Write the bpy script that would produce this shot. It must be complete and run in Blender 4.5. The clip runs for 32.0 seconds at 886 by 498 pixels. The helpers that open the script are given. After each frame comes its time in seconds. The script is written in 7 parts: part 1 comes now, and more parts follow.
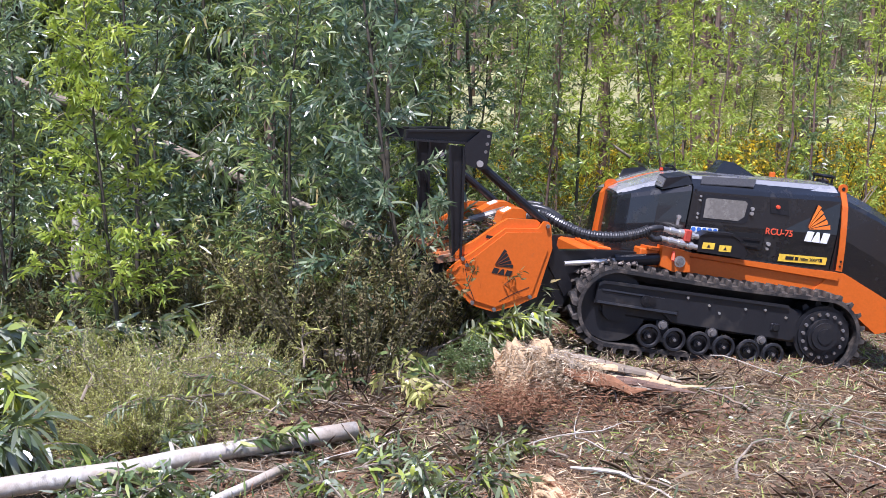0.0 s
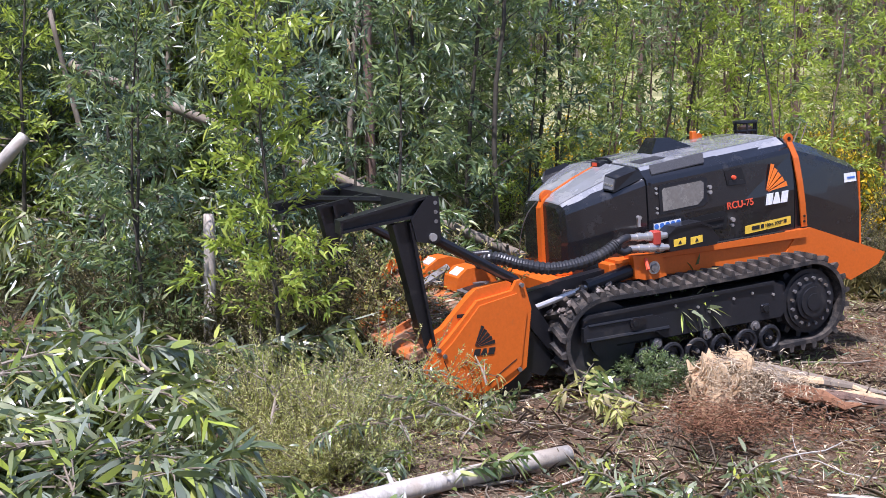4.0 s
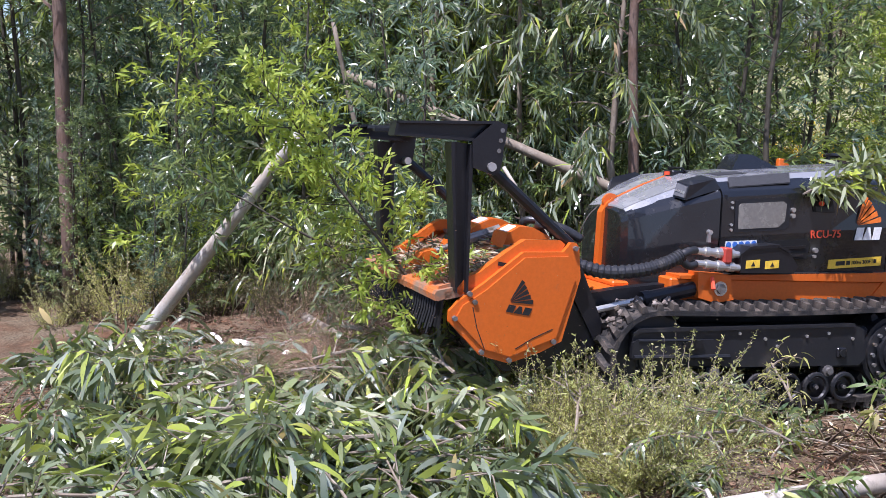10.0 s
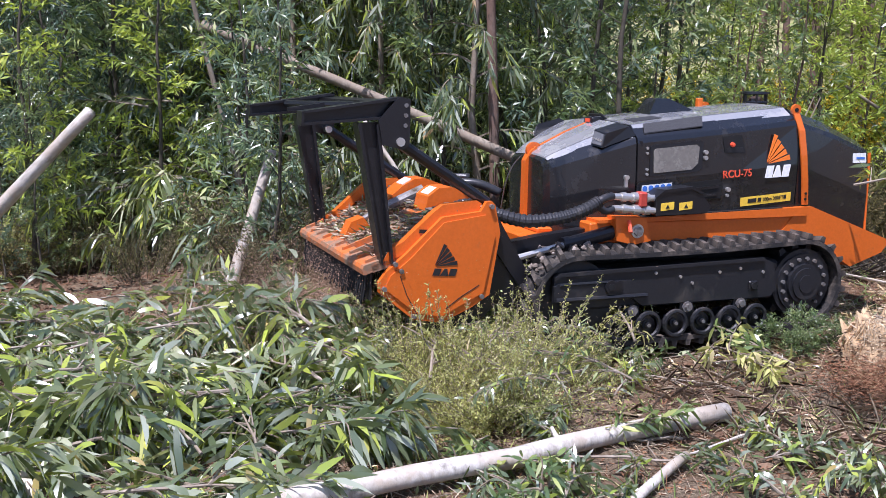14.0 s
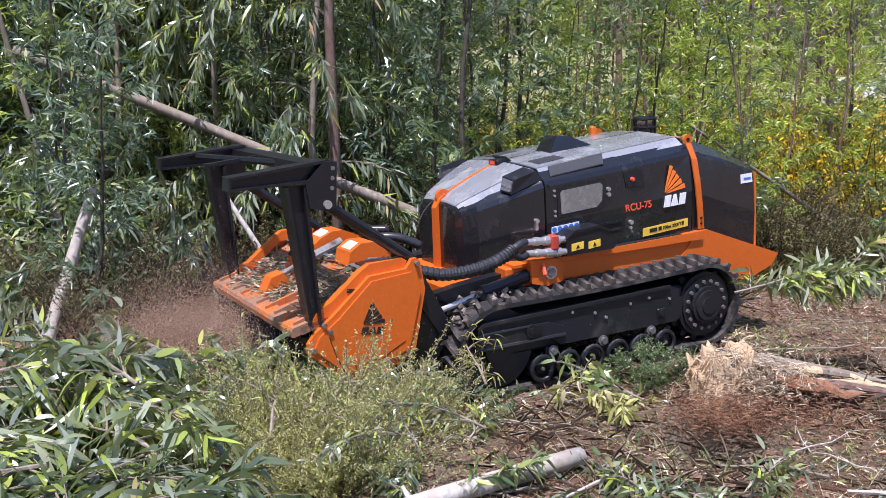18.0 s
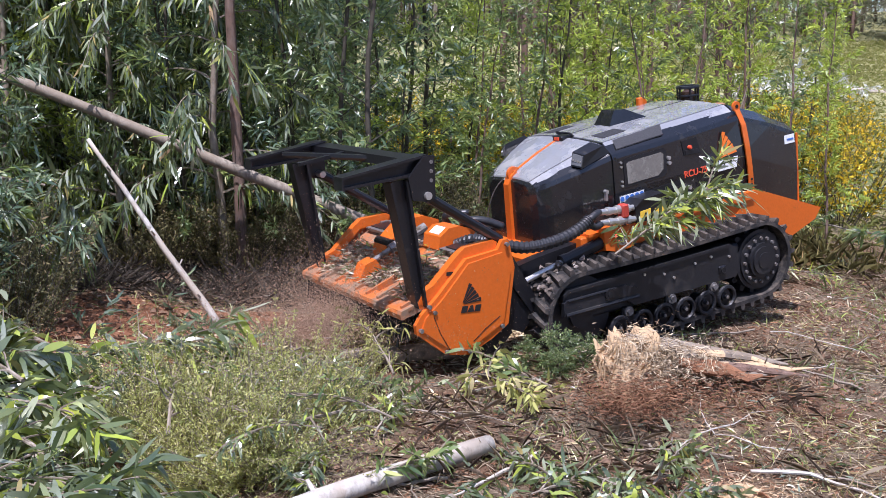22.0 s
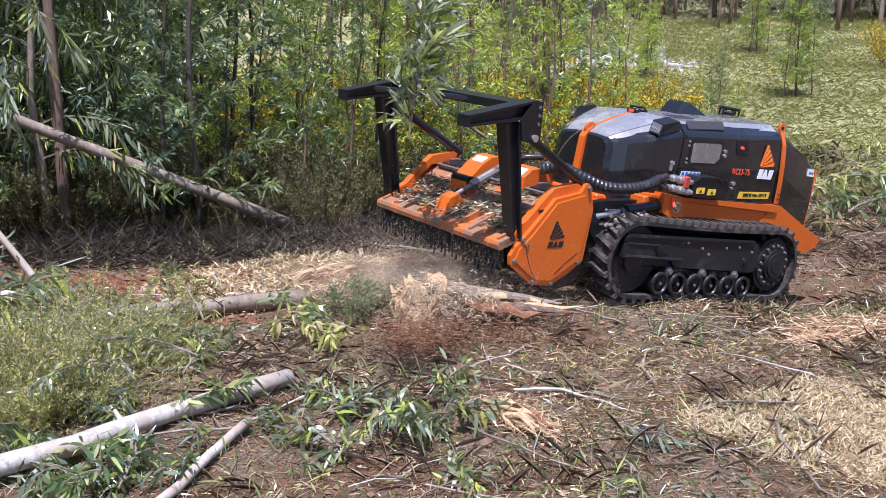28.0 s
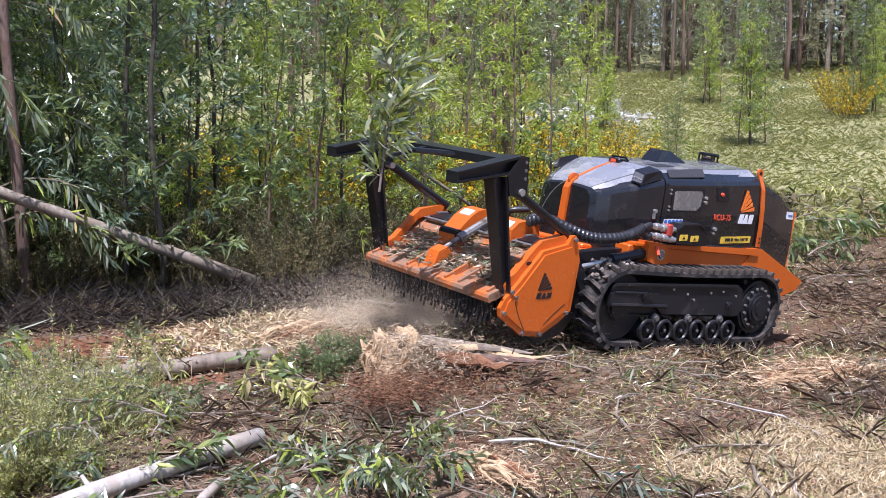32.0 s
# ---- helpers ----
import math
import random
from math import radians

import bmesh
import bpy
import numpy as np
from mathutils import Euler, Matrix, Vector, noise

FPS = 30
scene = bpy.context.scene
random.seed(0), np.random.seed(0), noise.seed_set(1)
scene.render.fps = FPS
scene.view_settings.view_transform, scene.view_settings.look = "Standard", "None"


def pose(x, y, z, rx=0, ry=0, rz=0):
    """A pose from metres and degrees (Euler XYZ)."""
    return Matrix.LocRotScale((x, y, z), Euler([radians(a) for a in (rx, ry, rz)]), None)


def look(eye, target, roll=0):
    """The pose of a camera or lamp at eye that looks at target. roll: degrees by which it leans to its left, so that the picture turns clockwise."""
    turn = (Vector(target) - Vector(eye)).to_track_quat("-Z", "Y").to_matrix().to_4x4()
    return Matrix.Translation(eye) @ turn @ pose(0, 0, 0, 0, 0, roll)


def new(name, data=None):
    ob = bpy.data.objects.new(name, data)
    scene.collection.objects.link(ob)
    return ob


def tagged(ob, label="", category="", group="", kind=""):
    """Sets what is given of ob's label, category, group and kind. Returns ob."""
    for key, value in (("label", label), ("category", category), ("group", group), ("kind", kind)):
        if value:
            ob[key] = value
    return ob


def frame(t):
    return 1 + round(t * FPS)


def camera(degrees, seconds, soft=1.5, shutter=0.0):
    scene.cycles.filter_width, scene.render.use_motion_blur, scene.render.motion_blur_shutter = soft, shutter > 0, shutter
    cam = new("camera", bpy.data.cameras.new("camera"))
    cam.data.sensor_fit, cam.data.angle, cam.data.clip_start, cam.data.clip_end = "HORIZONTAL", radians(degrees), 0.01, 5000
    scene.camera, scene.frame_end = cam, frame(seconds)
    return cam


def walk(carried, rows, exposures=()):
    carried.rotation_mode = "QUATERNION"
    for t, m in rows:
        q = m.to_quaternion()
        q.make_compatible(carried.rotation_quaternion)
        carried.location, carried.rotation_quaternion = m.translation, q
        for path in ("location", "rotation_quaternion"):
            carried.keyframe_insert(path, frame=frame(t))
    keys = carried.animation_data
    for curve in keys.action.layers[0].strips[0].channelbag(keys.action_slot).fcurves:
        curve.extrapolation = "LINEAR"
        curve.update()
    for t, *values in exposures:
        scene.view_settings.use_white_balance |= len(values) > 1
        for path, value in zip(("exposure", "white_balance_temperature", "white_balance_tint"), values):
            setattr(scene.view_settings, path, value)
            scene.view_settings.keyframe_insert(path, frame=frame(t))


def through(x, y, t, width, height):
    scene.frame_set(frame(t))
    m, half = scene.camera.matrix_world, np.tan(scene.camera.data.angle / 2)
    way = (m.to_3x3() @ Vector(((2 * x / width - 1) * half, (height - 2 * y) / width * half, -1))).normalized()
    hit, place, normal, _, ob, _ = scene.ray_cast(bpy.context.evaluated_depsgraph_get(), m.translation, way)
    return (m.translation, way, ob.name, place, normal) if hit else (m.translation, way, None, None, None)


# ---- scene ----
# ---- camera ----
FOV = 49.82
PATH = [
    (0.0, pose(0.000, -0.000, 1.662, 81.88, -0.94, 5.22)),
    (0.5, pose(-0.130, 0.043, 1.644, 80.79, -0.66, 5.37)),
    (1.0, pose(-0.288, 0.068, 1.652, 80.21, -0.39, 5.57)),
    (1.5, pose(-0.414, 0.107, 1.642, 80.16, -0.30, 5.53)),
    (2.0, pose(-0.543, 0.152, 1.645, 80.46, -0.30, 5.58)),
    (2.5, pose(-0.682, 0.203, 1.643, 81.05, -0.28, 5.80)),
    (3.0, pose(-0.780, 0.256, 1.661, 81.62, -0.29, 5.65)),
    (3.5, pose(-0.943, 0.291, 1.636, 81.81, -0.36, 5.28)),
    (5.5, pose(-1.429, 0.488, 1.648, 81.12, -0.16, 3.80)),
    (6.0, pose(-1.569, 0.555, 1.615, 80.77, 0.03, 5.11)),
    (6.5, pose(-1.554, 0.481, 1.647, 80.19, 0.01, 7.19)),
    (7.0, pose(-1.569, 0.479, 1.651, 79.98, 0.11, 8.15)),
    (7.5, pose(-1.542, 0.459, 1.650, 80.10, 0.17, 9.75)),
    (8.0, pose(-1.516, 0.439, 1.650, 80.57, 0.28, 11.33)),
    (8.5, pose(-1.489, 0.420, 1.649, 81.06, 0.45, 12.91)),
    (9.0, pose(-1.463, 0.400, 1.628, 81.77, 0.74, 14.55)),
    (9.5, pose(-1.526, 0.306, 1.658, 81.87, 0.54, 15.83)),
    (10.0, pose(-1.524, 0.264, 1.639, 82.07, 0.41, 17.34)),
    (10.5, pose(-1.517, 0.229, 1.645, 81.95, 0.26, 18.35)),
    (11.0, pose(-1.499, 0.216, 1.651, 81.55, -0.02, 18.58)),
    (11.5, pose(-1.473, 0.196, 1.650, 81.65, 0.02, 17.67)),
    (12.0, pose(-1.447, 0.175, 1.650, 81.93, 0.05, 16.27)),
    (12.5, pose(-1.421, 0.155, 1.650, 81.92, 0.10, 14.59)),
    (13.0, pose(-1.396, 0.134, 1.640, 81.68, 0.18, 12.93)),
    (13.5, pose(-1.399, 0.185, 1.650, 80.42, 0.25, 11.25)),
    (14.0, pose(-1.403, 0.236, 1.650, 79.11, 0.37, 9.86)),
    (14.5, pose(-1.407, 0.286, 1.650, 77.43, 0.59, 8.56)),
    (16.5, pose(-1.422, 0.489, 1.659, 75.83, 0.95, 2.03)),
    (17.0, pose(-1.431, 0.490, 1.678, 77.56, 0.64, 1.07)),
    (17.5, pose(-1.421, 0.506, 1.695, 79.22, 0.31, 0.63)),
    (18.0, pose(-1.419, 0.507, 1.699, 80.48, 0.08, 0.53)),
    (18.5, pose(-1.427, 0.493, 1.709, 81.08, -0.09, 0.42)),
    (19.0, pose(-1.429, 0.498, 1.706, 81.17, -0.46, 0.10)),
    (19.5, pose(-1.422, 0.513, 1.697, 81.12, -0.67, -0.49)),
    (20.0, pose(-1.417, 0.528, 1.690, 80.98, -0.69, -1.24)),
    (20.5, pose(-1.409, 0.554, 1.678, 80.83, -0.76, -2.17)),
    (21.0, pose(-1.411, 0.566, 1.672, 80.64, -0.75, -3.04)),
    (21.5, pose(-1.420, 0.578, 1.662, 80.38, -0.60, -4.04)),
    (22.0, pose(-1.407, 0.598, 1.644, 80.18, -0.44, -4.97)),
    (22.5, pose(-1.390, 0.615, 1.637, 80.00, -0.03, -6.06)),
    (23.0, pose(-1.378, 0.646, 1.613, 80.06, 0.27, -7.45)),
    (23.5, pose(-1.379, 0.655, 1.595, 80.23, 0.68, -8.93)),
    (24.0, pose(-1.384, 0.666, 1.558, 80.64, 0.46, -10.28)),
    (24.5, pose(-1.386, 0.667, 1.529, 81.25, -0.08, -11.04)),
    (26.5, pose(-1.337, 0.106, 1.781, 80.14, -0.55, -9.26)),
    (27.0, pose(-1.276, 0.088, 1.707, 79.50, -1.08, -10.41)),
    (27.5, pose(-1.249, 0.052, 1.628, 78.94, -1.19, -12.24)),
    (28.0, pose(-1.208, 0.036, 1.635, 78.67, -1.19, -13.84)),
    (28.5, pose(-1.201, 0.036, 1.637, 79.23, -1.07, -14.73)),
    (29.0, pose(-1.205, 0.038, 1.642, 80.14, -0.94, -14.78)),
    (29.5, pose(-1.236, 0.041, 1.625, 81.01, -0.83, -14.65)),
    (30.0, pose(-1.253, 0.046, 1.619, 81.48, -0.74, -14.40)),
    (30.5, pose(-1.248, 0.041, 1.625, 81.67, -0.63, -14.28)),
    (31.0, pose(-1.252, 0.041, 1.623, 81.87, -0.49, -14.67)),
    (31.5, pose(-1.242, 0.036, 1.619, 81.99, -0.23, -15.30)),
    (32.0, pose(-1.241, 0.047, 1.619, 81.99, -0.08, -16.28)),
]
cam = camera(FOV, 32.0, 0.6)
walk(cam, PATH, [(0.0, 0.66, 5720, 25), (3.0, 0.55, 5720, 25), (12.0, 0.62, 5720, 25), (18.0, 0.53, 5720, 25), (32.0, 0.52, 5720, 25)])

# ---- world and sun ----
SUN = Vector((-0.12, -0.36, 0.93)).normalized()
world = bpy.data.worlds.new("world")
scene.world = world
world.use_nodes = True
wn, wl = world.node_tree.nodes, world.node_tree.links
sky = wn.new("ShaderNodeTexSky")
sky.sky_type, sky.sun_disc = "NISHITA", False
sky.sun_elevation, sky.sun_rotation = math.asin(SUN.z), math.atan2(SUN.x, SUN.y)
wn["Background"].inputs["Strength"].default_value = 0.115
wl.new(sky.outputs[0], wn["Background"].inputs["Color"])
sun = new("sun", bpy.data.lights.new("sun", "SUN"))
sun.data.energy, sun.data.angle, sun.data.color = 5.0, radians(0.53), (1.0, 0.965, 0.91)
sun.matrix_world = look(SUN * 50, (0, 0, 0))


# ---- materials ----
def node(nt, kind, **values):
    n = nt.nodes.new(kind)
    for k, v in values.items():
        n.inputs[k].default_value = v
    return n


def ramp(nt, fac, stops):
    r = nt.nodes.new("ShaderNodeValToRGB")
    e = r.color_ramp.elements
    while len(e) < len(stops):
        e.new(0.5)
    for i, (pos, col) in enumerate(stops):
        e[i].position, e[i].color = pos, (*col, 1)
    nt.links.new(fac, r.inputs[0])
    return r.outputs[0]


def mix(nt, fac, a, b, mode="MIX"):
    m = nt.nodes.new("ShaderNodeMix")
    m.data_type, m.blend_type = "RGBA", mode
    for sock, val in ((m.inputs[0], fac), (m.inputs[6], a), (m.inputs[7], b)):
        if isinstance(val, bpy.types.NodeSocket):
            nt.links.new(val, sock)
        elif isinstance(val, (int, float)):
            sock.default_value = val
        else:
            sock.default_value = (*val, 1)
    return m.outputs[2]


def noise_tex(nt, scale, detail=4.0, rough=0.55, coords="Object", stretch=None):
    tc = nt.nodes.new("ShaderNodeTexCoord")
    out = tc.outputs[coords]
    if stretch:
        mp = nt.nodes.new("ShaderNodeMapping")
        mp.inputs["Scale"].default_value = stretch
        nt.links.new(out, mp.inputs[0])
        out = mp.outputs[0]
    n = node(nt, "ShaderNodeTexNoise", Scale=scale, Detail=detail, Roughness=rough)
    nt.links.new(out, n.inputs["Vector"])
    return n.outputs["Fac"]


def bumped(nt, bsdf, height, strength, distance=0.01):
    b = node(nt, "ShaderNodeBump", Strength=strength, Distance=distance)
    nt.links.new(height, b.inputs["Height"])
    nt.links.new(b.outputs[0], bsdf.inputs["Normal"])


def material(name):
    m = bpy.data.materials.new(name)
    m.use_nodes = True
    return m, m.node_tree, m.node_tree.nodes["Principled BSDF"]


def surface(name, col, rough=0.5, metal=0.0, dirt=None, dirt_at=0.55, dirt_scale=5.0, grain=60.0, bump=0.15, vary=0.12, spec=0.5, coat=0.0):
    """A worn surface: grain, large stains of dirt, small relief."""
    m, nt, b = material(name)
    fine = noise_tex(nt, grain, 3)
    dark = tuple(c * (1 - vary) for c in col)
    lite = tuple(min(1, c * (1 + vary)) for c in col)
    colour = ramp(nt, fine, [(0.3, dark), (0.7, lite)])
    b.inputs["Roughness"].default_value = rough
    if dirt:
        big = noise_tex(nt, dirt_scale, 6, 0.7)
        fac = ramp(nt, big, [(dirt_at, (0, 0, 0)), (min(1, dirt_at + 0.18), (1, 1, 1))])
        colour = mix(nt, fac, colour, dirt)
        nt.links.new(ramp(nt, big, [(dirt_at, (rough,) * 3), (min(1, dirt_at + 0.18), (0.85,) * 3)]), b.inputs["Roughness"])
    nt.links.new(colour, b.inputs["Base Color"])
    b.inputs["Metallic"].default_value = metal
    b.inputs["Specular IOR Level"].default_value = spec
    b.inputs["Coat Weight"].default_value = coat
    bumped(nt, b, fine, bump, 0.004)
    return m


def leaf_material(name, stops, rough=0.38, shine=0.45, through=0.35, glow=(0.35, 0.5, 0.04), coat=0.0, vary=0.6):
    """Leaves: each its own tint, glossy skin, light shining through."""
    m, nt, b = material(name)
    geo = nt.nodes.new("ShaderNodeNewGeometry")
    stops = [(at, (r, g, b_ * 0.98)) for at, (r, g, b_) in stops]
    tint = ramp(nt, geo.outputs["Random Per Island"], stops)
    info = nt.nodes.new("ShaderNodeObjectInfo")
    tint = mix(nt, vary, tint, ramp(nt, info.outputs["Random"], [(0.0, (0.35, 0.42, 0.42)), (0.5, (0.95, 0.95, 0.95)), (1.0, (1.6, 1.45, 1.0))]), "MULTIPLY")
    nt.links.new(tint, b.inputs["Base Color"])
    b.inputs["Roughness"].default_value = rough
    b.inputs["Specular IOR Level"].default_value = shine
    b.inputs["Coat Weight"].default_value, b.inputs["Coat Roughness"].default_value = coat, 0.3
    t = nt.nodes.new("ShaderNodeBsdfTranslucent")
    nt.links.new(mix(nt, 0.55, tint, glow), t.inputs["Color"])
    s = nt.nodes.new("ShaderNodeMixShader")
    s.inputs[0].default_value = through
    nt.links.new(b.outputs[0], s.inputs[1])
    nt.links.new(t.outputs[0], s.inputs[2])
    nt.links.new(s.outputs[0], nt.nodes["Material Output"].inputs["Surface"])
    return m


def bark(name, a, b_, c, stretch=(14, 14, 2.5), rough=0.85, bump=0.6):
    m, nt, b = material(name)
    n1, n2, n3 = noise_tex(nt, 3.0, 7, 0.65, stretch=stretch), noise_tex(nt, 5.0, 5, 0.6), noise_tex(nt, 11.0, 6, 0.7, stretch=(1, 1, 0.5))
    col = mix(nt, ramp(nt, n2, [(0.42, (0, 0, 0)), (0.56, (1, 1, 1))]), ramp(nt, n1, [(0.3, a), (0.7, b_)]), c)
    col = mix(nt, ramp(nt, n3, [(0.55, (0, 0, 0)), (0.68, (0.75, 0.75, 0.75))]), col, tuple(v * 0.5 for v in a))
    nt.links.new(col, b.inputs["Base Color"])
    b.inputs["Roughness"].default_value = rough
    bumped(nt, b, n1, bump, 0.015)
    return m


def island_material(name, stops, rough=0.8, through=0.0):
    """Loose pieces, each with its own tint."""
    m, nt, b = material(name)
    geo = nt.nodes.new("ShaderNodeNewGeometry")
    tint = ramp(nt, geo.outputs["Random Per Island"], stops)
    tint = mix(nt, 0.5, tint, ramp(nt, noise_tex(nt, 35.0, 3), [(0.3, (0.6, 0.6, 0.6)), (0.7, (1.3, 1.3, 1.3))]), "MULTIPLY")
    nt.links.new(tint, b.inputs["Base Color"])
    b.inputs["Roughness"].default_value = rough
    b.inputs["Specular IOR Level"].default_value = 0.25
    return m


ORANGE = surface("orange_paint", (0.62, 0.125, 0.010), 0.36, dirt=(0.30, 0.12, 0.05), dirt_at=0.62, dirt_scale=9, vary=0.06, bump=0.05, coat=0.15)
ORANGE_DIRTY = surface("dusty_orange_paint", (0.50, 0.13, 0.02), 0.6, dirt=(0.22, 0.145, 0.09), dirt_at=0.40, dirt_scale=6, vary=0.15, bump=0.4)
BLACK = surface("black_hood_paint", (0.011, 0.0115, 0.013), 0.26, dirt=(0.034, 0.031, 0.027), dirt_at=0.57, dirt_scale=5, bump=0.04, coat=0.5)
# black top panels: grey base paints the mirrored sky, the stains are dust
TOP = surface("sky_paled_dusty_hood_top", (0.25, 0.253, 0.26), 0.24, dirt=(0.36, 0.35, 0.33), dirt_at=0.52, dirt_scale=4, bump=0.015, vary=0.05, spec=1.0, coat=0.9)
# near-black for shade painted into openings, also for seams, bolts and chains
PIT = surface("shade_and_trim_black", (0.004, 0.004, 0.004), 0.7)
STEEL = surface("black_steel", (0.011, 0.011, 0.013), 0.32, dirt=(0.035, 0.03, 0.024), dirt_at=0.60, dirt_scale=8)
FRAME = surface("dusty_dark_steel", (0.013, 0.0135, 0.016), 0.45, dirt=(0.045, 0.038, 0.03), dirt_at=0.56, dirt_scale=5)
RUBBER = surface("track_rubber", (0.016, 0.015, 0.0145), 0.75, dirt=(0.105, 0.086, 0.068), dirt_at=0.46, dirt_scale=9, grain=90, bump=0.5)
BARE = surface("worn_bare_steel", (0.24, 0.23, 0.22), 0.45, metal=0.6, dirt=(0.13, 0.10, 0.07), dirt_at=0.48, dirt_scale=10)
CHROME = surface("bright_fitting", (0.62, 0.60, 0.56), 0.42, metal=0.85, vary=0.05, bump=0.02)
HOSE = surface("black_hose", (0.026, 0.026, 0.028), 0.34, dirt=(0.09, 0.08, 0.07), dirt_at=0.55, dirt_scale=12, bump=0.3)
GLASS = surface("dusty_window", (0.17, 0.16, 0.14), 0.18, dirt=(0.26, 0.24, 0.20), dirt_at=0.5, dirt_scale=9, bump=0.02)
YELLOW = surface("yellow_sticker", (0.83, 0.55, 0.05), 0.45, bump=0.02)
WHITE = surface("white_sticker", (0.78, 0.78, 0.76), 0.45, bump=0.02)
BLUE = surface("blue_sign", (0.05, 0.16, 0.5), 0.45, bump=0.02)
RED = surface("red_print", (0.78, 0.10, 0.04), 0.45, bump=0.02)
FLAME = surface("orange_print", (0.88, 0.20, 0.02), 0.45, bump=0.02)
INK = surface("black_print", (0.015, 0.014, 0.014), 0.5, bump=0.02)
MESH = surface("black_grille", (0.03, 0.03, 0.032), 0.6, grain=260, bump=1.0, vary=0.6)
LAMP = surface("lamp_lens", (0.12, 0.12, 0.12), 0.12, bump=0.02)

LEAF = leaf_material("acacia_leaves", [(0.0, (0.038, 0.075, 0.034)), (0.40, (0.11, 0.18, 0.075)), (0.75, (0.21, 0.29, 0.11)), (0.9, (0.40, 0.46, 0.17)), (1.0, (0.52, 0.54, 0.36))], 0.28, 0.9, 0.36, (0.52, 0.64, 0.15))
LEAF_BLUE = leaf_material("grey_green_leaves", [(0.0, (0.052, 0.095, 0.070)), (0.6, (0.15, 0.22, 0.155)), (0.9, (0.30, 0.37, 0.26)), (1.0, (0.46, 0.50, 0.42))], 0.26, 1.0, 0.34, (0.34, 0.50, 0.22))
# far leaves: distance haze is put into this pale grey-green
LEAF_GREY = leaf_material("haze_paled_leaves", [(0.0, (0.22, 0.24, 0.16)), (0.6, (0.38, 0.39, 0.27)), (1.0, (0.54, 0.53, 0.40))], 0.5, 0.4, 0.35, (0.45, 0.50, 0.22))
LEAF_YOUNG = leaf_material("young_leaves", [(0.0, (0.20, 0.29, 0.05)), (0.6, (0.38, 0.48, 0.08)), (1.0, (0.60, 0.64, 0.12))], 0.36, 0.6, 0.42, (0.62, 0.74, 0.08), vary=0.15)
LEAF_CUT = leaf_material("cut_gum_leaves", [(0.0, (0.060, 0.095, 0.045)), (0.32, (0.13, 0.17, 0.085)), (0.62, (0.22, 0.26, 0.155)), (0.80, (0.42, 0.46, 0.37)), (0.85, (0.30, 0.40, 0.06)), (0.96, (0.46, 0.52, 0.10)), (1.0, (0.42, 0.28, 0.16))], 0.22, 1.0, 0.24, (0.50, 0.58, 0.07), 0.45, 0.55)
LEAF_DRY = leaf_material("dry_shrub_leaves", [(0.0, (0.20, 0.20, 0.07)), (0.4, (0.40, 0.43, 0.14)), (0.75, (0.56, 0.57, 0.22)), (1.0, (0.64, 0.54, 0.36))], 0.55, 0.35, 0.40, (0.58, 0.58, 0.14), vary=0.35)
LEAF_SCRUB = leaf_material("brown_scrub_leaves", [(0.0, (0.07, 0.065, 0.035)), (0.5, (0.15, 0.14, 0.06)), (0.85, (0.22, 0.20, 0.10)), (1.0, (0.30, 0.20, 0.12))], 0.7, 0.2, 0.25, (0.3, 0.28, 0.08))
BROOM = leaf_material("broom_leaves", [(0.0, (0.08, 0.13, 0.025)), (0.50, (0.16, 0.21, 0.04)), (0.58, (0.84, 0.52, 0.02)), (1.0, (0.88, 0.66, 0.04))], 0.5, 0.3, 0.38, (0.8, 0.6, 0.03))
GRASS = leaf_material("meadow_grass", [(0.0, (0.20, 0.23, 0.07)), (0.5, (0.38, 0.40, 0.13)), (0.85, (0.54, 0.50, 0.22)), (1.0, (0.66, 0.58, 0.36))], 0.7, 0.1, 0.38, (0.58, 0.60, 0.20))
BARK = bark("brown_bark", (0.08, 0.055, 0.042), (0.27, 0.185, 0.14), (0.17, 0.105, 0.075))
BARK_DARK = bark("dark_sapling_bark", (0.035, 0.030, 0.022), (0.11, 0.095, 0.07), (0.07, 0.06, 0.04))
BARK_PALE = bark("pale_gum_bark", (0.32, 0.285, 0.235), (0.68, 0.655, 0.585), (0.42, 0.36, 0.285), stretch=(9, 9, 3), rough=0.6, bump=0.35)
BARK_TAN = bark("tan_gum_bark", (0.15, 0.12, 0.085), (0.38, 0.325, 0.25), (0.22, 0.175, 0.125), stretch=(9, 9, 2), rough=0.7, bump=0.4)
WOOD = island_material("fresh_splintered_wood", [(0.0, (0.22, 0.12, 0.06)), (0.35, (0.46, 0.30, 0.16)), (0.7, (0.60, 0.44, 0.26)), (1.0, (0.76, 0.62, 0.42))])
CHIPS = island_material("pale_wood_shavings", [(0.0, (0.46, 0.33, 0.16)), (0.5, (0.66, 0.53, 0.31)), (1.0, (0.80, 0.70, 0.48))])
TWIG = island_material("dry_twigs_and_straw", [(0.0, (0.12, 0.085, 0.06)), (0.35, (0.24, 0.17, 0.115)), (0.7, (0.38, 0.29, 0.19)), (1.0, (0.60, 0.50, 0.35))])
RUSSET = island_material("russet_bark_shreds", [(0.0, (0.10, 0.045, 0.025)), (0.5, (0.24, 0.11, 0.055)), (1.0, (0.36, 0.20, 0.11))])
# dead twigs, with the shade under the thicket put into their tints
DEAD = island_material("shade_darkened_dead_twigs", [(0.0, (0.045, 0.037, 0.03)), (0.5, (0.11, 0.092, 0.072)), (1.0, (0.23, 0.20, 0.155))])
CLOD = island_material("soil_clods", [(0.0, (0.055, 0.032, 0.020)), (0.5, (0.15, 0.088, 0.052)), (1.0, (0.26, 0.17, 0.11))], 0.95)
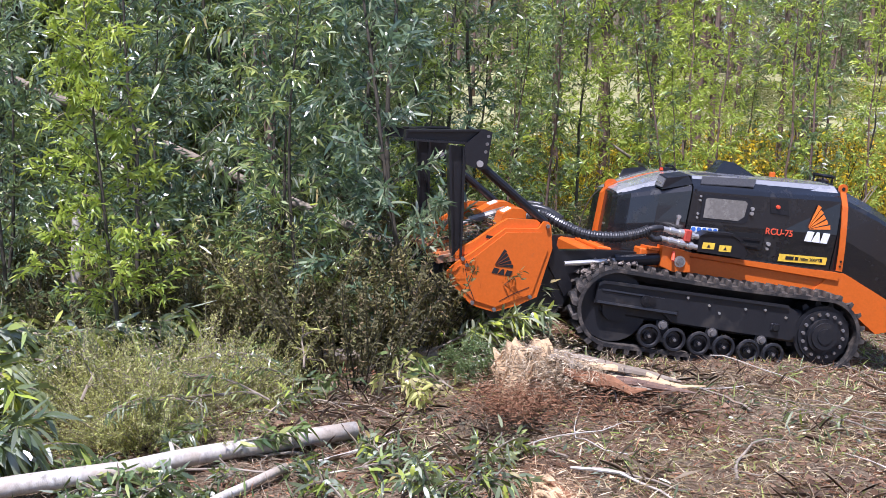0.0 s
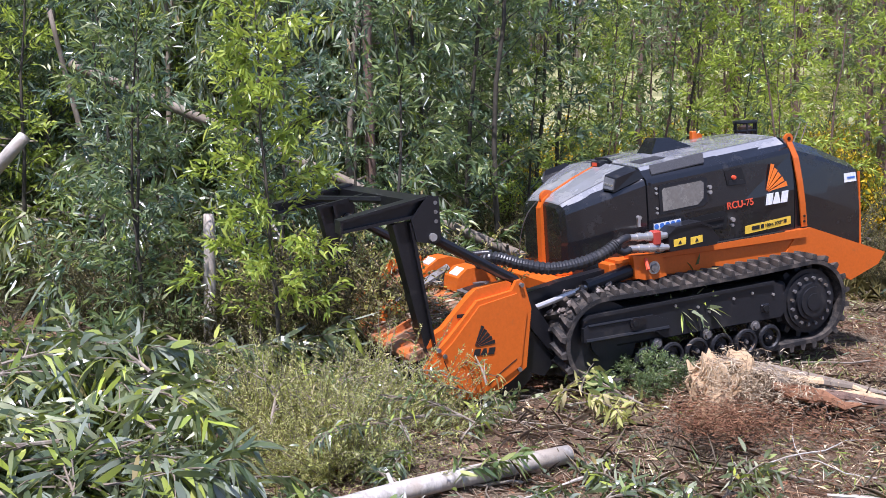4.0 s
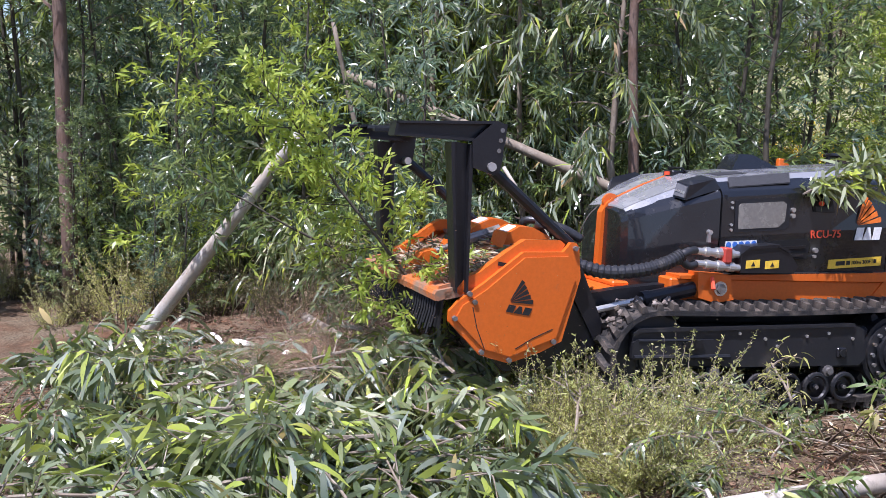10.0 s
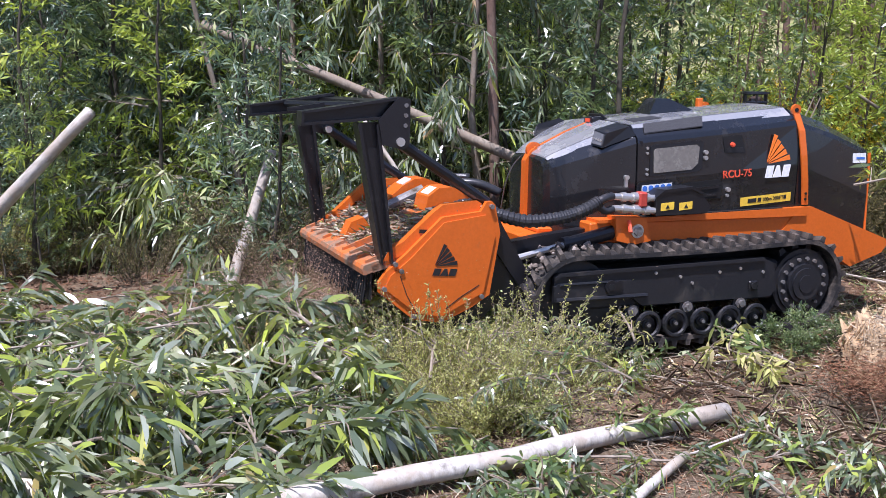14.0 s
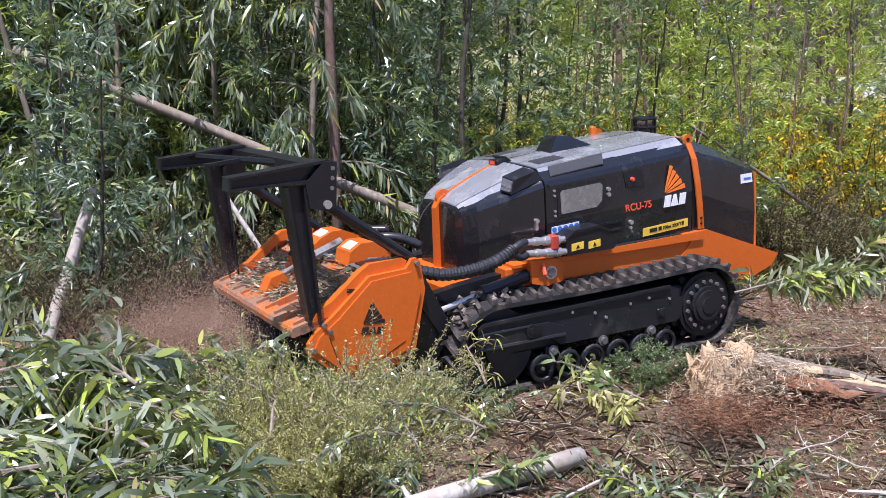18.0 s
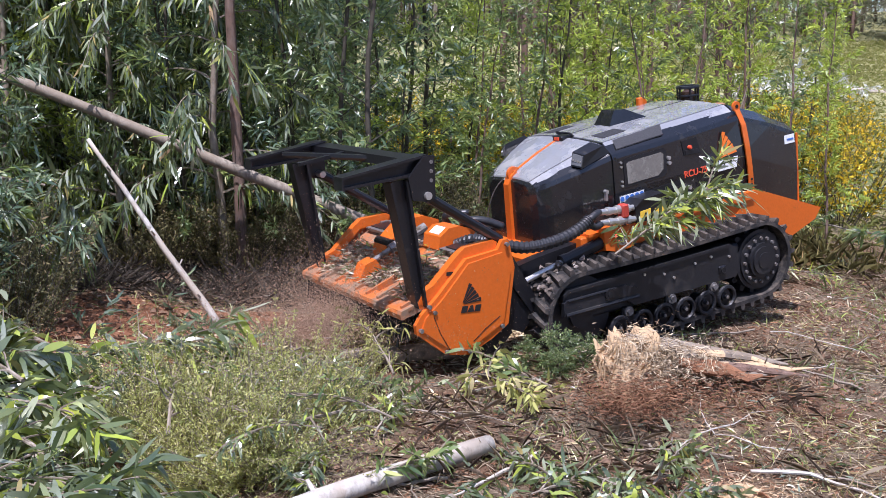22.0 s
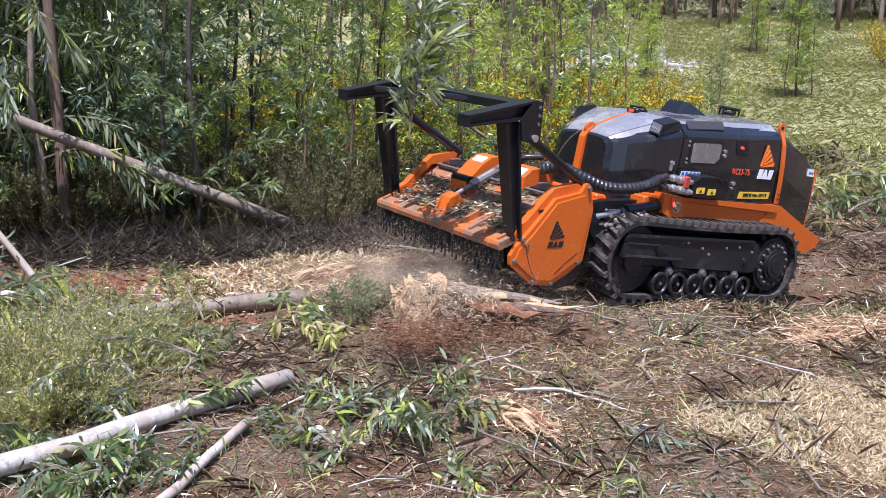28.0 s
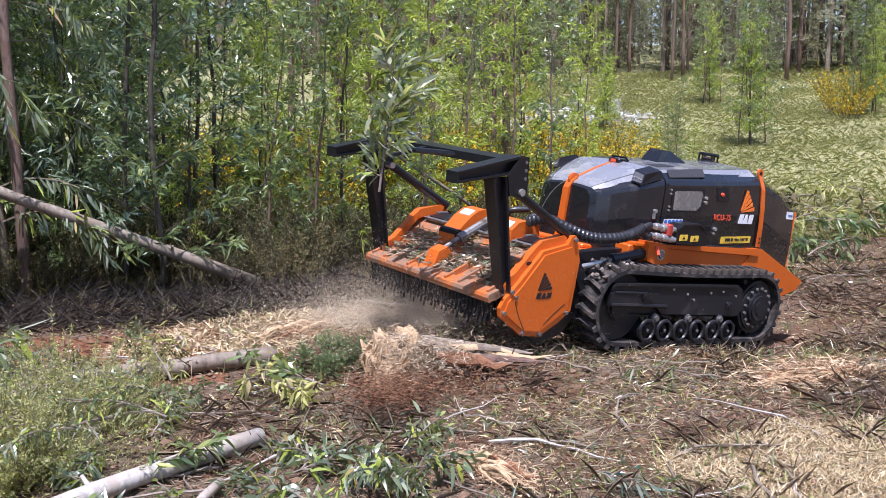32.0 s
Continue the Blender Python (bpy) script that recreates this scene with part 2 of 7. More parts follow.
TAN_DUST = island_material("flying_wood_dust", [(0.0, (0.46, 0.36, 0.23)), (0.6, (0.64, 0.53, 0.36)), (1.0, (0.76, 0.67, 0.50))], 0.9)
FIBRE = island_material("grey_tan_torn_fibre", [(0.0, (0.20, 0.135, 0.08)), (0.5, (0.38, 0.29, 0.18)), (1.0, (0.62, 0.52, 0.36))])
SPECK = island_material("flying_soil_specks", [(0.0, (0.20, 0.115, 0.07)), (0.6, (0.38, 0.245, 0.16)), (1.0, (0.52, 0.38, 0.27))], 0.9)


def soil_material():
    """Churned forest floor: red earth, grey litter, straw, with green grass far off."""
    m, nt, b = material("forest_soil")
    n1, n2, n3 = noise_tex(nt, 1.1, 8, 0.65), noise_tex(nt, 9.0, 8, 0.7), noise_tex(nt, 55.0, 4, 0.7)
    earth = ramp(nt, n2, [(0.30, (0.055, 0.030, 0.018)), (0.52, (0.145, 0.080, 0.045)), (0.72, (0.25, 0.16, 0.10))])
    litter = ramp(nt, n3, [(0.30, (0.06, 0.045, 0.03)), (0.5, (0.17, 0.13, 0.085)), (0.72, (0.34, 0.27, 0.18))])
    col = mix(nt, ramp(nt, n1, [(0.42, (0, 0, 0)), (0.60, (1, 1, 1))]), litter, earth)
    geo = nt.nodes.new("ShaderNodeNewGeometry")
    xyz = nt.nodes.new("ShaderNodeSeparateXYZ")
    nt.links.new(geo.outputs["Position"], xyz.inputs[0])
    # the strip worked over by the rotor is bare red earth
    strip = nt.nodes.new("ShaderNodeMath")
    strip.operation, strip.inputs[1].default_value, strip.inputs[2].default_value = "COMPARE", 6.75, 0.85
    nt.links.new(xyz.outputs["Y"], strip.inputs[0])
    west = nt.nodes.new("ShaderNodeMath")
    west.operation, west.inputs[1].default_value = "COMPARE", -2.4
    west.inputs[2].default_value = 1.5
    nt.links.new(xyz.outputs["X"], west.inputs[0])
    both = nt.nodes.new("ShaderNodeMath")
    both.operation = "MULTIPLY"
    nt.links.new(strip.outputs[0], both.inputs[0])
    nt.links.new(west.outputs[0], both.inputs[1])
    red = ramp(nt, n2, [(0.30, (0.11, 0.045, 0.022)), (0.52, (0.25, 0.115, 0.060)), (0.72, (0.38, 0.21, 0.125))])
    col = mix(nt, both.outputs[0], col, red)
    far = nt.nodes.new("ShaderNodeMapRange")
    far.inputs["From Min"].default_value, far.inputs["From Max"].default_value = 9.5, 14.0
    nt.links.new(xyz.outputs["Y"], far.inputs["Value"])
    meadow = ramp(nt, noise_tex(nt, 0.8, 8, 0.7), [(0.30, (0.16, 0.10, 0.055)), (0.45, (0.23, 0.23, 0.10)), (0.62, (0.38, 0.36, 0.18)), (0.75, (0.50, 0.43, 0.26))])
    nt.links.new(mix(nt, far.outputs[0], col, meadow), b.inputs["Base Color"])
    b.inputs["Roughness"].default_value = 0.95
    b.inputs["Specular IOR Level"].default_value = 0.15
    bumped(nt, b, n2, 1.0, 0.05)
    return m


SOIL = soil_material()


# ---- mesh helpers ----
class Shape:
    """Collects vertices and faces of one mesh."""

    def __init__(self):
        self.v, self.f = [], []

    def add(self, verts, faces):
        k = len(self.v)
        self.v += [tuple(p) for p in verts]
        self.f += [tuple(k + i for i in q) for q in faces]
        return self

    def box(self, x0, x1, y0, y1, z0, z1, bevel=0.0):
        if bevel <= 0:
            return self.add([(x, y, z) for z in (z0, z1) for y in (y0, y1) for x in (x0, x1)], [(0, 2, 3, 1), (4, 5, 7, 6), (0, 1, 5, 4), (2, 6, 7, 3), (0, 4, 6, 2), (1, 3, 7, 5)])
        b = bevel
        ring = lambda i: [(x0 + i, y0 + b), (x0 + b, y0 + i), (x1 - b, y0 + i), (x1 - i, y0 + b), (x1 - i, y1 - b), (x1 - b, y1 - i), (x0 + b, y1 - i), (x0 + i, y1 - b)]
        lev = [(b, z0), (0, z0 + b), (0, z1 - b), (b, z1)]
        vs = [(x, y, z) for i, z in lev for x, y in ring(i * 0.999)]
        fs = [tuple(range(7, -1, -1)), tuple(range(24, 32))]
        for j in range(3):
            fs += [(8 * j + i, 8 * j + (i + 1) % 8, 8 * j + 8 + (i + 1) % 8, 8 * j + 8 + i) for i in range(8)]
        return self.add(vs, fs)

    def prism(self, pts, y0, y1):
        """A polygon in x and z, thick from y0 to y1."""
        n = len(pts)
        vs = [(x, y0, z) for x, z in pts] + [(x, y1, z) for x, z in pts]
        fs = [tuple(range(n)), tuple(range(2 * n - 1, n - 1, -1))] + [(i, i + n, (i + 1) % n + n, (i + 1) % n) for i in range(n)]
        return self.add(vs, fs)

    def tube(self, path, radii, sides=8, caps=True, squash=1.0):
        """A round bar along a path, with a radius at each point."""
        path = [Vector(p) for p in path]
        if not isinstance(radii, (list, tuple)):
            radii = [radii] * len(path)
        vs, fs, up = [], [], None
        for i, p in enumerate(path):
            d = (path[min(i + 1, len(path) - 1)] - path[max(i - 1, 0)]).normalized()
            if up is None:
                up = d.orthogonal().normalized()
            a = (up - d * up.dot(d)).normalized()
            up = a
            b = d.cross(a)
            for j in range(sides):
                w = 2 * math.pi * j / sides
                vs.append(p + (a * math.cos(w) + b * math.sin(w) * squash) * radii[i])
        for i in range(len(path) - 1):
            fs += [(i * sides + j, i * sides + (j + 1) % sides, (i + 1) * sides + (j + 1) % sides, (i + 1) * sides + j) for j in range(sides)]
        if caps:
            fs += [tuple(range(sides - 1, -1, -1)), tuple(range((len(path) - 1) * sides, len(path) * sides))]
        return self.add(vs, fs)

    def disc(self, x, z, y0, y1, r, sides=24, r2=None):
        """A wheel about the y axis; with r2 the far rim is narrower."""
        return self.tube([(x, y0, z), (x, y1, z)], [r, r if r2 is None else r2], sides)

    def mesh(self, name, mat, smooth=False):
        me = bpy.data.meshes.new(name)
        me.from_pydata(self.v, [], self.f)
        me.materials.append(mat)
        if smooth:
            me.polygons.foreach_set("use_smooth", [True] * len(me.polygons))
        bm = bmesh.new()
        bm.from_mesh(me)
        bmesh.ops.recalc_face_normals(bm, faces=bm.faces)
        bm.to_mesh(me)
        bm.free()
        return me


def part(name, shape, mat, parent=None, label="", smooth=False, at=None):
    """Links a shape (or a ready mesh) as one object under a thing or a part."""
    ob = new(name, shape.mesh(name, mat, smooth) if isinstance(shape, Shape) else shape)
    if parent:
        ob.parent = parent
    if at is not None:
        ob.matrix_basis = at
    if label:
        tagged(ob, label)
    return ob


def thing(name, label, category, group="", at=None):
    ob = tagged(new(name), label, category, group)
    if at is not None:
        ob.matrix_basis = at
    return ob


def blades(name, mat, base, along, side, length, width, bend=0.15, fine=True):
    """Many pointed leaves in one mesh: lance-shaped, sagging and curled, or plain slivers where fine is off."""
    n = len(base)
    length, width = length[:, None], width[:, None]
    normal = np.cross(along, side)
    if fine:
        sag = -np.array([0, 0, 1.0]) * length * bend * rng.uniform(0.1, 2.2, (n, 1)) + side * length * rng.uniform(-0.30, 0.30, (n, 1)) + normal * length * rng.uniform(-0.22, 0.22, (n, 1))
        ring, cols = [base], []
        for u, w in ((0.16, 0.38), (0.42, 0.50), (0.72, 0.36)):
            mid = base + along * length * u + sag * u * u
            lift = normal * width * w * 0.35
            cols.append((mid + side * width * w + lift, mid - side * width * w + lift))
        v = np.stack([base, cols[0][0], cols[1][0], cols[2][0], base + along * length + sag, cols[2][1], cols[1][1], cols[0][1]], 1)
        corners = [0, 1, 7, 1, 2, 6, 1, 6, 7, 2, 3, 5, 2, 5, 6, 3, 4, 5]
    else:
        sag = -np.array([0, 0, 1.0]) * length * bend
        mid = base + along * length * 0.45 + normal * width * 0.12
        v = np.stack([base, mid + side * width * 0.5, base + along * length + sag, mid - side * width * 0.5], 1)
        corners = [0, 1, 2, 0, 2, 3]
    k = np.arange(n)[:, None] * v.shape[1]
    v = v.reshape(-1, 3)
    tri = (k + np.array(corners)).reshape(-1, 3)
    me = bpy.data.meshes.new(name)
    me.vertices.add(len(v))
    me.vertices.foreach_set("co", v.astype(np.float32).ravel())
    me.loops.add(tri.size)
    me.loops.foreach_set("vertex_index", tri.astype(np.int32).ravel())
    me.polygons.add(len(tri))
    me.polygons.foreach_set("loop_start", (np.arange(len(tri)) * 3).astype(np.int32))
    if fine:
        me.polygons.foreach_set("use_smooth", np.ones(len(tri), dtype=bool))
    me.materials.append(mat)
    me.update()
    return me


rng = np.random.default_rng(7)


def unit(v):
    return v / np.maximum(np.linalg.norm(v, axis=1, keepdims=True), 1e-9)


def rand_dirs(n, flat=1.0):
    d = rng.normal(size=(n, 3))
    d[:, 2] *= flat
    return unit(d)


# ---- ground ----
def height(x, y):
    """The lie of the land: a churned hollow under the machine, a grubbed-out hole, a slope rising to the far wood."""
    xc = min(max(x, -3.2), 3.3)
    track = 0.0802 + 0.0461 * xc - 0.0271 * xc ** 2 - 0.0111 * xc ** 3 + 0.0016 * xc ** 4 - 0.0121 * (y - 7.5)
    w = max(0.0, 1 - abs(y - 7.0) / 2.6)
    w = w * w * (3 - 2 * w)
    z = (track - 0.05) * w * math.exp(-max(0, abs(x) - 3.3) ** 2 / 2)
    r = math.hypot(x, y)
    z += 0.05 * max(0, min(r, 18) - 11) + 0.125 * max(0, min(r, 70) - 18)
    z += 0.16 * math.exp(-((x - 0.32) ** 2 / 0.26 + (y - 5.50) ** 2 / 0.09))
    z -= 0.26 * math.exp(-((x + 0.12) ** 2 + (y - 4.95) ** 2 * 1.6) / 0.045)
    near = 1 if r < 16 else 0.4
    z += near * (0.035 * noise.noise((x * 1.3, y * 1.3, 0)) + 0.022 * noise.noise((x * 4.1, y * 4.1, 3)) + 0.010 * noise.noise((x * 11, y * 11, 7)))
    if r > 12:
        z += 0.12 * noise.noise((x * 0.25, y * 0.25, 5)) * min(1, (r - 12) / 6)
    return z


def build_ground():
    def graded(lo, hi, step, far):
        inner = list(np.arange(lo, hi, step))
        out, s = [], step
        while inner[-1] + sum(out) < far:
            s *= 1.25
            out.append(s)
        up = list(inner[-1] + np.cumsum(out))
        down = list(inner[0] - np.cumsum(out))[::-1]
        return down + inner + up
    xs, ys = graded(-6.5, 4.5, 0.07, 600), graded(2.6, 9.5, 0.07, 600)
    nx = len(xs)
    verts = [(x, y, height(x, y)) for y in ys for x in xs]
    faces = [(j * nx + i, j * nx + i + 1, (j + 1) * nx + i + 1, (j + 1) * nx + i) for j in range(len(ys) - 1) for i in range(nx - 1)]
    me = bpy.data.meshes.new("ground")
    me.from_pydata(verts, [], faces)
    me.polygons.foreach_set("use_smooth", [True] * len(faces))
    me.materials.append(SOIL)
    tagged(new("ground", me), "churned reddish forest floor rising to a grassy clearing", "ground", kind="structure")


build_ground()


# ---- the mulching machine ----
# machine space: x forward from the drive sprocket's axle, y to its left, z up from the ground
def profile(wb, zb, wm, ws, zs, wt, zt, zc):
    """Half a cross-section of the cowl: skirt, flank, shoulder, edge of the top, ridge."""
    return [(wb, zb), (wm, (zb + zs) * 0.5), (ws, zs - 0.03), (ws - 0.012, zs), (wt, zt), (wt * 0.5, (zt + zc) * 0.5 + 0.004), (0, zc)]


NOSE = [
    (1.500, profile(0.235, 0.665, 0.245, 0.235, 1.035, 0.19, 1.060, 1.075)),
    (1.480, profile(0.280, 0.655, 0.295, 0.285, 1.052, 0.22, 1.080, 1.095)),
    (1.415, profile(0.350, 0.665, 0.365, 0.355, 1.085, 0.26, 1.120, 1.135)),
    (1.250, profile(0.435, 0.690, 0.450, 0.445, 1.145, 0.33, 1.200, 1.215)),
    (1.050, profile(0.497, 0.715, 0.512, 0.505, 1.205, 0.40, 1.272, 1.292))]
HOOD = [
    (1.040, profile(0.500, 0.718, 0.515, 0.507, 1.207, 0.405, 1.275, 1.296)),
    (0.700, profile(0.510, 0.738, 0.522, 0.512, 1.237, 0.405, 1.312, 1.334)),
    (0.350, profile(0.515, 0.758, 0.525, 0.512, 1.270, 0.395, 1.345, 1.366)),
    (-0.055, profile(0.520, 0.785, 0.526, 0.502, 1.312, 0.370, 1.380, 1.400))]
REAR = [
    (-0.068, profile(0.512, 0.780, 0.518, 0.494, 1.305, 0.362, 1.374, 1.392)),
    (-0.360, profile(0.490, 0.665, 0.496, 0.474, 1.225, 0.350, 1.292, 1.305)),
    (-0.665, profile(0.450, 0.565, 0.456, 0.436, 1.120, 0.330, 1.175, 1.185)),
    (-0.690, profile(0.430, 0.575, 0.436, 0.420, 1.100, 0.320, 1.155, 1.165))]


def loft(sections):
    """A closed cowl through half profiles, mirrored."""
    s = Shape()
    rows = [[(x, w, z) for w, z in prof] + [(x, -w, z) for w, z in reversed(prof) if w > 0] for x, prof in sections]
    n = len(rows[0])
    for r in rows:
        s.v += r
    for i in range(len(rows) - 1):
        s.f += [(i * n + j, i * n + j + 1, (i + 1) * n + j + 1, (i + 1) * n + j) for j in range(n - 1)]
    s.f += [tuple(range(n)), tuple(range((len(rows) - 1) * n + n - 1, (len(rows) - 1) * n - 1, -1))]
    return s


def skin(sections, j0, j1, sg, lift=0.004, trim=0.012):
    """A sheet that lies on the cowl between two of its lines, on one side."""
    s, m = Shape(), j1 - j0 + 1
    for k in (lift, lift - 0.006):
        for i, (x, prof) in enumerate(sections):
            x += -trim if i == 0 else trim if i == len(sections) - 1 else 0
            for j in range(j0, j1 + 1):
                w, z = prof[j]
                w += 0.010 if j == len(prof) - 1 else 0
                w -= 0.010 if j == j0 and j0 > 2 else 0
                s.v.append((x, sg * w, z + k))
    n = len(sections)
    at = lambda top, i, j: top * n * m + i * m + j
    for i in range(n - 1):
        for j in range(m - 1):
            s.f += [tuple(at(t, *q) for q in ((i, j), (i, j + 1), (i + 1, j + 1), (i + 1, j))) for t in (0, 1)]
    edge = [(i, 0) for i in range(n)] + [(n - 1, j) for j in range(1, m)] + [(i, m - 1) for i in range(n - 2, -1, -1)] + [(0, j) for j in range(m - 2, 0, -1)]
    for a, b in zip(edge, edge[1:] + edge[:1]):
        s.f.append((at(0, *a), at(0, *b), at(1, *b), at(1, *a)))
    return s


def on_cowl(sections, x, z, sg=1, out=0.0):
    """How far the flank stands from the middle at x and z."""
    sec = sorted(sections)
    for (x0, p0), (x1, p1) in zip(sec, sec[1:]):
        if x0 <= x <= x1:
            u = (x - x0) / (x1 - x0)
            pts = [(a[0] + (b[0] - a[0]) * u, a[1] + (b[1] - a[1]) * u) for a, b in zip(p0[:4], p1[:4])]
            return sg * (float(np.interp(z, [q[1] for q in pts], [q[0] for q in pts])) + out)
    return sg * out


def decal(sections, pts, sg, out=0.002, thick=0.003):
    """A flat piece with corners (x, z), laid on the flank."""
    s, n = Shape(), len(pts)
    s.v = [(x, on_cowl(sections, x, z, sg, o), z) for o in (out, out + thick) for x, z in pts]
    s.f = [tuple(range(n)), tuple(range(n, 2 * n))] + [(i, (i + 1) % n, n + (i + 1) % n, n + i) for i in range(n)]
    return s


def logo(parent, at, ink, bars, wide, fan_tall, bar_tall):
    """A fan of pointed stripes over a row of three plain blocks; from the middle of the row's top edge."""
    foot = (-0.46 * wide, 0.004)
    for i in range(5):
        a0, a1 = (math.atan2(v[1] - foot[1], v[0] - foot[0]) for v in ((0.50 * wide - 0.13 * wide * i, fan_tall * (0.16 + 0.21 * i)), (0.50 * wide - 0.13 * wide * i - 0.055 * wide, fan_tall * (0.16 + 0.21 * i) + 0.10 * fan_tall)))
        reach = math.hypot(0.50 * wide - 0.13 * wide * i - foot[0], fan_tall * (0.16 + 0.21 * i))
        tip = [(foot[0] + 0.10 * reach * math.cos((a0 + a1) / 2), foot[1] + 0.10 * reach * math.sin((a0 + a1) / 2))]
        tip += [(foot[0] + reach * math.cos(a), foot[1] + reach * 1.02 * math.sin(a)) for a in (a0 - 0.02, a1 + 0.05)]
        part("emblem", Shape().prism([(-x, z) for x, z in tip], 0, 0.003), ink, parent, at=at)
    w = wide / 3
    for k in range(3):
        x = -0.5 * wide + k * w
        slant = bar_tall * 0.22
        pts = [(x, -bar_tall), (x + w * 0.84, -bar_tall), (x + w * 0.84 + slant, -0.006), (x + slant, -0.006)] if k != 1 else [(x - slant * 0.3, -bar_tall), (x + w * 0.95, -bar_tall), (x + w * 0.78, -0.006), (x + w * 0.45, -0.006)]
        part("emblem_block", Shape().prism([(-u, z) for u, z in pts], 0, 0.003), bars, parent, at=at)


def writing(parent, body, size, mat, at):
    cu = bpy.data.curves.new("lettering", "FONT")
    cu.body, cu.size, cu.extrude, cu.offset = body, size, 0.0015, size * 0.012
    tmp = bpy.data.objects.new("lettering", cu)
    scene.collection.objects.link(tmp)
    me = bpy.data.meshes.new_from_object(tmp.evaluated_get(bpy.context.evaluated_depsgraph_get()))
    bpy.data.objects.remove(tmp)
    me.materials.clear()
    me.materials.append(mat)
    ob = new("lettering", me)
    ob.parent, ob.matrix_basis = parent, at
    return ob


SIDE = pose(0, 0, 0, 90, 0, 180)   # writing that reads along -x, on a face that looks along +y


def on_side(x, y, z, lean=0.0, climb=0.0):
    """The place of a print on the hood's left side: x runs backward, the face leans inward, the line climbs backward."""
    return Matrix.Translation((x, y, z)) @ Matrix.Rotation(radians(lean), 4, "X") @ Matrix.Rotation(radians(climb), 4, "Y")


def spline(ctrl, steps=15):
    """A smooth path through control points."""
    pts = []
    for i in range(len(ctrl) - 1):
        p0, p1, p2, p3 = (Vector(ctrl[max(0, min(len(ctrl) - 1, i + q))]) for q in (-1, 0, 1, 2))
        for u in np.linspace(0, 1, steps)[:-1]:
            pts.append(0.5 * (2 * p1 + (p2 - p0) * u + (2 * p0 - 5 * p1 + 4 * p2 - p3) * u * u + (3 * p1 - p0 - 3 * p2 + p3) * u ** 3))
    return pts + [Vector(ctrl[-1])]


TRACK_R = 0.265
TRACK_Y, TRACK_W = 0.610, 0.130


def track_point(s, r=0.0):
    """A point and slope along the track's loop, s metres from the sprocket's top, run forward; r lifts it off the belt."""
    c0, c1 = Vector((0.0, 0.355)), Vector((1.50, 0.325))
    R = TRACK_R
    top = (c1 - c0).length
    arc = math.pi * R
    loop = 2 * top + 2 * arc
    s %= loop
    d = (c1 - c0).normalized()
    n = Vector((-d.y, d.x))
    if s < top:
        p, t, o = c0 + n * R + d * s, d, n
        sag = -0.012 * math.sin(math.pi * s / top)
        p = p + n * sag
    elif s < top + arc:
        a = (s - top) / R
        o = n * math.cos(a) + d * math.sin(a)
        p, t = c1 + o * R, d * math.cos(a) - n * math.sin(a)
    elif s < 2 * top + arc:
        p, t, o = c1 - n * R - d * (s - top - arc), -d, -n
    else:
        a = (s - 2 * top - arc) / R
        o = -n * math.cos(a) - d * math.sin(a)
        p, t = c0 + o * R, -d * math.cos(a) + n * math.sin(a)
    p = p + o * r
    return p, t, o, loop


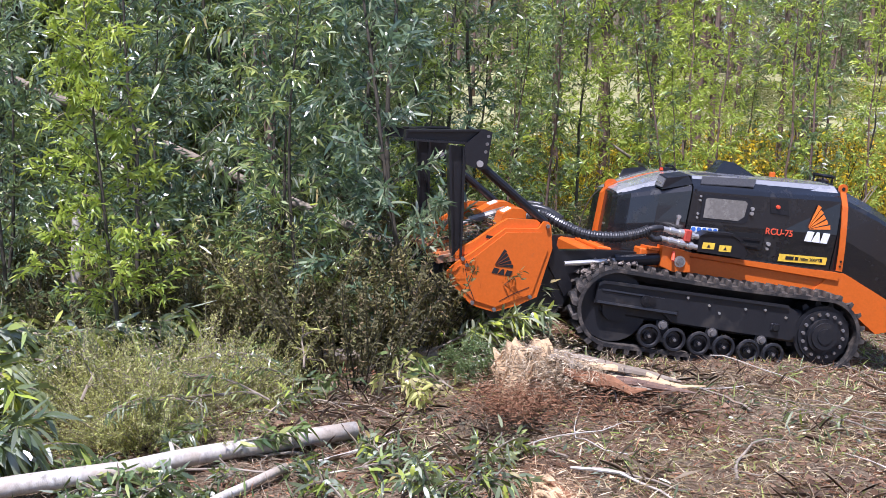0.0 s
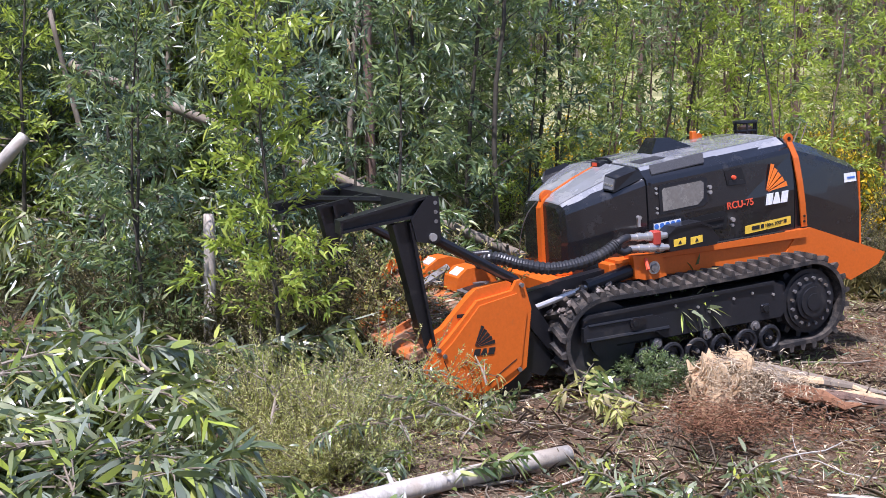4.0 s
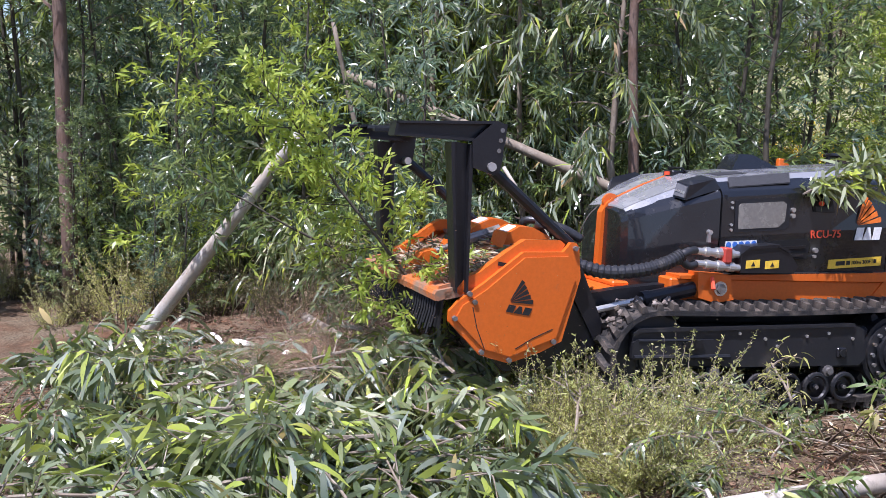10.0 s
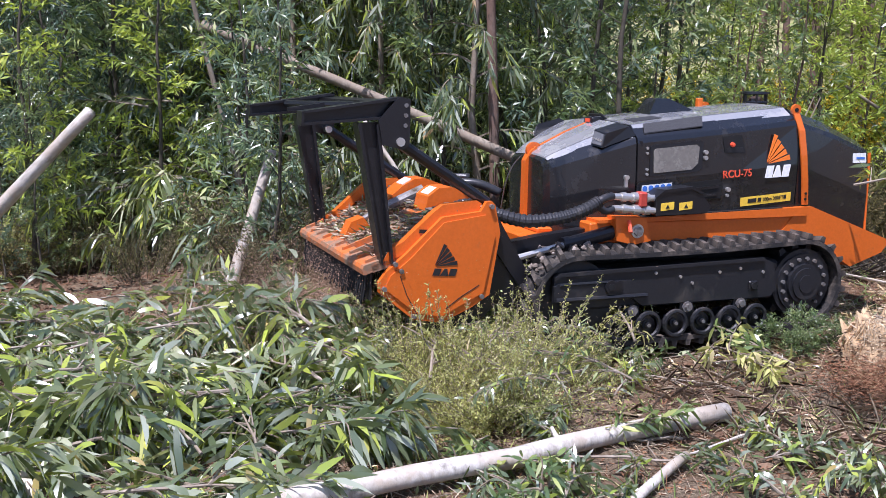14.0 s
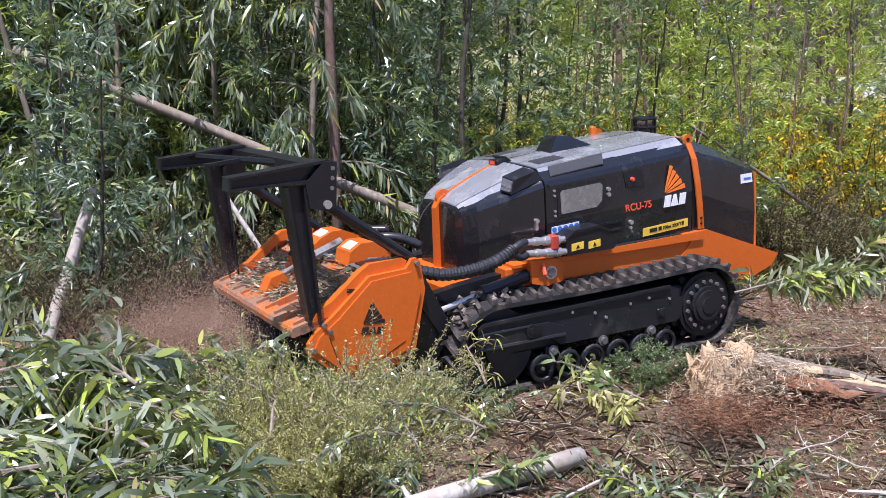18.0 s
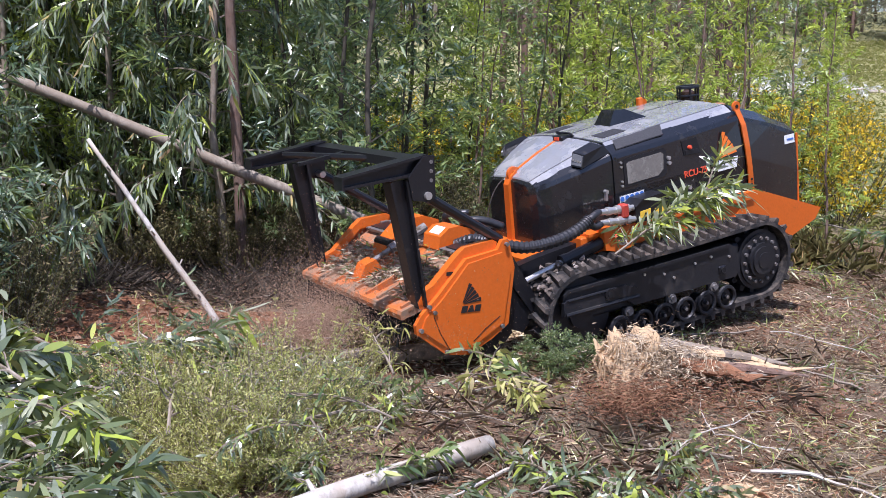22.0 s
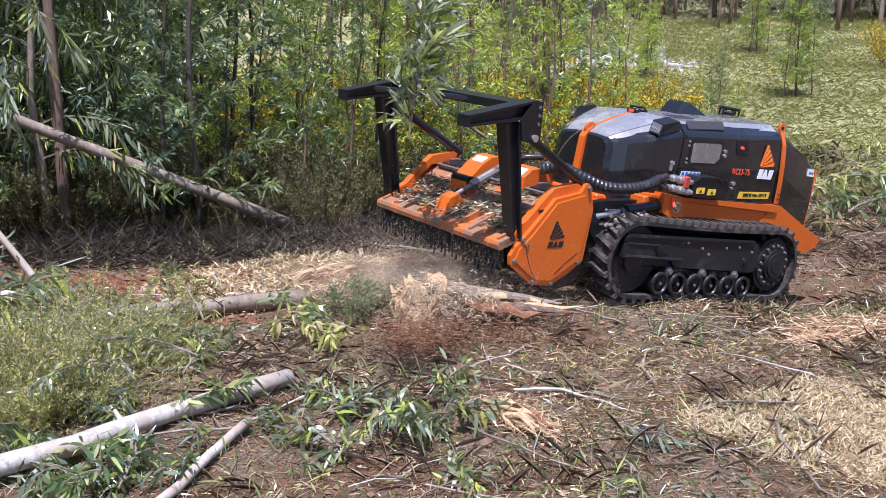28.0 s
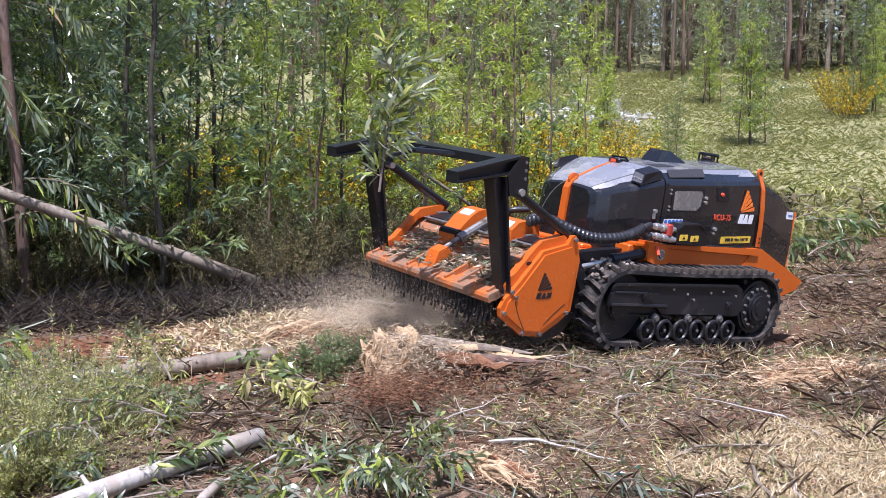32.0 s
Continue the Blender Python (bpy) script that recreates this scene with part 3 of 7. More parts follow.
def build_machine():
    m = thing("mulching_machine", "orange and black remote-controlled tracked mulcher, dusty, working its way through brush", "forestry mulcher")
    moving = {"lugs": [], "sprockets": []}
    # cowls
    front = part("front_cowl", loft(NOSE), BLACK, m, "black front cowl, scratched and glossy")
    hood = part("hood", loft(HOOD), BLACK, m, "black hood with decals and a small window")
    rear = part("rear_cowl", loft(REAR), BLACK, m, "black rear cowl")
    for sg in (1, -1):
        part("bonnet_panel", skin(NOSE, 3, 4, sg, 0.003, 0.008), TOP, front, "sloping bonnet shoulder, painted pale for the mirrored sky")
        part("bonnet_panel", skin(NOSE, 4, 6, sg, 0.006), TOP, front, "dusty black bonnet half, painted pale for the mirrored sky")
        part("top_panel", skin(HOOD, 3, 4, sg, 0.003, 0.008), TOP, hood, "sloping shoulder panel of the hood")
        part("top_panel", skin(HOOD, 4, 6, sg, 0.006), TOP, hood, "dusty black top panel, painted pale for the mirrored sky")
        part("rear_top_panel", skin(REAR[:3], 3, 6, sg, 0.003), BLACK, rear)
        # bolted-on rims and seams
        part("panel_rim", decal(HOOD, [(1.030, 0.730), (1.012, 0.730), (1.012, 1.190), (1.030, 1.190)], sg, 0.001, 0.004), STEEL, hood)
        part("rear_edge_strip", Shape().tube([(-0.690, sg * 0.436, 0.575), (-0.692, sg * 0.424, 1.105)], 0.010, 6), ORANGE, rear)
        part("window_frame", decal(HOOD, [(0.962, 0.990), (0.962, 1.160), (0.935, 1.170), (0.640, 1.195), (0.612, 1.180), (0.618, 1.035), (0.650, 1.012)], sg, 0.001, 0.003), STEEL, hood)
        part("side_window", decal(HOOD, [(0.938, 1.008), (0.942, 1.135), (0.925, 1.148), (0.660, 1.170), (0.640, 1.155), (0.648, 1.062), (0.690, 1.026)], sg, 0.004, 0.003), GLASS, hood, "dusty grey window")
        for z in (1.150, 1.122, 1.030, 1.002):
            part("bolt", Shape().disc(0.982, z, on_cowl(HOOD, 0.98, z, sg), on_cowl(HOOD, 0.98, z, sg, 0.010), 0.008, 8), CHROME, hood)
        for z in (1.125, 1.093):
            part("latch", Shape().disc(0.600, z, *sorted((on_cowl(HOOD, 0.6, z, sg), on_cowl(HOOD, 0.6, z, sg, 0.018))), 0.013, 12), CHROME, hood)
        part("cowl_latch", Shape().disc(1.105, 0.985, *sorted((on_cowl(NOSE, 1.105, 0.985, sg), on_cowl(NOSE, 1.105, 0.985, sg, 0.024))), 0.014, 10).box(1.096, 1.114, *sorted((on_cowl(NOSE, 1.105, 0.96, sg), on_cowl(NOSE, 1.105, 0.96, sg, 0.016))), 0.930, 0.985), CHROME, front)
        part("lower_latch", Shape().disc(0.435, 0.905, *sorted((on_cowl(HOOD, 0.435, 0.905, sg), on_cowl(HOOD, 0.435, 0.905, sg, 0.02))), 0.014, 10).disc(0.435, 0.870, *sorted((on_cowl(HOOD, 0.435, 0.87, sg), on_cowl(HOOD, 0.435, 0.87, sg, 0.014))), 0.010, 10), CHROME, hood)
        # recess and vent lie flat on the flank; their depth's shade is painted
        rec = part("stop_recess", decal(HOOD, [(0.482, 1.215), (0.352, 1.226), (0.320, 1.120), (0.462, 1.118)], sg, 0.001, 0.003), PIT, hood, "stop button recess, a flat patch with its shade painted in")
        part("recess_floor", decal(HOOD, [(0.455, 1.150), (0.345, 1.150), (0.330, 1.122), (0.452, 1.122)], sg, 0.004, 0.004), STEEL, rec)
        part("stop_button", Shape().disc(0.418, 1.168, *sorted((on_cowl(HOOD, 0.418, 1.168, sg, 0.002), on_cowl(HOOD, 0.418, 1.168, sg, 0.018))), 0.014, 14).disc(0.418, 1.168, *sorted((on_cowl(HOOD, 0.418, 1.168, sg, 0.018), on_cowl(HOOD, 0.418, 1.168, sg, 0.026))), 0.009, 12), RED, rec, "red emergency stop button")
        ve = part("side_vent", decal(HOOD, [(0.745, 0.850), (0.745, 0.945), (0.500, 0.968), (0.470, 0.945), (0.480, 0.855)], sg, 0.001, 0.003), PIT, hood, "opening behind the coupling housing, a flat patch with painted shade")
        part("vent_bar", decal(HOOD, [(0.730, 0.900), (0.730, 0.915), (0.500, 0.930), (0.500, 0.915)], sg, 0.004, 0.006), STEEL, ve)
        part("vent_bar", decal(HOOD, [(0.720, 0.862), (0.720, 0.874), (0.510, 0.880), (0.510, 0.868)], sg, 0.004, 0.006), STEEL, ve)
        # mesh let into the shoulder, and a second one on the top
        x0, x1, x2, x3 = 0.985, 0.960, 0.560, 0.600
        mesh_ = Shape().add([(x0, sg * 0.478, 1.236), (x1, sg * 0.415, 1.286), (x2, sg * 0.410, 1.332), (x3, sg * 0.478, 1.278), (x0, sg * 0.478, 1.229), (x1, sg * 0.415, 1.279), (x2, sg * 0.410, 1.325), (x3, sg * 0.478, 1.271)], [(0, 1, 2, 3), (7, 6, 5, 4), (0, 4, 5, 1), (1, 5, 6, 2), (2, 6, 7, 3), (3, 7, 4, 0)])
        part("air_vent", mesh_, MESH, hood, "black mesh air vent")
        part("top_vent", Shape().add([(0.97, sg * 0.33, 1.297), (0.97, sg * 0.21, 1.304), (0.78, sg * 0.21, 1.325), (0.78, sg * 0.33, 1.318), (0.97, sg * 0.33, 1.29), (0.97, sg * 0.21, 1.297), (0.78, sg * 0.21, 1.318), (0.78, sg * 0.33, 1.311)], [(0, 1, 2, 3), (7, 6, 5, 4), (0, 4, 5, 1), (1, 5, 6, 2), (2, 6, 7, 3), (3, 7, 4, 0)]), MESH, hood)
        head = part("headlight", Shape().add([(1.275, sg * 0.385, 1.165), (1.245, sg * 0.462, 1.150), (1.255, sg * 0.385, 1.252), (1.225, sg * 0.465, 1.232), (1.060, sg * 0.370, 1.270), (1.040, sg * 0.480, 1.222), (1.105, sg * 0.375, 1.292), (1.080, sg * 0.470, 1.272)], [(0, 1, 3, 2), (2, 3, 7, 6), (6, 7, 5, 4), (0, 4, 5, 1), (0, 2, 6, 4), (1, 5, 7, 3)]), STEEL, front, "black work light housing")
        part("lens", Shape().add([(1.279, sg * 0.394, 1.176), (1.253, sg * 0.458, 1.164), (1.262, sg * 0.394, 1.242), (1.236, sg * 0.458, 1.224), (1.268, sg * 0.394, 1.176), (1.242, sg * 0.458, 1.164), (1.251, sg * 0.394, 1.242), (1.225, sg * 0.458, 1.224)], [(0, 1, 3, 2), (5, 4, 6, 7), (0, 4, 5, 1), (2, 3, 7, 6), (0, 2, 6, 4), (1, 5, 7, 3)]), LAMP, head)
        for k in range(4):
            part("lamp_cell", Shape().disc(0, 0, 0, 0.004, 0.007, 8), CHROME, head, at=Matrix.Translation((1.268 - 0.0065 * k, sg * (0.405 + 0.015 * k), 1.203 - 0.004 * k)) @ Matrix.Rotation(radians(-60 * sg if sg > 0 else -120), 4, "Z"))
        strap_y = [on_cowl(HOOD, -0.05, z, 1, 0.004) for z in (0.80, 0.95, 1.10, 1.25)] + [0.470]
        strap_x = [-0.128, -0.113, -0.095, -0.078, -0.062]
        strap_z = [0.800, 0.950, 1.100, 1.250, 1.350]
        st = Shape()
        for d in (0.0, 0.010):
            for dx in (0.022, -0.022):
                st.v += [(x + dx, sg * (y + d), z) for x, y, z in zip(strap_x, strap_y, strap_z)]
        for a, b in ((0, 5), (5, 15), (15, 10), (10, 0)):
            st.f += [(a + i, a + i + 1, b + i + 1, b + i) for i in range(4)]
        st.f += [(0, 5, 15, 10), (4, 9, 19, 14)]
        band = part("rear_strap", st, ORANGE, m, "orange hood strap")
        part("strap_loop", Shape().prism([(-0.060 + 0.034 * math.cos(a), 1.372 + 0.034 * math.sin(a)) for a in np.linspace(0, 2 * math.pi, 15)[:-1]], *sorted((sg * 0.462, sg * 0.478))), ORANGE, band)
        part("strap_hole", Shape().disc(-0.060, 1.372, *sorted((sg * 0.476, sg * 0.481)), 0.013, 12), PIT, band)
        for z in (0.835, 0.870):
            part("strap_bolt", Shape().disc(-0.123, z, *sorted((on_cowl(HOOD, -0.05, z, sg, 0.012), on_cowl(HOOD, -0.05, z, sg, 0.020))), 0.008, 8), PIT, band)
    part("white_label", decal(REAR, [(-0.530, 1.045), (-0.530, 1.105), (-0.650, 1.105), (-0.650, 1.045)], 1), WHITE, rear)
    part("label_print", decal(REAR, [(-0.560, 1.068), (-0.560, 1.080), (-0.635, 1.080), (-0.635, 1.068)], 1, 0.005, 0.002), BLUE, rear)
    fins = Shape().add([(0.760, -0.045, 1.312), (0.760, 0.135, 1.312), (0.690, -0.020, 1.430), (0.690, 0.110, 1.430), (0.600, -0.020, 1.428), (0.600, 0.110, 1.428), (0.430, -0.060, 1.352), (0.430, 0.150, 1.352)], [(0, 1, 3, 2), (2, 3, 5, 4), (4, 5, 7, 6), (0, 2, 4, 6), (1, 7, 5, 3), (0, 6, 7, 1)])
    part("intake_fin", fins, BLACK, hood, "raised black air intake")
    cm = part("camera_box", Shape().box(1.010, 1.110, -0.030, 0.080, 1.272, 1.312, 0.008).tube([(1.02, -0.04, 1.30), (1.06, -0.045, 1.326), (1.06, 0.095, 1.326), (1.02, 0.09, 1.30)], 0.008, 6), STEEL, front, "small black front camera")
    part("camera_glass", Shape().box(1.108, 1.116, 0.0, 0.05, 1.282, 1.304), RED, cm)
    seam = Shape()
    for (x0, p0), (x1, p1) in zip(NOSE, NOSE[1:]):
        seam.add([(x, y, p[-1][1] + dz) for dz in (0.010, 0.0) for x, p in ((x0, p0), (x1, p1)) for y in (-0.012, 0.012)], [(0, 1, 3, 2), (4, 6, 7, 5), (0, 2, 6, 4), (1, 5, 7, 3)])
    part("bonnet_seam", seam, ORANGE, front, "orange strip along the bonnet's middle")
    part("hood_seam", Shape().prism([(1.03, 1.304), (-0.05, 1.408), (-0.05, 1.398), (1.03, 1.294)], -0.008, 0.008), PIT, hood)
    # warning lamp, antennas, caps
    be = part("beacon", Shape().disc(0, 0, 0, 0.001, 0.001, 3), STEEL, m, "black caged beacon lamp", at=pose(-0.30, -0.24, 1.315))
    part("beacon_base", Shape().tube([(0, 0, 0), (0, 0, 0.05)], [0.085, 0.075], 20), STEEL, be)
    part("beacon_body", Shape().tube([(0, 0, 0.05), (0, 0, 0.12), (0, 0, 0.135)], [0.055, 0.05, 0.02], 16), surface("amber_lens", (0.05, 0.03, 0.02), 0.2), be)
    cage = Shape()
    for i in range(6):
        a = i * math.pi / 3
        cage.tube([(0.078 * math.cos(a), 0.078 * math.sin(a), 0.04), (0.078 * math.cos(a), 0.078 * math.sin(a), 0.155)], 0.008, 5)
    for z, r in ((0.095, 0.008), (0.155, 0.012)):
        cage.tube([(0.078 * math.cos(a), 0.078 * math.sin(a), z) for a in np.linspace(0, 2 * math.pi, 21)], r, 5, False)
    part("beacon_cage", cage, STEEL, be)["kind"] = "stuff"
    part("exhaust_cap", Shape().tube([(-0.34, 0.02, 1.26), (-0.34, 0.02, 1.345), (-0.34, 0.02, 1.350)], [0.055, 0.055, 0.03], 14), surface("rusty_cap", (0.30, 0.15, 0.07), 0.7), m)
    part("orange_peg", Shape().box(0.03, 0.07, -0.40, -0.36, 1.34, 1.43, 0.006), ORANGE, m)
    for sx, sy in ((-0.42, 0.14), (-0.47, 0.02)):
        part("antenna", Shape().tube([(sx, sy, 1.24), (sx - 0.10, sy, 1.45)], 0.004, 5), BARK_TAN, m)
    # prints
    logo(hood, on_side(0.093, on_cowl(HOOD, 0.09, 1.05, 1, 0.003), 1.050, 1.8, 2.5), FLAME, WHITE, 0.180, 0.165, 0.078)
    writing(hood, "RCU-75", 0.062, RED, on_side(0.475, on_cowl(HOOD, 0.4, 0.99, 1, 0.004), 0.972, 1.0, 3) @ SIDE)
    st = part("yellow_strip", decal(HOOD, [(0.335, 0.800), (0.335, 0.852), (-0.022, 0.880), (-0.022, 0.828)], 1), YELLOW, hood, "yellow warning strip with black print")
    for x0, x1 in ((0.285, 0.225), (0.215, 0.190), (0.030, 0.012)):
        zz = lambda x: 0.816 + (0.335 - x) * 0.0784
        part("print_bar", decal(HOOD, [(x0, zz(x0)), (x0, zz(x0) + 0.024), (x1, zz(x1) + 0.024), (x1, zz(x1))], 1, 0.005, 0.002), INK, st)
    writing(st, "100m 300FT", 0.030, INK, on_side(0.183, on_cowl(HOOD, 0.1, 0.84, 1, 0.006), 0.829, 0, 4.5) @ SIDE)
    sg_ = part("blue_sign", decal(HOOD, [(1.008, 0.897), (1.008, 0.938), (0.815, 0.952), (0.815, 0.911)], 1), WHITE, hood, "white strip with blue safety signs")
    for i in range(5):
        x = 0.990 - i * 0.039
        part("sign_disc", Shape().disc(x, 0.919 + (1.008 - x) * 0.0725, on_cowl(HOOD, x, 0.92, 1, 0.004), on_cowl(HOOD, x, 0.92, 1, 0.007), 0.016, 12), BLUE, sg_)
    # chassis
    for sg in (1, -1):
        beam = part("side_beam", Shape().box(-0.10, 1.34, *sorted((sg * 0.40, sg * 0.535)), 0.615, 0.735, 0.008), ORANGE, m, "orange chassis beam")
        part("beam_flange", Shape().prism([(1.30, 0.735), (1.30, 0.752), (-0.12, 0.790), (-0.12, 0.735)], *sorted((sg * 0.41, sg * 0.560))), ORANGE, beam)
        part("beam_gap", Shape().prism([(1.02, 0.752), (1.02, 0.764), (0.05, 0.790), (0.05, 0.778)], *sorted((sg * 0.43, sg * 0.552))), PIT, beam)
        part("rear_fender", Shape().prism([(0.06, 0.62), (-0.08, 0.785), (-0.17, 0.79), (-0.80, 0.555), (-0.74, 0.480), (-0.50, 0.40), (-0.33, 0.50), (-0.18, 0.60)], *sorted((sg * 0.32, sg * 0.545))), ORANGE, m, "sloping orange rear fender")
        br = part("lift_bracket", Shape().prism([(1.215, 0.775), (1.02, 0.765), (0.985, 0.630), (1.10, 0.612), (1.205, 0.640)], *sorted((sg * 0.50, sg * 0.600))), ORANGE, m, "orange lift arm bracket")
        part("bracket_pin", Shape().disc(1.075, 0.690, *sorted((sg * 0.59, sg * 0.618)), 0.028, 6), BARE, br)
        part("pin_washer", Shape().disc(1.075, 0.690, *sorted((sg * 0.59, sg * 0.606)), 0.040, 16), CHROME, br)
        ram = part("lift_ram", Shape().tube([(1.16, sg * 0.545, 0.690), (1.50, sg * 0.545, 0.620)], 0.040, 12), STEEL, m, "black lift cylinder")
        part("ram_collar", Shape().tube([(1.47, sg * 0.545, 0.626), (1.51, sg * 0.545, 0.618)], 0.045, 12), STEEL, ram)
        part("ram_rod", Shape().tube([(1.50, sg * 0.545, 0.620), (1.85, sg * 0.545, 0.545)], 0.018, 10), CHROME, ram)
        part("lift_arm", Shape().prism([(1.30, 0.60), (1.30, 0.70), (1.62, 0.665), (2.02, 0.60), (2.04, 0.46), (1.92, 0.42), (1.60, 0.55)], *sorted((sg * 0.40, sg * 0.475))), STEEL, m, "black lift arm")
    part("nose_plate", Shape().box(1.22, 1.66, -0.42, 0.42, 0.545, 0.655, 0.02).box(1.40, 1.56, -0.30, 0.30, 0.65, 0.685, 0.01), ORANGE, m, "orange front crossbeam")
    part("belly", Shape().box(-0.45, 1.60, -0.44, 0.44, 0.24, 0.60, 0.02), STEEL, m)
    strap = part("front_strap", Shape().prism([(1.500, 0.64), (1.524, 0.64), (1.520, 1.050), (1.490, 1.105), (1.455, 1.135), (1.440, 1.120), (1.495, 1.060)], -0.030, 0.030).box(1.48, 1.56, -0.06, 0.06, 0.62, 0.65, 0.008), ORANGE, m, "orange bonnet latch strap")
    part("strap_hook", Shape().prism([(1.455 + 0.050 * math.cos(a), 1.110 + 0.050 * math.sin(a)) for a in np.linspace(0, 2 * math.pi, 17)[:-1]], -0.012, 0.012), ORANGE, strap)
    part("hook_hole", Shape().disc(1.455, 1.115, -0.016, 0.016, 0.017, 12), PIT, strap)
    part("safety_wire", Shape().tube(spline([(1.50, -0.04, 1.09), (1.545, -0.09, 1.02), (1.575, -0.14, 0.90), (1.58, -0.19, 0.74)], 5), 0.004, 5), BARE, strap)
    # hydraulic coupling housing and hoses
    block = part("hose_block", Shape().prism([(0.985, 0.780), (0.985, 0.885), (0.930, 0.915), (0.760, 0.930), (0.690, 0.900), (0.620, 0.820), (0.650, 0.785)], 0.515, 0.640), STEEL, m, "black hydraulic coupling housing")
    part("block_lid", Shape().prism([(0.990, 0.885), (0.935, 0.925), (0.755, 0.940), (0.680, 0.905), (0.690, 0.895), (0.760, 0.925), (0.930, 0.910)], 0.510, 0.648), STEEL, block)
    for x in (0.955, 0.835):
        part("yellow_sticker", Shape().prism([(x, 0.805), (x, 0.848), (x - 0.085, 0.856), (x - 0.085, 0.813)], 0.640, 0.643), YELLOW, block)
        part("sticker_mark", Shape().prism([(x - 0.030, 0.818), (x - 0.043, 0.842), (x - 0.056, 0.820)], 0.643, 0.645), INK, block)
    for k, z in enumerate((0.876, 0.806)):
        y0 = 0.610 + 0.012 * k
        rings = [(0.985, 0.019), (1.020, 0.019), (1.021, 0.027), (1.055, 0.027), (1.056, 0.021), (1.085, 0.021), (1.086, 0.029), (1.125, 0.029), (1.126, 0.022), (1.165, 0.022), (1.166, 0.026), (1.195, 0.026), (1.196, 0.019), (1.260, 0.019)]
        part("hose_fitting", Shape().tube([(x, y0, z + (x - 0.985) * (0.06 + 0.02 * k)) for x, _ in rings], [r for _, r in rings], 12), CHROME, block)
        part("hose_end", Shape().tube(spline([(1.250, y0, z + 0.017), (1.300, 0.630, z + 0.012 - 0.004 * k), (1.350, 0.636, 0.868 - 0.030 * k), (1.400, 0.636, 0.845 - 0.020 * k)], 6), 0.023, 10), HOSE, m, smooth=True)
    part("red_valve", Shape().box(1.045, 1.095, 0.585, 0.650, 0.830, 0.915, 0.008), surface("dull_red_valve", (0.42, 0.05, 0.03), 0.5), block)
    pts = spline([(1.345, 0.634, 0.868), (1.43, 0.634, 0.825), (1.57, 0.615, 0.782), (1.75, 0.565, 0.765), (1.90, 0.50, 0.800), (2.02, 0.40, 0.840), (2.08, 0.28, 0.800)], 22)
    part("hydraulic_hose", Shape().tube(pts, [0.033 + 0.005 * (1 if i % 4 < 2 else 0) for i in range(len(pts))], 14), HOSE, m, "black hydraulic hoses in a ribbed sleeve")
    part("lever", Shape().tube([(1.13, 0.60, 0.75), (1.14, 0.64, 0.69)], 0.012, 6), RED, m)
    # tracks
    lug = Shape()
    for y0, y1, s0, s1 in ((-TRACK_W, 0.004, 0.034, -0.010), (-0.004, TRACK_W, -0.010, 0.034)):
        v = [(s + dx, y, z) for y, s in ((y0, s0), (y1, s1)) for dx, z in ((-0.022, 0.0), (-0.013, 0.034), (0.011, 0.034), (0.018, 0.0))]
        lug.add(v, [(0, 1, 2, 3), (7, 6, 5, 4), (0, 4, 5, 1), (1, 5, 6, 2), (2, 6, 7, 3), (3, 7, 4, 0)])
    lug_mesh = lug.mesh("track_lug", RUBBER)
    for sg in (1, -1):
        yc = sg * TRACK_Y
        out = yc + sg * 0.085
        side = lambda a, b: sorted((out + sg * a, out + sg * b))
        und = part("undercarriage", Shape().box(0.16, 1.60, yc - 0.085, yc + 0.085, 0.27, 0.50, 0.02), FRAME, m, "dusty dark track frame")
        part("frame_cover", Shape().prism([(1.645, 0.335), (1.645, 0.470), (1.615, 0.492), (0.300, 0.520), (0.225, 0.490), (0.200, 0.330), (0.240, 0.290), (1.10, 0.290), (1.16, 0.335)], *side(0, 0.030)), FRAME, und, "flat cover plate with a stepped rim")
        part("cover_rim", Shape().prism([(1.648, 0.455), (1.648, 0.474), (1.617, 0.497), (0.300, 0.526), (0.300, 0.508), (1.612, 0.478)], *side(0.01, 0.046)), FRAME, und)
        arm = part("tension_arm", Shape().prism([(1.650, 0.345), (1.650, 0.425), (1.625, 0.440), (1.180, 0.440), (1.080, 0.400), (1.080, 0.345)], *side(0.022, 0.046)), FRAME, und, "raised tension arm on the track frame")
        part("arm_rib", Shape().tube([(1.64, out + sg * 0.046, 0.352), (1.08, out + sg * 0.046, 0.352)], 0.012, 6), FRAME, arm)
        part("arm_rib", Shape().tube([(1.62, out + sg * 0.046, 0.436), (1.30, out + sg * 0.046, 0.438)], 0.008, 6), FRAME, arm)
        slot = part("inspection_hole", Shape().disc(1.312, 0.410, *side(0.04, 0.060), 0.036, 16).disc(1.270, 0.410, *side(0.04, 0.056), 0.028, 16), STEEL, und)
        part("hole_plug", Shape().disc(1.312, 0.410, *side(0.056, 0.064), 0.019, 10), PIT, slot)
        part("inspection_hole", Shape().box(0.335, 0.395, *side(0.02, 0.042), 0.335, 0.390, 0.006), STEEL, und)
        part("hole_plug", Shape().disc(0.365, 0.362, *side(0.040, 0.050), 0.020, 12), PIT, und)
        for x, z in ((0.86, 0.440), (0.78, 0.400), (1.02, 0.470), (0.60, 0.455), (0.46, 0.470), (0.30, 0.440)):
            part("bolt", Shape().disc(x, z, *side(0.02, 0.040), 0.009, 8), CHROME, und)
        belt = Shape()
        n = 96
        for i in range(n):
            p, t, o, L = track_point(i / n * track_point(0)[3])
            q = p - o * 0.026
            belt.v += [(p.x, yc - TRACK_W, p.y), (p.x, yc + TRACK_W, p.y), (q.x, yc + TRACK_W, q.y), (q.x, yc - TRACK_W, q.y)]
        for i in range(n):
            j = (i + 1) % n
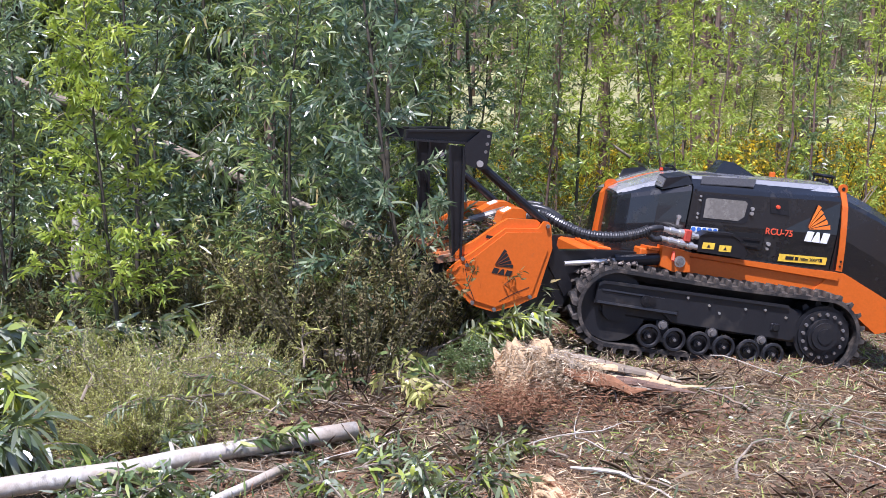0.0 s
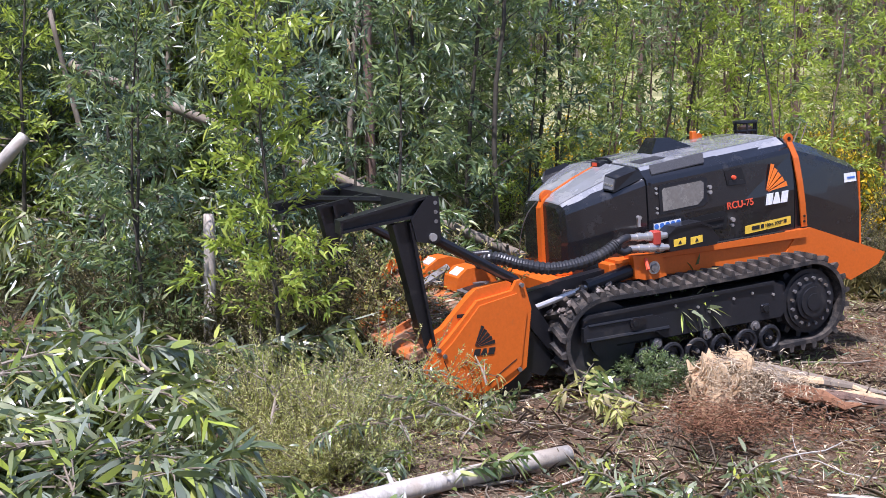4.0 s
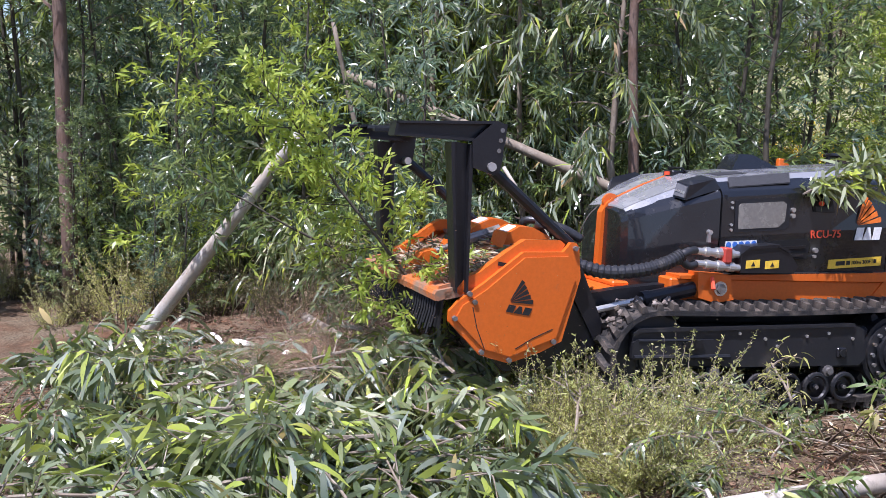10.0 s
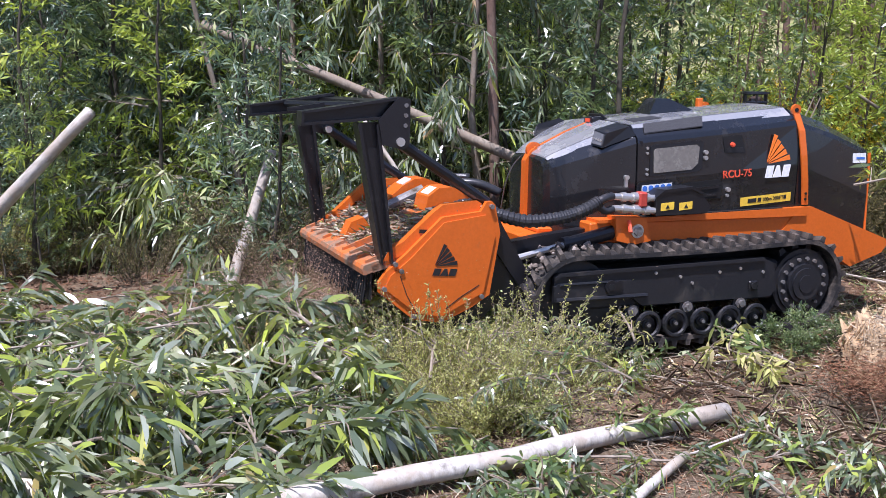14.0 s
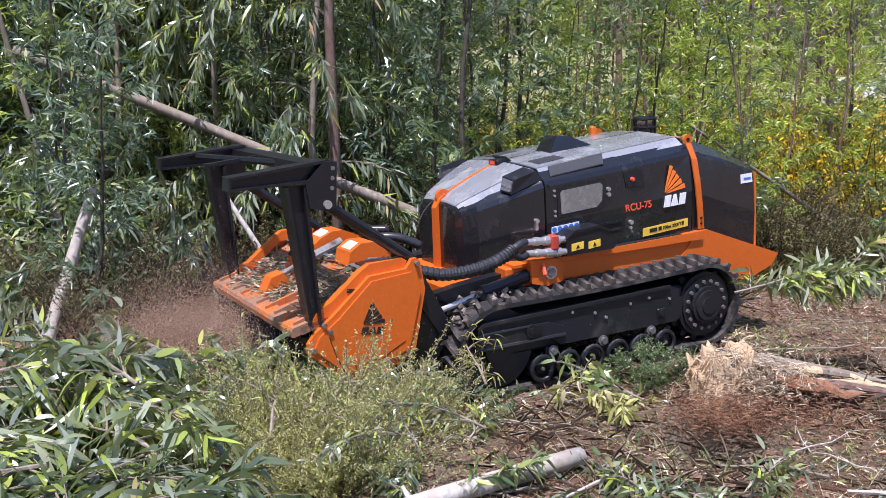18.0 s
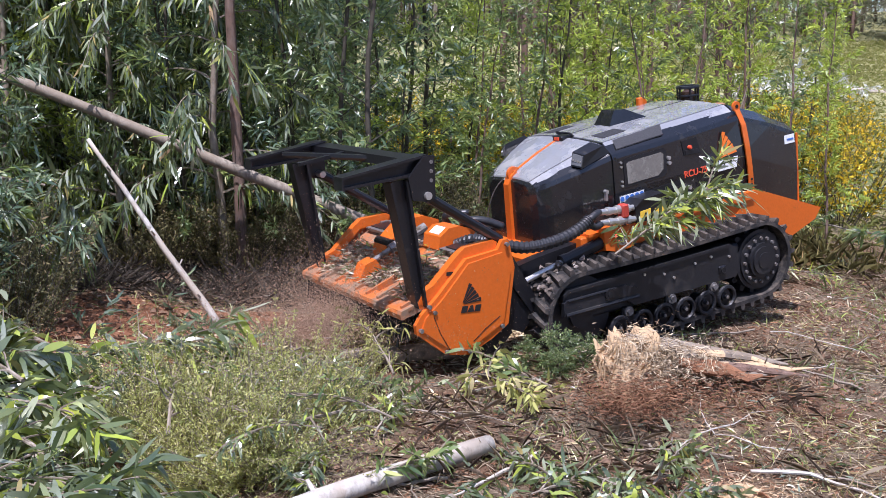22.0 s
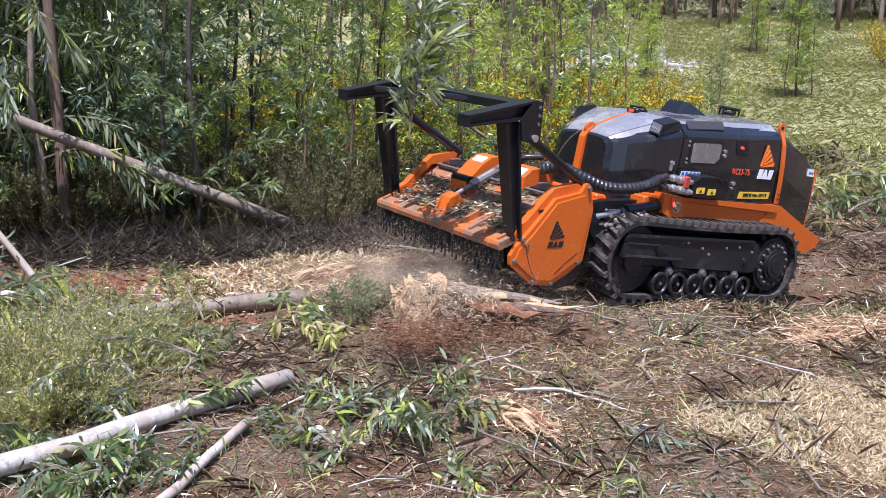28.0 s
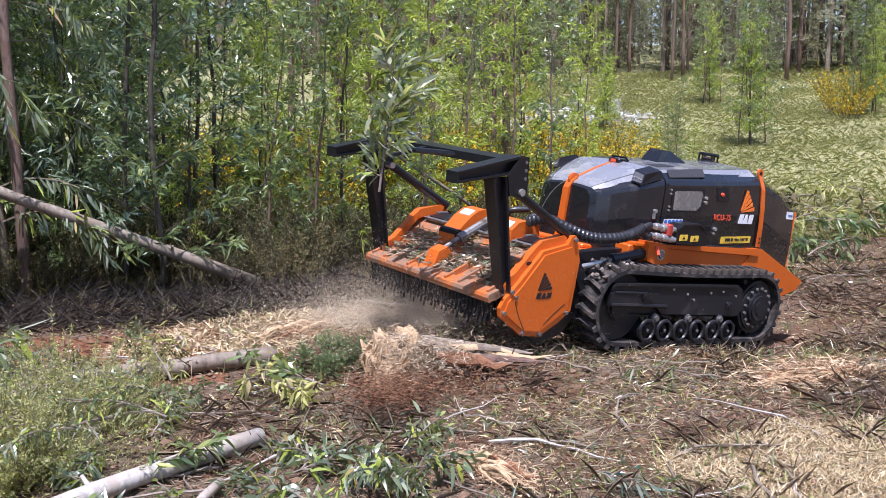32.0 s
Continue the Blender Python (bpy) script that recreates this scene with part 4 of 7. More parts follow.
            belt.f += [(4 * i + k, 4 * i + (k + 1) % 4, 4 * j + (k + 1) % 4, 4 * j + k) for k in range(4)]
        tr = part("track_belt", belt, RUBBER, m, "dusty black rubber track")
        count = 52
        for i in range(count):
            lb = new("track_lug", lug_mesh)
            lb.parent = tr
            moving["lugs"].append((lb, i / count * track_point(0)[3], yc, 0))
        wheel = thing_part("sprocket", m, pose(0, yc, 0.355))
        part("sprocket_disc", Shape().disc(0, 0, -0.09, 0.09, 0.205, 32).disc(0, 0, *sorted((sg * 0.09, sg * 0.104)), 0.178, 28), FRAME, wheel)
        part("sprocket_hub", Shape().disc(0, 0, *sorted((sg * 0.09, sg * 0.128)), 0.118, 28).disc(0, 0, *sorted((sg * 0.125, sg * 0.140)), 0.095, 24, None).disc(0, 0, *sorted((sg * 0.138, sg * 0.146)), 0.055, 20), FRAME, wheel)
        for i in range(16):
            a = i * math.pi / 8
            part("wheel_bolt", Shape().disc(0.149 * math.cos(a), 0.149 * math.sin(a), *sorted((sg * 0.100, sg * 0.120)), 0.012, 6), BARE, wheel)
        teeth = Shape()
        for i in range(14):
            a = i * math.pi / 7
            ca, sa = math.cos(a), math.sin(a)
            rot = lambda u, w: (u * ca - w * sa, u * sa + w * ca)
            teeth.prism([rot(0.19, -0.028), rot(0.240, -0.014), rot(0.240, 0.014), rot(0.19, 0.028)], -0.05, 0.05)
        part("sprocket_teeth", teeth, FRAME, wheel)
        moving["sprockets"].append(wheel)
        idler = thing_part("idler_wheel", m, pose(1.50, yc, 0.325))
        part("idler_rim", Shape().disc(0, 0, -0.07, 0.07, 0.232, 30), FRAME, idler)
        part("idler_hub", Shape().disc(0, 0, *sorted((sg * 0.05, sg * 0.10)), 0.09, 18), FRAME, idler)
        moving["sprockets"].append(idler)
        for xb in (1.155, 0.800, 0.440):
            bog = part("bogie", Shape().prism([(xb - 0.13, 0.165), (xb - 0.05, 0.225), (xb - 0.04, 0.285), (xb + 0.04, 0.285), (xb + 0.05, 0.225), (xb + 0.13, 0.165), (xb + 0.10, 0.145), (xb - 0.10, 0.145)], *side(0.005, 0.022)), FRAME, m, "roller bogie")
            part("bogie_bolt", Shape().disc(xb, 0.262, *side(0.02, 0.052), 0.020, 10).disc(xb, 0.262, *side(0.02, 0.034), 0.032, 14), BARE, bog)
            for dx in (-0.090, 0.090):
                cx, cz = xb + dx, 0.178
                part("roller", Shape().disc(cx, cz - 0.012, out - 0.06, out + sg * 0.022 + 0.001, 0.062, 20) if sg > 0 else Shape().disc(cx, cz - 0.012, out - 0.022, out + 0.06, 0.062, 20), STEEL, bog)
                ring = [(cx + 0.070 * math.cos(a), out + sg * 0.052, cz + 0.070 * math.sin(a)) for a in np.linspace(0, 2 * math.pi, 21)]
                part("roller_guard", Shape().tube(ring, 0.013, 6, False), FRAME, bog, "round guard about the roller")
                part("roller_cap", Shape().disc(cx, cz, *side(0.02, 0.060), 0.016, 10).disc(cx, cz, *side(0.02, 0.042), 0.030, 14), FRAME, bog)
                part("roller_nut", Shape().disc(cx, cz, *side(0.058, 0.066), 0.011, 6), BARE, bog)
    # debris lying on the running gear
    cl = Shape()
    r2 = random.Random(4)
    for i in range(44):
        x = 1.36 + r2.random() * 0.40
        y, z = 0.50 + r2.random() * 0.22, 0.325 + math.sqrt(0.302 ** 2 - max(0, x - 1.5) ** 2) - 0.006
        d = 0.006 + 0.013 * r2.random() ** 2
        cl.tube([(x - d, y, z), (x, y + d * (r2.random() - 0.5) * 3, z + d * 0.5), (x + d, y, z)], [d * 0.4, d, d * 0.5], 6)
    part("caught_debris", cl, island_material("bark_lumps", [(0, (0.10, 0.08, 0.06)), (0.7, (0.24, 0.20, 0.17)), (1, (0.42, 0.37, 0.32))]), m, "pale bark lumps lying on the track")["kind"] = "stuff"
    return m, moving


def thing_part(name, parent, at):
    """A part that only carries sub-parts: a tiny axle mesh at its centre."""
    return part(name, Shape().disc(0, 0, -0.02, 0.02, 0.03, 10), STEEL, parent, at=at)


HEAD_W = 0.700


def build_head(m):
    """The mulching head with its push frame. Its own space: x forward, z up, from the rear lifting lug."""
    W = HEAD_W
    h = part("mulching_head", Shape().box(-0.10, 0.05, -W + 0.2, W - 0.2, -0.42, -0.12, 0.02), STEEL, m, "orange mulching head with a black push frame")
    outline = [(-0.035, 0.030), (-0.015, 0.048), (0.015, 0.044), (0.045, -0.010), (0.260, -0.050), (0.435, -0.240), (0.545, -0.345), (0.580, -0.400), (0.572, -0.452), (0.375, -0.590), (0.215, -0.608), (0.055, -0.528), (-0.050, -0.455), (-0.080, -0.120)]
    for sg in (1, -1):
        pl = part("side_plate", Shape().prism(outline, *sorted((sg * (W - 0.03), sg * W))), ORANGE, h, "scuffed orange side plate")
        inner = [(0.015, -0.025), (0.250, -0.075), (0.420, -0.270), (0.520, -0.360), (0.545, -0.430), (0.365, -0.555), (0.220, -0.572), (-0.010, -0.440), (-0.048, -0.130)]
        part("plate_face", Shape().prism(inner, *sorted((sg * (W - 0.005), sg * (W + 0.010)))), ORANGE, pl)
        part("rim_strip", Shape().prism([(0.03, 0.030), (0.060, 0.045), (0.250, 0.012), (0.300, -0.030), (0.455, -0.190), (0.520, -0.225), (0.560, -0.300), (0.530, -0.320), (0.435, -0.245), (0.260, -0.055), (0.045, -0.015)], *sorted((sg * (W - 0.085), sg * (W - 0.03)))), ORANGE, pl, "folded rim of the side plate")
        part("rim_slot", Shape().box(0.300, 0.370, *sorted((sg * (W - 0.032), sg * (W - 0.026))), -0.140, -0.120, 0.0), PIT, pl)
        for x, z in ((-0.012, 0.020), (0.500, -0.300), (0.465, -0.335), (0.550, -0.430), (0.375, -0.572), (0.220, -0.590), (0.0, -0.462)):
            part("bolt", Shape().disc(x, z, *sorted((sg * W, sg * (W + 0.020))), 0.013, 8), BARE, pl)
        for x0, z0, x1, z1 in ((0.47, -0.36, 0.36, -0.56), (0.02, -0.40, 0.20, -0.53)):
            part("scratch", Shape().tube([(x0, sg * (W + 0.010), z0), ((x0 + x1) / 2 + 0.01, sg * (W + 0.010), (z0 + z1) / 2), (x1, sg * (W + 0.010), z1)], 0.003, 4), INK, pl)
        if sg > 0:
            logo(pl, pose(0.225, W + 0.010, -0.310), INK, INK, 0.135, 0.112, 0.044)
    # hood over the rotor
    prof = [(-0.05, -0.090), (0.02, -0.030), (0.16, -0.045), (0.30, -0.140), (0.43, -0.250), (0.615, -0.318)]
    low = [(x - 0.012, z - 0.035) for x, z in prof]
    part("rotor_hood", Shape().prism(prof + low[::-1], -W + 0.03, W - 0.03), ORANGE_DIRTY, h, "dirt-covered orange rotor hood")
    lip = part("front_lip", Shape().prism([(0.575, -0.288), (0.655, -0.318), (0.662, -0.338), (0.655, -0.366), (0.640, -0.366), (0.575, -0.335)], -W + 0.03, W - 0.03), ORANGE_DIRTY, h, "worn dusty orange front lip")
    for i in range(10):
        y = (-0.625 + i * 0.139) * W / 0.7
        if abs(y + 0.07) > 0.05:
            part("gusset", Shape().prism([(0.420, -0.245), (0.450, -0.212), (0.636, -0.296), (0.636, -0.325)], y - 0.010, y + 0.010), ORANGE_DIRTY, lip)
    ridges = (
        (-0.190, 0.085, [(-0.06, -0.08), (-0.05, 0.060), (0.06, 0.090), (0.130, 0.080), (0.200, 0.035), (0.330, -0.090), (0.350, -0.170), (0.15, -0.06)]),
        (0.230, 0.095, [(-0.06, -0.08), (-0.05, 0.050), (0.06, 0.080), (0.140, 0.070), (0.200, 0.020), (0.210, -0.060)]))
    for y, w, pts in ridges:
        rb = part("ridge", Shape().prism(pts, y - w, y + w), ORANGE, h, "orange ridge of the hood")
        part("label_plate", Shape().add([(0.140, y - 0.055, pts[3][1] + 0.000), (0.140, y + 0.055, pts[3][1]), (0.190, y + 0.055, pts[4][1] + 0.012), (0.190, y - 0.055, pts[4][1] + 0.012), (0.140, y - 0.055, pts[3][1] - 0.012), (0.140, y + 0.055, pts[3][1] - 0.012), (0.190, y + 0.055, pts[4][1] - 0.004), (0.190, y - 0.055, pts[4][1] - 0.004)], [(0, 1, 2, 3), (7, 6, 5, 4), (0, 4, 5, 1), (1, 5, 6, 2), (2, 6, 7, 3), (3, 7, 4, 0)]), WHITE, rb, "white label plate")
    part("rib_bore", Shape().disc(0.295, -0.085, -0.28, -0.10, 0.035, 14), STEEL, h)
    for y, wide in ((-0.47, 0.13), (0.02, 0.10), (0.48, 0.13)):
        cover = part("bearing_cover", Shape().prism([(0.05, -0.030), (0.215, -0.062), (0.225, -0.042), (0.055, -0.010)], y - wide, y + wide), BARE, h, "bare steel cover plate")
        part("cover_plate", Shape().prism([(0.075, -0.012), (0.195, -0.036), (0.198, -0.028), (0.078, -0.004)], y - wide + 0.03, y + wide - 0.03), STEEL, cover)
        for dy in (-wide + 0.025, wide - 0.025):
            part("clamp", Shape().prism([(0.03, -0.030), (0.12, -0.035), (0.12, -0.005), (0.03, 0.0)], y + dy - 0.018, y + dy + 0.018), BARE, cover)
    part("tilt_ram", Shape().tube([(0.10, -0.02, 0.03), (0.34, -0.04, -0.10), (0.341, -0.04, -0.10), (0.47, -0.06, -0.180)], [0.032, 0.032, 0.017, 0.017], 10), BARE, h, "bare steel tilt cylinder")
    part("ram_foot", Shape().prism([(0.40, -0.22), (0.46, -0.15), (0.53, -0.18), (0.58, -0.30)], -0.115, -0.005), ORANGE, h)
    part("rear_hose", Shape().tube(spline([(-0.05, 0.25, 0.04), (0.02, 0.30, 0.10), (-0.08, 0.36, 0.11), (-0.2, 0.40, 0.07)], 6), 0.026, 8).tube(spline([(-0.05, 0.02, 0.04), (0.0, 0.06, 0.11), (-0.12, 0.14, 0.13)], 6), 0.022, 8), HOSE, h, smooth=True)
    for sg in (1, -1):
        y = sg * (W - 0.055)
        part("skid", Shape().prism([(-0.06, -0.44), (0.22, -0.575), (0.30, -0.60), (0.22, -0.655), (0.0, -0.62), (-0.10, -0.52)], y - 0.03, y + 0.03), STEEL, h, "black wear skid")
    for sg in (1, -1):
        y = sg * (W - 0.07)
        part("rear_frame", Shape().prism([(-0.03, 0.000), (-0.10, -0.060), (-0.290, -0.330), (-0.300, -0.420), (-0.200, -0.540), (-0.02, -0.480)], y - 0.012, y + 0.012).prism([(-0.02, -0.15), (-0.05, -0.12), (-0.27, -0.38), (-0.25, -0.42)], y - 0.03, y + 0.03), STEEL, h, "black rear frame plate of the head")
    part("rear_curtain", Shape().prism([(-0.02, -0.42), (0.0, -0.42), (0.02, -0.60), (0.0, -0.60)], -W + 0.05, W - 0.05), STEEL, h)
    for i in range(34):
        y = -W + 0.07 + i * (2 * W - 0.14) / 33
        part("chain", Shape().tube([(0.632, y, -0.36), (0.628, y + 0.004, -0.43), (0.634, y - 0.003, -0.50 - 0.02 * ((i * 7) % 3))], 0.008, 5), PIT, lip)
    # solid sheet added behind the chains to darken the space round the rotor
    part("dark_interior_sheet", Shape().prism([(0.600, -0.345), (0.612, -0.345), (0.606, -0.500), (0.594, -0.500)], -W + 0.05, W - 0.05), PIT, h, "added dark sheet behind the chains for the shaded rotor interior")
    # rotor with rings of teeth
    rotor = part("rotor", Shape().disc(0, 0, -W + 0.04, W - 0.04, 0.135, 24), FRAME, h, "dark ringed mulching rotor", at=pose(0.275, 0, -0.40))
    r3 = random.Random(2)
    for i in range(34):
        y = -W + 0.06 + i * (2 * W - 0.12) / 33
        part("rotor_ring", Shape().disc(0, 0, y - 0.006, y + 0.006, 0.178, 22), FRAME, rotor)
        a = r3.random() * 6.28
        ca, sa = math.cos(a), math.sin(a)
        part("tooth", Shape().prism([(0.16 * ca - 0.03 * sa, 0.16 * sa + 0.03 * ca), (0.215 * ca, 0.215 * sa), (0.16 * ca + 0.03 * sa, 0.16 * sa - 0.03 * ca)], y - 0.016, y + 0.016), BARE, rotor)
    # push frame
    V = W - 0.045
    fr = part("push_frame", Shape().prism([(0.500, 0.470), (0.600, 0.460), (0.600, 0.512), (0.500, 0.530)], -V, V), STEEL, h, "black welded push frame")
    for sg in (1, -1):
        y = sg * V
        post = Shape().prism([(0.505, -0.300), (0.565, -0.310), (0.610, -0.100), (0.740, 0.400), (0.640, 0.410), (0.545, -0.100)], y - 0.010, y + 0.010)
        post.prism([(0.560, -0.310), (0.573, -0.300), (0.752, 0.395), (0.735, 0.400)], y - 0.045, y + 0.045)
        post.prism([(0.505, -0.300), (0.518, -0.300), (0.655, 0.400), (0.638, 0.410)], y - 0.045, y + 0.045)
        part("post", post, STEEL, fr, "black channel-section post")
        arm = Shape().prism([(1.030, 0.372), (1.035, 0.428), (0.560, 0.535), (0.505, 0.535), (0.540, 0.440), (0.650, 0.420)], y - 0.010, y + 0.010)
        arm.prism([(1.038, 0.420), (1.038, 0.432), (0.540, 0.545), (0.505, 0.538)], y - 0.052, y + 0.052)
        arm.prism([(1.032, 0.364), (1.032, 0.378), (0.600, 0.444), (0.600, 0.430)], y - 0.048, y + 0.048)
        arm.box(1.024, 1.036, y - 0.052, y + 0.052, 0.364, 0.430)
        part("arm", arm, STEEL, fr, "black channel-section arm")
        plate = part("corner_plate", Shape().prism([(0.650, 0.420), (0.560, 0.535), (0.492, 0.540), (0.478, 0.310), (0.510, 0.285), (0.620, 0.300)], *sorted((y + sg * 0.044, y + sg * 0.058))), STEEL, fr)
        for x, z in ((0.512, 0.505), (0.510, 0.455), (0.508, 0.405)):
            part("plate_hole", Shape().disc(x, z, *sorted((y + sg * 0.05, y + sg * 0.061)), 0.011, 10), BARE, plate)
        br = part("brace", Shape().tube([(0.525, y + sg * 0.01, 0.322), (-0.01, sg * (W - 0.06), 0.035)], 0.030, 10), STEEL, fr, "black diagonal brace")
        part("pin", Shape().disc(0.530, 0.322, *sorted((y - sg * 0.03, y + sg * 0.075)), 0.022, 12), CHROME, br)
    part("stay", Shape().prism([(0.60, 0.480), (0.90, 0.42), (0.90, 0.44), (0.60, 0.505)], -0.20, -0.16).tube([(0.56, 0.20, 0.49), (0.82, -V + 0.07, 0.46)], 0.02, 6), STEEL, fr)
    # leaves and chips lying on the hood
    k = 900
    y = rng.uniform(-0.56, 0.56, k)
    u = rng.beta(5, 2.2, k)
    x = np.interp(u, [0, 0.3, 0.6, 1], [0.02, 0.17, 0.36, 0.58])
    z = np.interp(x, [p[0] for p in prof], [p[1] for p in prof]) + 0.012 + rng.random(k) * 0.02
    keep = noise_mask(x * 7, y * 5)
    b = np.stack([x, y, z], 1)[keep]
    d = rand_dirs(len(b), 0.25)
    part("leaf_litter", blades("leaf_litter", LEAF_CUT, b, d, unit(np.cross(d, rand_dirs(len(b)))), rng.uniform(0.03, 0.10, len(b)), rng.uniform(0.006, 0.014, len(b)), 0.1), None, h)["kind"] = "stuff"
    b2 = np.repeat(b, 3, axis=0) + rng.normal(size=(3 * len(b), 3)) * np.array([0.02, 0.02, 0.004])
    d = rand_dirs(len(b2), 0.2)
    part("bark_litter", blades("bark_litter", TWIG, b2, d, unit(np.cross(d, rand_dirs(len(b2)))), rng.uniform(0.02, 0.09, len(b2)), rng.uniform(0.004, 0.016, len(b2)), 0.05, False), None, h)["kind"] = "stuff"
    return h, rotor


def noise_mask(x, y):
    return np.array([noise.noise((a, b, 2.2)) > -0.12 for a, b in zip(x, y)])


machine, running = build_machine()
head, rotor = build_head(machine)


# ---- trees and brush ----
def limb(start, direction, length, droop, steps=7):
    """A bending twig's path."""
    p, d, out = Vector(start), Vector(direction).normalized(), [Vector(start)]
    for i in range(steps):
        d = (d + Vector((rng.normal() * 0.10, rng.normal() * 0.10, -droop / steps + rng.normal() * 0.05))).normalized()
        p = p + d * (length / steps)
        out.append(p.copy())
    return out


def leaf_cloud(paths, per_metre, length, width, spread, droop, from_=0.15, tilt_up=0.2):
    """Leaves along twigs: base, direction, side, length and width arrays."""
    B, D = [], []
    for path in paths:
        pts = np.array([tuple(p) for p in path])
        seg = np.linalg.norm(np.diff(pts, axis=0), axis=1)
        total = seg.sum()
        n = max(2, int(total * per_metre))
        s = rng.uniform(from_, 1.02, n) * total
        cum = np.concatenate([[0], np.cumsum(seg)])
        base = np.stack([np.interp(s, cum, pts[:, k]) for k in range(3)], 1)
        k = np.clip(np.searchsorted(cum, s) - 1, 0, len(seg) - 1)
        fwd = (pts[k + 1] - pts[k]) / seg[k][:, None]
        out = rand_dirs(n) * spread + fwd * 0.8
        out[:, 2] += tilt_up - droop * rng.random(n)
        B.append(base + rng.normal(size=(n, 3)) * 0.012)
        D.append(unit(out))
    B, D = np.concatenate(B), np.concatenate(D)
    n = len(B)
    return B, D, unit(np.cross(D, rand_dirs(n))), rng.uniform(length * 0.6, length * 1.25, n), rng.uniform(width * 0.7, width * 1.3, n)


def tree_meshes(tall, trunk_r, bare, reach, twigs, leaf_mat, bark_mat, leaf=0.10, wide=0.017, dense=60, droop=0.3, sway=0.12, fine=False):
    """The trunk with its limbs, and the crown, of one young tree."""
    t, trunk = Shape(), Shape()
    path, p = [], Vector((0, 0, -0.12))
    lean = Vector((rng.normal() * sway * 0.4, rng.normal() * sway * 0.4, 1))
    n = 10
    for i in range(n + 1):
        path.append(p.copy())
        p = p + (lean + Vector((rng.normal() * sway * 0.5, rng.normal() * sway * 0.5, 0))).normalized() * (tall / n)
    rad = [trunk_r * (1 - 0.8 * i / n) for i in range(n + 1)]
    trunk.tube(path, rad, 8)
    paths = []
    for i in range(twigs):
        u = bare + (1 - bare) * (i + rng.random()) / twigs
        q = u * n
        k = min(int(q), n - 1)
        at = path[k].lerp(path[k + 1], q - k)
        a = i * 2.4 + rng.normal() * 0.4
        shape = (1.05 - 0.75 * u) * (0.6 + 0.6 * rng.random())
        tw = limb(at, (math.cos(a), math.sin(a), 0.55 + 0.5 * u), reach * shape + 0.15, droop, 6)
        t.tube(tw, [max(0.003, rad[k] * 0.32 * (1 - j / 7)) for j in range(7)], 4, False)
        paths.append(tw)
        for _ in range(2):
            j = rng.integers(2, 6)
            d = (tw[j] - tw[j - 1]).normalized() + Vector(tuple(rng.normal(size=3) * 0.6))
            sub = limb(tw[j], d, reach * 0.4 * (0.6 + 0.6 * rng.random()), droop * 1.2, 4)
            paths.append(sub)
    paths.append(path[-3:])
    crown = blades("crown", leaf_mat, *leaf_cloud(paths, dense, leaf, wide, 0.9, droop * 1.6), fine=fine)
    return trunk.mesh("trunk", bark_mat, True), t.mesh("limbwork", bark_mat), crown


def plant(name, meshes, label, category, group, m, names=("trunk", "limbwork", "crown")):
    ob = thing(name, label, category, group)
    for nm, me in zip(names, meshes):
        c = new(nm, me)
        c.parent = ob
        if nm != "trunk":
            tagged(c, kind="stuff")
    ob.matrix_basis = m
    return ob


def rooted(x, y, turn=0.0, size=1.0, tilt=(0, 0)):
    return Matrix.Translation((x, y, height(x, y) - 0.02)) @ Matrix.Rotation(radians(turn), 4, "Z") @ Euler((radians(tilt[0]), radians(tilt[1]), 0)).to_matrix().to_4x4() @ Matrix.Scale(size, 4)


